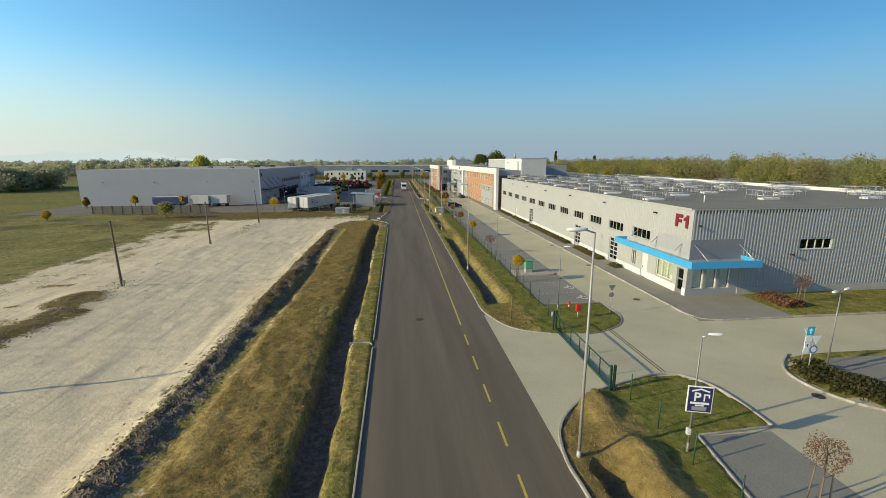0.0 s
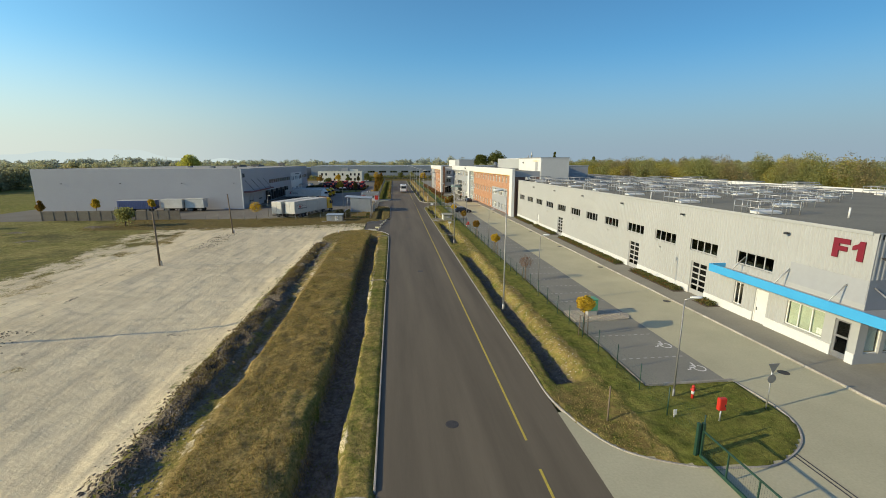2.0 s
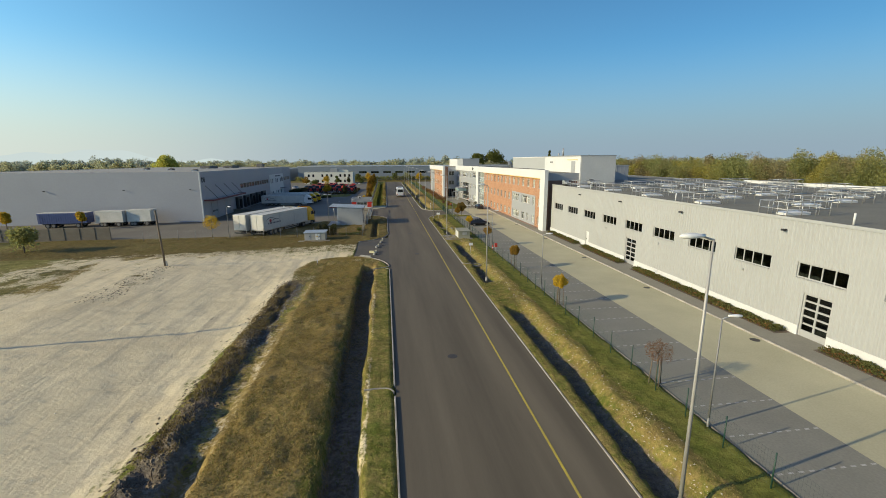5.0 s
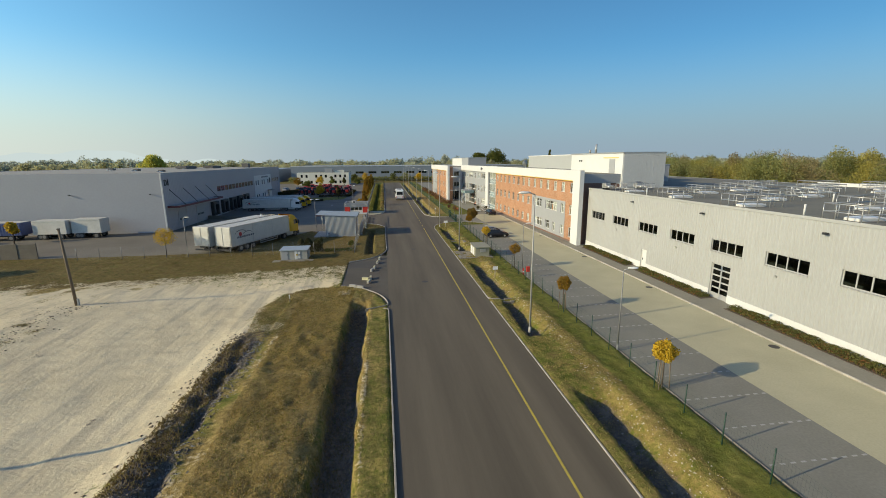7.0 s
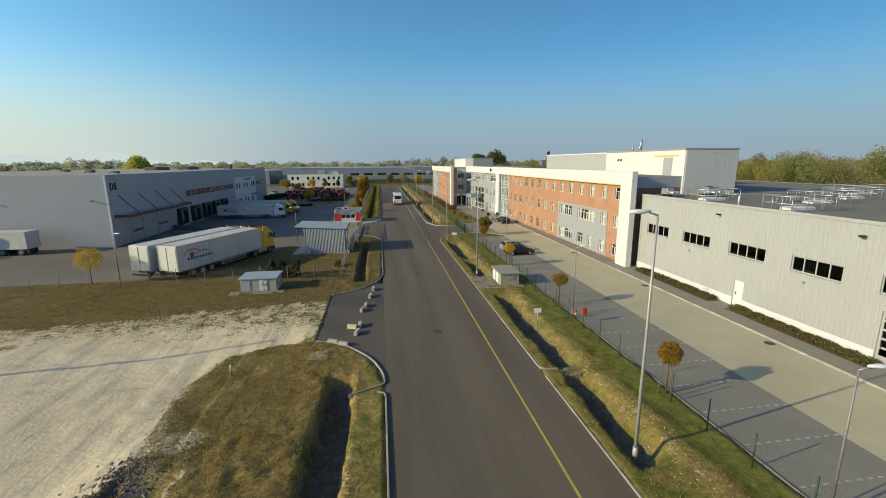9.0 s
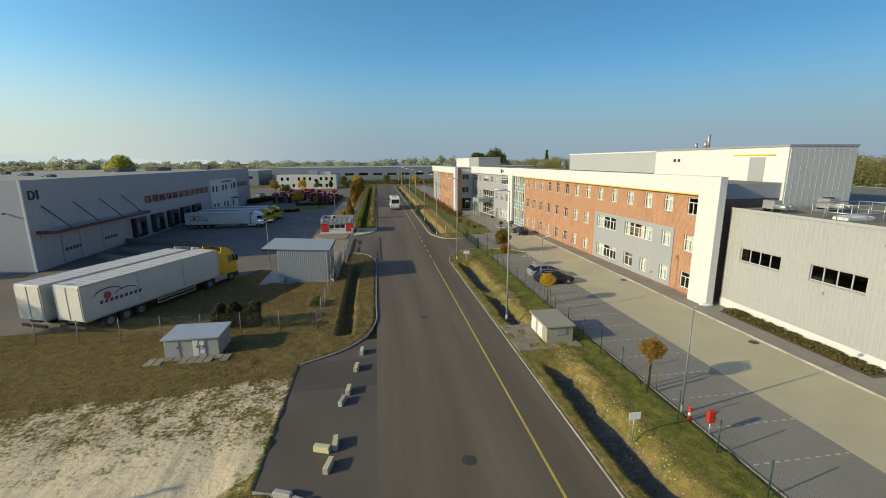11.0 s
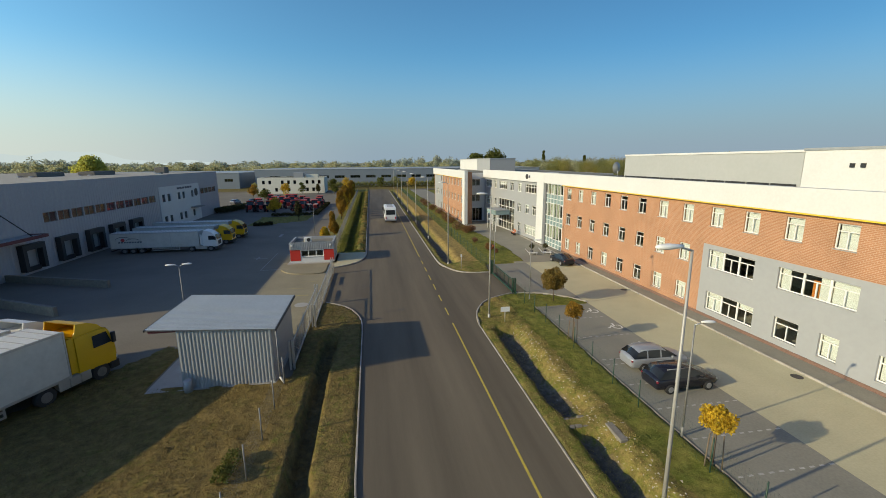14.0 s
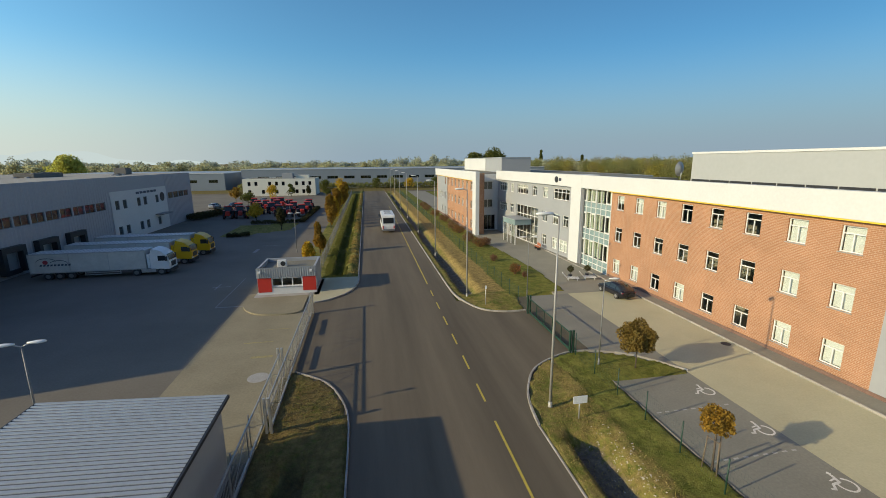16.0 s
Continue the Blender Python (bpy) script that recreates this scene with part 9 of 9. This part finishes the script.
def shrub_row(name, label, pts, w, h, mat, n, size, seed, mats2=None, category="shrubs", z=0.06):
    """A low bed of shrubs along a line."""
    rs = np.random.RandomState(seed)
    P = np.array(pts, float)
    seg = np.linalg.norm(np.diff(P, axis=0), axis=1)
    cum = np.concatenate([[0], np.cumsum(seg)])
    t = rs.rand(n) * cum[-1]
    i = np.clip(np.searchsorted(cum, t) - 1, 0, len(seg) - 1)
    f = ((t - cum[i]) / seg[i])[:, None]
    c = P[i] * (1 - f) + P[i + 1] * f
    side = rs.uniform(-1, 1, n)
    d = (P[i + 1] - P[i]) / seg[i][:, None]
    c = c + np.stack([-d[:, 1], d[:, 0]], 1) * side[:, None] * w / 2
    bumps = 0.55 + 0.45 * np.abs(np.sin(t * 2.3 + 1.7 * np.sin(t * 0.9))) * (1 - 0.5 * side ** 2)
    zz = z + h * bumps * rs.rand(n) ** 0.6
    p = np.stack([c[:, 0], c[:, 1], zz], 1)
    a, b = rs.normal(size=(n, 3)), rs.normal(size=(n, 3))
    a /= np.linalg.norm(a, axis=1)[:, None]
    b -= a * np.sum(a * b, 1)[:, None]
    b /= np.linalg.norm(b, axis=1)[:, None]
    s = size * rs.uniform(0.6, 1.4, n)[:, None]
    v = np.stack([p - a * s, p + b * s * 0.6, p + a * s, p - b * s * 0.6], 1).reshape(-1, 3)
    ob = new(name, raw_mesh(name, v, np.arange(n * 4).reshape(-1, 4), [mat]))
    return tagged(ob, label, category, kind="stuff")


for k, (a, b) in enumerate(((48.0, 49.6), (52.6, 60.6), (63.9, 82.9), (86.0, 96.4), (98.6, 109.5))):
    shrub_row("shrub_bed", "low green and brown shrubs along the hall", [(26.85, a), (26.85, b)], 1.1, 0.45, LEAF_BED, int(520 * (b - a)), 0.065, 200 + k)
    shrub_row("shrub_bed", "low red-brown shrubs along the hall", [(26.6, a + 0.3), (26.7, b - 0.3)], 0.9, 0.42, LEAF_RUST, int(100 * (b - a)), 0.06, 220 + k)
    tagged(part("planting_soil", one_box(26.2, a - 0.2, 0.05, 27.5, b + 0.2, 0.1), BARK), "dark soil of a planting bed", "soil", kind="structure")
shrub_row("shrub_bed", "dark green hedge in the kerbed bed", [(25.2, 22.2), (24.9, 20.2), (27, 18.0), (32, 16.4), (40, 15.6)], 2.0, 0.95, LEAF_DARK, 16000, 0.08, 240)
shrub_row("shrub_bed", "brown shrubs beside the entrance forecourt", [(34.9, 35.6), (35.1, 32.4)], 1.9, 0.8, LEAF_BROWN, 4500, 0.08, 241)
shrub_row("shrub_bed", "dark bushes inside the depot fence", [(-14.3, 113.3), (-11.0, 113.4)], 1.8, 1.95, LEAF_DARK, 12000, 0.08, 242)
shrub_row("shrub_bed", "small weeds along the depot fence", [(-10.6, 112.6), (-6.8, 112.5)], 0.6, 0.5, LEAF_GREEN, 900, 0.06, 243)
shrub_row("shrub_bed", "small bush beside the depot fence", [(-7.4, 116.5), (-7.2, 118.2)], 0.7, 0.6, LEAF_GREEN, 900, 0.06, 244)
shrub_row("hedge", "clipped dark hedge round the tractor lot", [(-25, 208.6), (-14.8, 209.2), (-14.4, 238)], 1.3, 0.8, LEAF_DARK, 15000, 0.1, 245)
shrub_row("hedge", "low clipped hedge on the depot lawn", [(-25.2, 192.6), (-21.6, 193.6)], 1.3, 0.7, LEAF_DARK, 3500, 0.09, 246)
shrub_row("hedge", "dark bushes at the warehouse end", [(-40, 218), (-36, 232)], 3, 1.6, LEAF_DARK, 6000, 0.14, 247)
for k, (x, y, h, w) in enumerate(((15.9, 174.9, 1.5, 2.4), (17.2, 176.2, 1.2, 1.6), (15.2, 179.5, 1.5, 2.2), (15.4, 187.7, 1.5, 2.4), (15.3, 192.8, 1.7, 2.4), (15.5, 203.4, 1.6, 2.6), (15.1, 213, 1.5, 2.4), (14.7, 224.5, 1.7, 2.6), (15.2, 165.6, 0.9, 1.0), (15.7, 158.9, 1.3, 1.3), (16.3, 157.4, 0.6, 0.6), (15.0, 234, 1.6, 2.4))):
    shrub = thing("shrub", "loose red-brown autumn shrub on the office lawn", "shrub", "autumn shrubs on the office lawn", m=pose(x, y, 0.05))
    rs_ = np.random.RandomState(800 + k)
    part("stems", stems([((0, 0, -0.1), (w * 0.3 * math.cos(a), w * 0.3 * math.sin(a), h * 0.7), 0.03, 0.01) for a in rs_.uniform(0, 6.28, 6)]), BARK, shrub)
    v, f = leaf_cloud(rs_, int(520 * w), (0, 0, h * 0.52), w * 0.5, 0.075, (1, 1, h / w), 0.2)
    part("crown", raw_mesh("crown", v, f, [LEAF_BROWN if k % 3 else LEAF_RUST]), None, shrub)
pot = thing("flower_pot", "terracotta pot on the office lawn", "pot", m=pose(16.6, 160.3, 0.05))
part("pot", one_tube((0, 0, 0), (0, 0, 0.6), 0.2, 0.3, 12), TERRACOTTA, pot), part("soil", one_tube((0, 0, 0.55), (0, 0, 0.61), 0.26, 0.26, 12), BARK, pot)
shrub_row("shrub_bed", "mixed shrubs before the far hall", [(-60, 329), (60, 329)], 5, 3.0, LEAF_OLIVE, 9000, 0.35, 250)


def far_wood(name, label, spots, mat, leaves, size, seed):
    """Many far trees as one mass: leaf clumps over trunks."""
    rs = np.random.RandomState(seed)
    vs, fs, c = [], [], 0
    for x, y, h, w in spots:
        for k in range(5):
            p = (x + rs.uniform(-0.4, 0.4) * w, y + rs.uniform(-0.4, 0.4) * w, h * (rs.uniform(0.35, 0.78) if k else 0.22))
            v, f = leaf_cloud(rs, leaves // 5, p, w * rs.uniform(0.28, 0.42), size * rs.uniform(0.8, 1.2), (1, 1, h / w * 0.6 + 0.2), 0.35)
            vs.append(v), fs.append(f + c)
            c += len(v)
        b = np.array([[x - 0.2, y, 0], [x + 0.2, y, 0], [x + 0.1, y, h * 0.6], [x - 0.1, y, h * 0.6]])
        vs.append(b), fs.append(np.arange(4)[None] + c)
        c += 4
    return tagged(new(name, raw_mesh(name, np.concatenate(vs), np.concatenate(fs), [mat])), label, "woodland", kind="stuff")


rw = random.Random(17)
wood = [(rw.uniform(118, 150) + 0.05 * y, y + rw.uniform(-2, 2), rw.uniform(11.5, 16), rw.uniform(7, 11)) for y in np.arange(10, 330, 4.2)]
wood += [(rw.uniform(150, 200), y + rw.uniform(-3, 3), rw.uniform(12.5, 16.5), rw.uniform(8, 12)) for y in np.arange(0, 330, 5.5)]
wood += [(rw.uniform(120, 260), y + rw.uniform(-4, 4), rw.uniform(12, 17), rw.uniform(8, 13)) for y in np.arange(330, 520, 3.5)]
far_wood("woodland", "olive autumn wood behind the halls", wood[::2], LEAF_OLIVE, 2600, 0.25, 301)
far_wood("woodland", "golden autumn trees in the wood behind the halls", wood[1::4], LEAF_WOOD_GOLD, 2600, 0.25, 304)
far_wood("woodland", "browning trees in the wood behind the halls", wood[3::4], LEAF_WOOD_BROWN, 2400, 0.25, 305)
belt = [(x + rw.uniform(-4, 4), 470 + rw.uniform(-30, 40) + 0.00012 * x * x, rw.uniform(9, 14), rw.uniform(9, 15)) for x in np.arange(-420, 520, 5.5)]
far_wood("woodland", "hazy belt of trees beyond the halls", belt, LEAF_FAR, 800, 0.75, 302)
back = [(x + rw.uniform(-6, 6), 690 + rw.uniform(-60, 60) + 0.00008 * x * x, rw.uniform(12, 15) + 6 * (0.5 + 0.5 * math.sin(x * 0.021) * math.sin(x * 0.0057 + 1)) ** 3, rw.uniform(11, 17)) for x in np.arange(-900, 1100, 6.0)]
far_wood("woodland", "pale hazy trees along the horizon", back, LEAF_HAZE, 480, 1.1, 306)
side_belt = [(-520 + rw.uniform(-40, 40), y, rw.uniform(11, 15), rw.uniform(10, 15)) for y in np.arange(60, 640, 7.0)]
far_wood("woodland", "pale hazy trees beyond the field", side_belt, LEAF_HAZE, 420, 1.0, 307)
left = [(-270 + rw.uniform(-25, 25) - 0.25 * (y - 200), y, rw.uniform(8.5, 12.5), rw.uniform(8, 13)) for y in np.arange(120, 460, 3.0)]
left += [(-330 + rw.uniform(-25, 25) - 0.2 * (y - 200), y, rw.uniform(10, 13), rw.uniform(8, 13)) for y in np.arange(120, 460, 5.0)]
left += [(rw.uniform(-260, -168), rw.uniform(196, 236), rw.uniform(9.5, 12.5), rw.uniform(9, 13)) for k in range(130)]
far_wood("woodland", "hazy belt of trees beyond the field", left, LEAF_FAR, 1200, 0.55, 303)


# ---- hazy hills at the horizon ----
def hills():
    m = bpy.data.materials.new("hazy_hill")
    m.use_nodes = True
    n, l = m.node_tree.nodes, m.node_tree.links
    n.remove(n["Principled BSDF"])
    # the haze is put in as an even pale blue glow
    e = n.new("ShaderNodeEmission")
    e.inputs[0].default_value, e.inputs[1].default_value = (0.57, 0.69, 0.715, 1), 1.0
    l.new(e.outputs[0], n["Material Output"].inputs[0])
    vs, fs = [], []
    N = 120
    for i in range(N + 1):
        a = radians(106 + 36 * i / N)
        s = i / N
        h = 30 + 75 * math.exp(-((s - 0.42) / 0.13) ** 2) + 20 * math.exp(-((s - 0.56) / 0.06) ** 2) + 12 * math.sin(s * 23) + 7 * math.sin(s * 61)
        h *= min(1, s * 9, (1 - s) * 9)
        x, y = 4200 * math.cos(a), 4200 * math.sin(a)
        vs += [(x, y, -20), (x, y, max(h, -10)), (x * 1.02, y * 1.02, -20)]
        if i:
            k = 3 * i
            fs += [(k - 3, k, k + 1, k - 2), (k - 2, k + 1, k + 2, k - 1)]
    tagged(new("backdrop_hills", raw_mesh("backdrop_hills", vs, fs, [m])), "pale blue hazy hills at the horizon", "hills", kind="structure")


hills()


# ---- grass tufts over the verges and the field ----
def tufts(name, label, x0, x1, y0, y1, n, h, w, mat, seed, keep):
    """Short blades standing on the earth sheet where keep(x, y) allows."""
    rs = np.random.RandomState(seed)
    x, y = rs.uniform(x0, x1, n), rs.uniform(y0, y1, n)
    ok = keep(x, y) & (value_noise(x, y, 1.6, seed) + 0.35 * rs.rand(n) > 0.5)
    x, y = x[ok], y[ok]
    n = len(x)
    z = ground_z(x, y) - 0.02
    a = rs.uniform(0, 2 * np.pi, n)
    d = np.stack([np.cos(a), np.sin(a), a * 0], 1) * (w * rs.uniform(0.6, 1.4, n))[:, None]
    lean = np.stack([rs.normal(size=n) * 0.5, rs.normal(size=n) * 0.5, a * 0 + 1], 1) * (h * rs.uniform(0.5, 1.5, n))[:, None]
    p = np.stack([x, y, z], 1)
    v = np.stack([p - d, p + d, p + lean + d * 0.3, p + lean - d * 0.3], 1).reshape(-1, 3)
    tagged(new(name, raw_mesh(name, v, np.arange(n * 4).reshape(-1, 4), [mat])), label, "grass", kind="stuff")


def on_grass(*polys):
    def keep(x, y):
        k = np.zeros(x.shape, bool)
        for p in polys:
            k |= inside(x, y, p)
        return k & ~inside(x, y, SAND_YARD)
    return keep


tufts("grass", "dry tufted grass on the bank beside the road", -10.1, -5.2, 4, 95, 140000, 0.065, 0.018, GRASS_DRY, 501, on_grass(LEFT_VERGE_A))
tufts("grass", "green grass on the bank beside the road", -10.0, -2.1, 4, 95, 65000, 0.065, 0.022, GRASS_GREEN, 502, on_grass(LEFT_VERGE_A))
tufts("grass", "tan dry grass on the end of the bank", -10.2, -3.4, 60, 95, 60000, 0.05, 0.022, GRASS_TAN, 507, on_grass(LEFT_VERGE_A))
tufts("grass", "mottled dry grass where the bank ends", -13.4, -9.8, 83, 95, 16000, 0.055, 0.022, GRASS_TAN, 511, on_grass(LEFT_VERGE_A))
tufts("grass", "low green grass where the bank ends", -13.4, -9.8, 83, 95, 12000, 0.05, 0.022, GRASS_GREEN, 512, on_grass(LEFT_VERGE_A))
tufts("grass", "dry grass along the road verge", 7.3, 11.0, 4, 138, 45000, 0.06, 0.016, GRASS_DRY, 503, on_grass(NEAR_ISLAND, MID_VERGE))
tufts("grass", "green grass along the road verge", 7.3, 18.5, 4, 138, 120000, 0.05, 0.016, GRASS_GREEN, 504, on_grass(NEAR_ISLAND, MID_VERGE))
tufts("grass", "dry and green grass round the depot fence", -60, -6.2, 99, 126, 60000, 0.08, 0.022, GRASS_RANK, 505, on_grass(LEFT_VERGE_A))
tufts("grass", "dry grass round the depot fence", -30, -2.1, 99, 138, 45000, 0.08, 0.022, GRASS_RANK, 506, on_grass(LEFT_VERGE_A))
tufts("grass", "dense green grass along the depot ditch", -6.0, -3.3, 162, 292, 90000, 0.12, 0.03, GRASS_GREEN, 509, on_grass(LEFT_VERGE_B))
tufts("grass", "dry grass on the ridge beside the kerb", -3.4, -2.15, 162, 292, 40000, 0.09, 0.026, GRASS_DRY, 510, on_grass(LEFT_VERGE_B))
tufts("grass", "straggly weeds on the torn-up ridge", -13.3, -11.6, 34, 82, 16000, 0.13, 0.025, GRASS_RANK, 508, lambda x, y: y > 0)


def clods(name, label, n, size, mat, seed, place):
    """Loose lumps of earth, each a crooked little stone."""
    rs = np.random.RandomState(seed)
    x, y = place(rs, n)
    z = ground_z(x, y)
    base = np.array([[1, 0, 0], [-0.5, 0.87, 0], [-0.5, -0.87, 0], [0.1, 0.1, 0.45]])
    s = size * rs.uniform(0.35, 1.4, n) ** 1.5
    a = rs.uniform(0, 6.28, n)
    c, d = np.cos(a), np.sin(a)
    jit = base[None] * rs.uniform(0.7, 1.3, (n, 4, 1))
    v = np.stack([jit[:, :, 0] * c[:, None] - jit[:, :, 1] * d[:, None], jit[:, :, 0] * d[:, None] + jit[:, :, 1] * c[:, None], jit[:, :, 2]], 2) * s[:, None, None]
    v += np.stack([x, y, z - 0.01], 1)[:, None]
    f = (np.array([(0, 1, 3), (1, 2, 3), (2, 0, 3)])[None] + 4 * np.arange(n)[:, None, None]).reshape(-1, 3)
    tagged(new(name, raw_mesh(name, v.reshape(-1, 3), f, [mat])), label, "clods", kind="stuff")


SOIL = material("dark_clods", (0.095, 0.074, 0.050), (0.22, 0.175, 0.12), scale=1.2, rough=0.95, fine=0.25, bscale=8, spec=0.1)
clods("earth_clods", "dark churned clods along the edge of the sand", 20000, 0.095, SOIL, 601, lambda rs, n: (-12.3 + rs.normal(size=n) * 0.55, rs.uniform(4, 84, n)))
clods("earth_clods", "dark clods along a low ridge in the sand", 1600, 0.09, SOIL, 602, lambda rs, n: (-29.0 + rs.normal(size=n) * 0.8, np.where(rs.rand(n) < 0.7, rs.uniform(22, 48, n), rs.uniform(78, 92, n))))
clods("sand_clods", "scattered pale lumps on the sand yard", 1200, 0.05, STONE, 603, lambda rs, n: (rs.uniform(-40, -13.5, n), rs.uniform(6, 100, n)))
clods("bank_stones", "pale stones and lumps on the ditch bank", 2600, 0.055, STONE, 607, lambda rs, n: (10.0 + rs.normal(size=n) * 0.42, rs.uniform(38, 131, n)))
MUD = material("grey_mud", (0.17, 0.150, 0.122), (0.30, 0.268, 0.215), scale=1.0, rough=0.9, fine=0.2, bscale=7)
clods("mud_clods", "grey lumps of mud in the trench by the sand", 3400, 0.08, MUD, 604, lambda rs, n: (-11.7 + rs.normal(size=n) * 0.5, np.where(rs.rand(n) < 0.75, rs.uniform(4, 36, n), rs.uniform(66, 82, n))))
clods("mud_clods", "grey and dark lumps at the end of the trench", 1400, 0.065, MUD, 605, lambda rs, n: (-12.2 + rs.normal(size=n) * 0.9, 80 + rs.normal(size=n) * 2.4))
clods("earth_clods", "small dark crumbs strewn over the sand", 1500, 0.03, SOIL, 606, lambda rs, n: (-14.6 - np.abs(rs.normal(size=n)) * 2.2, rs.uniform(4, 70, n)))
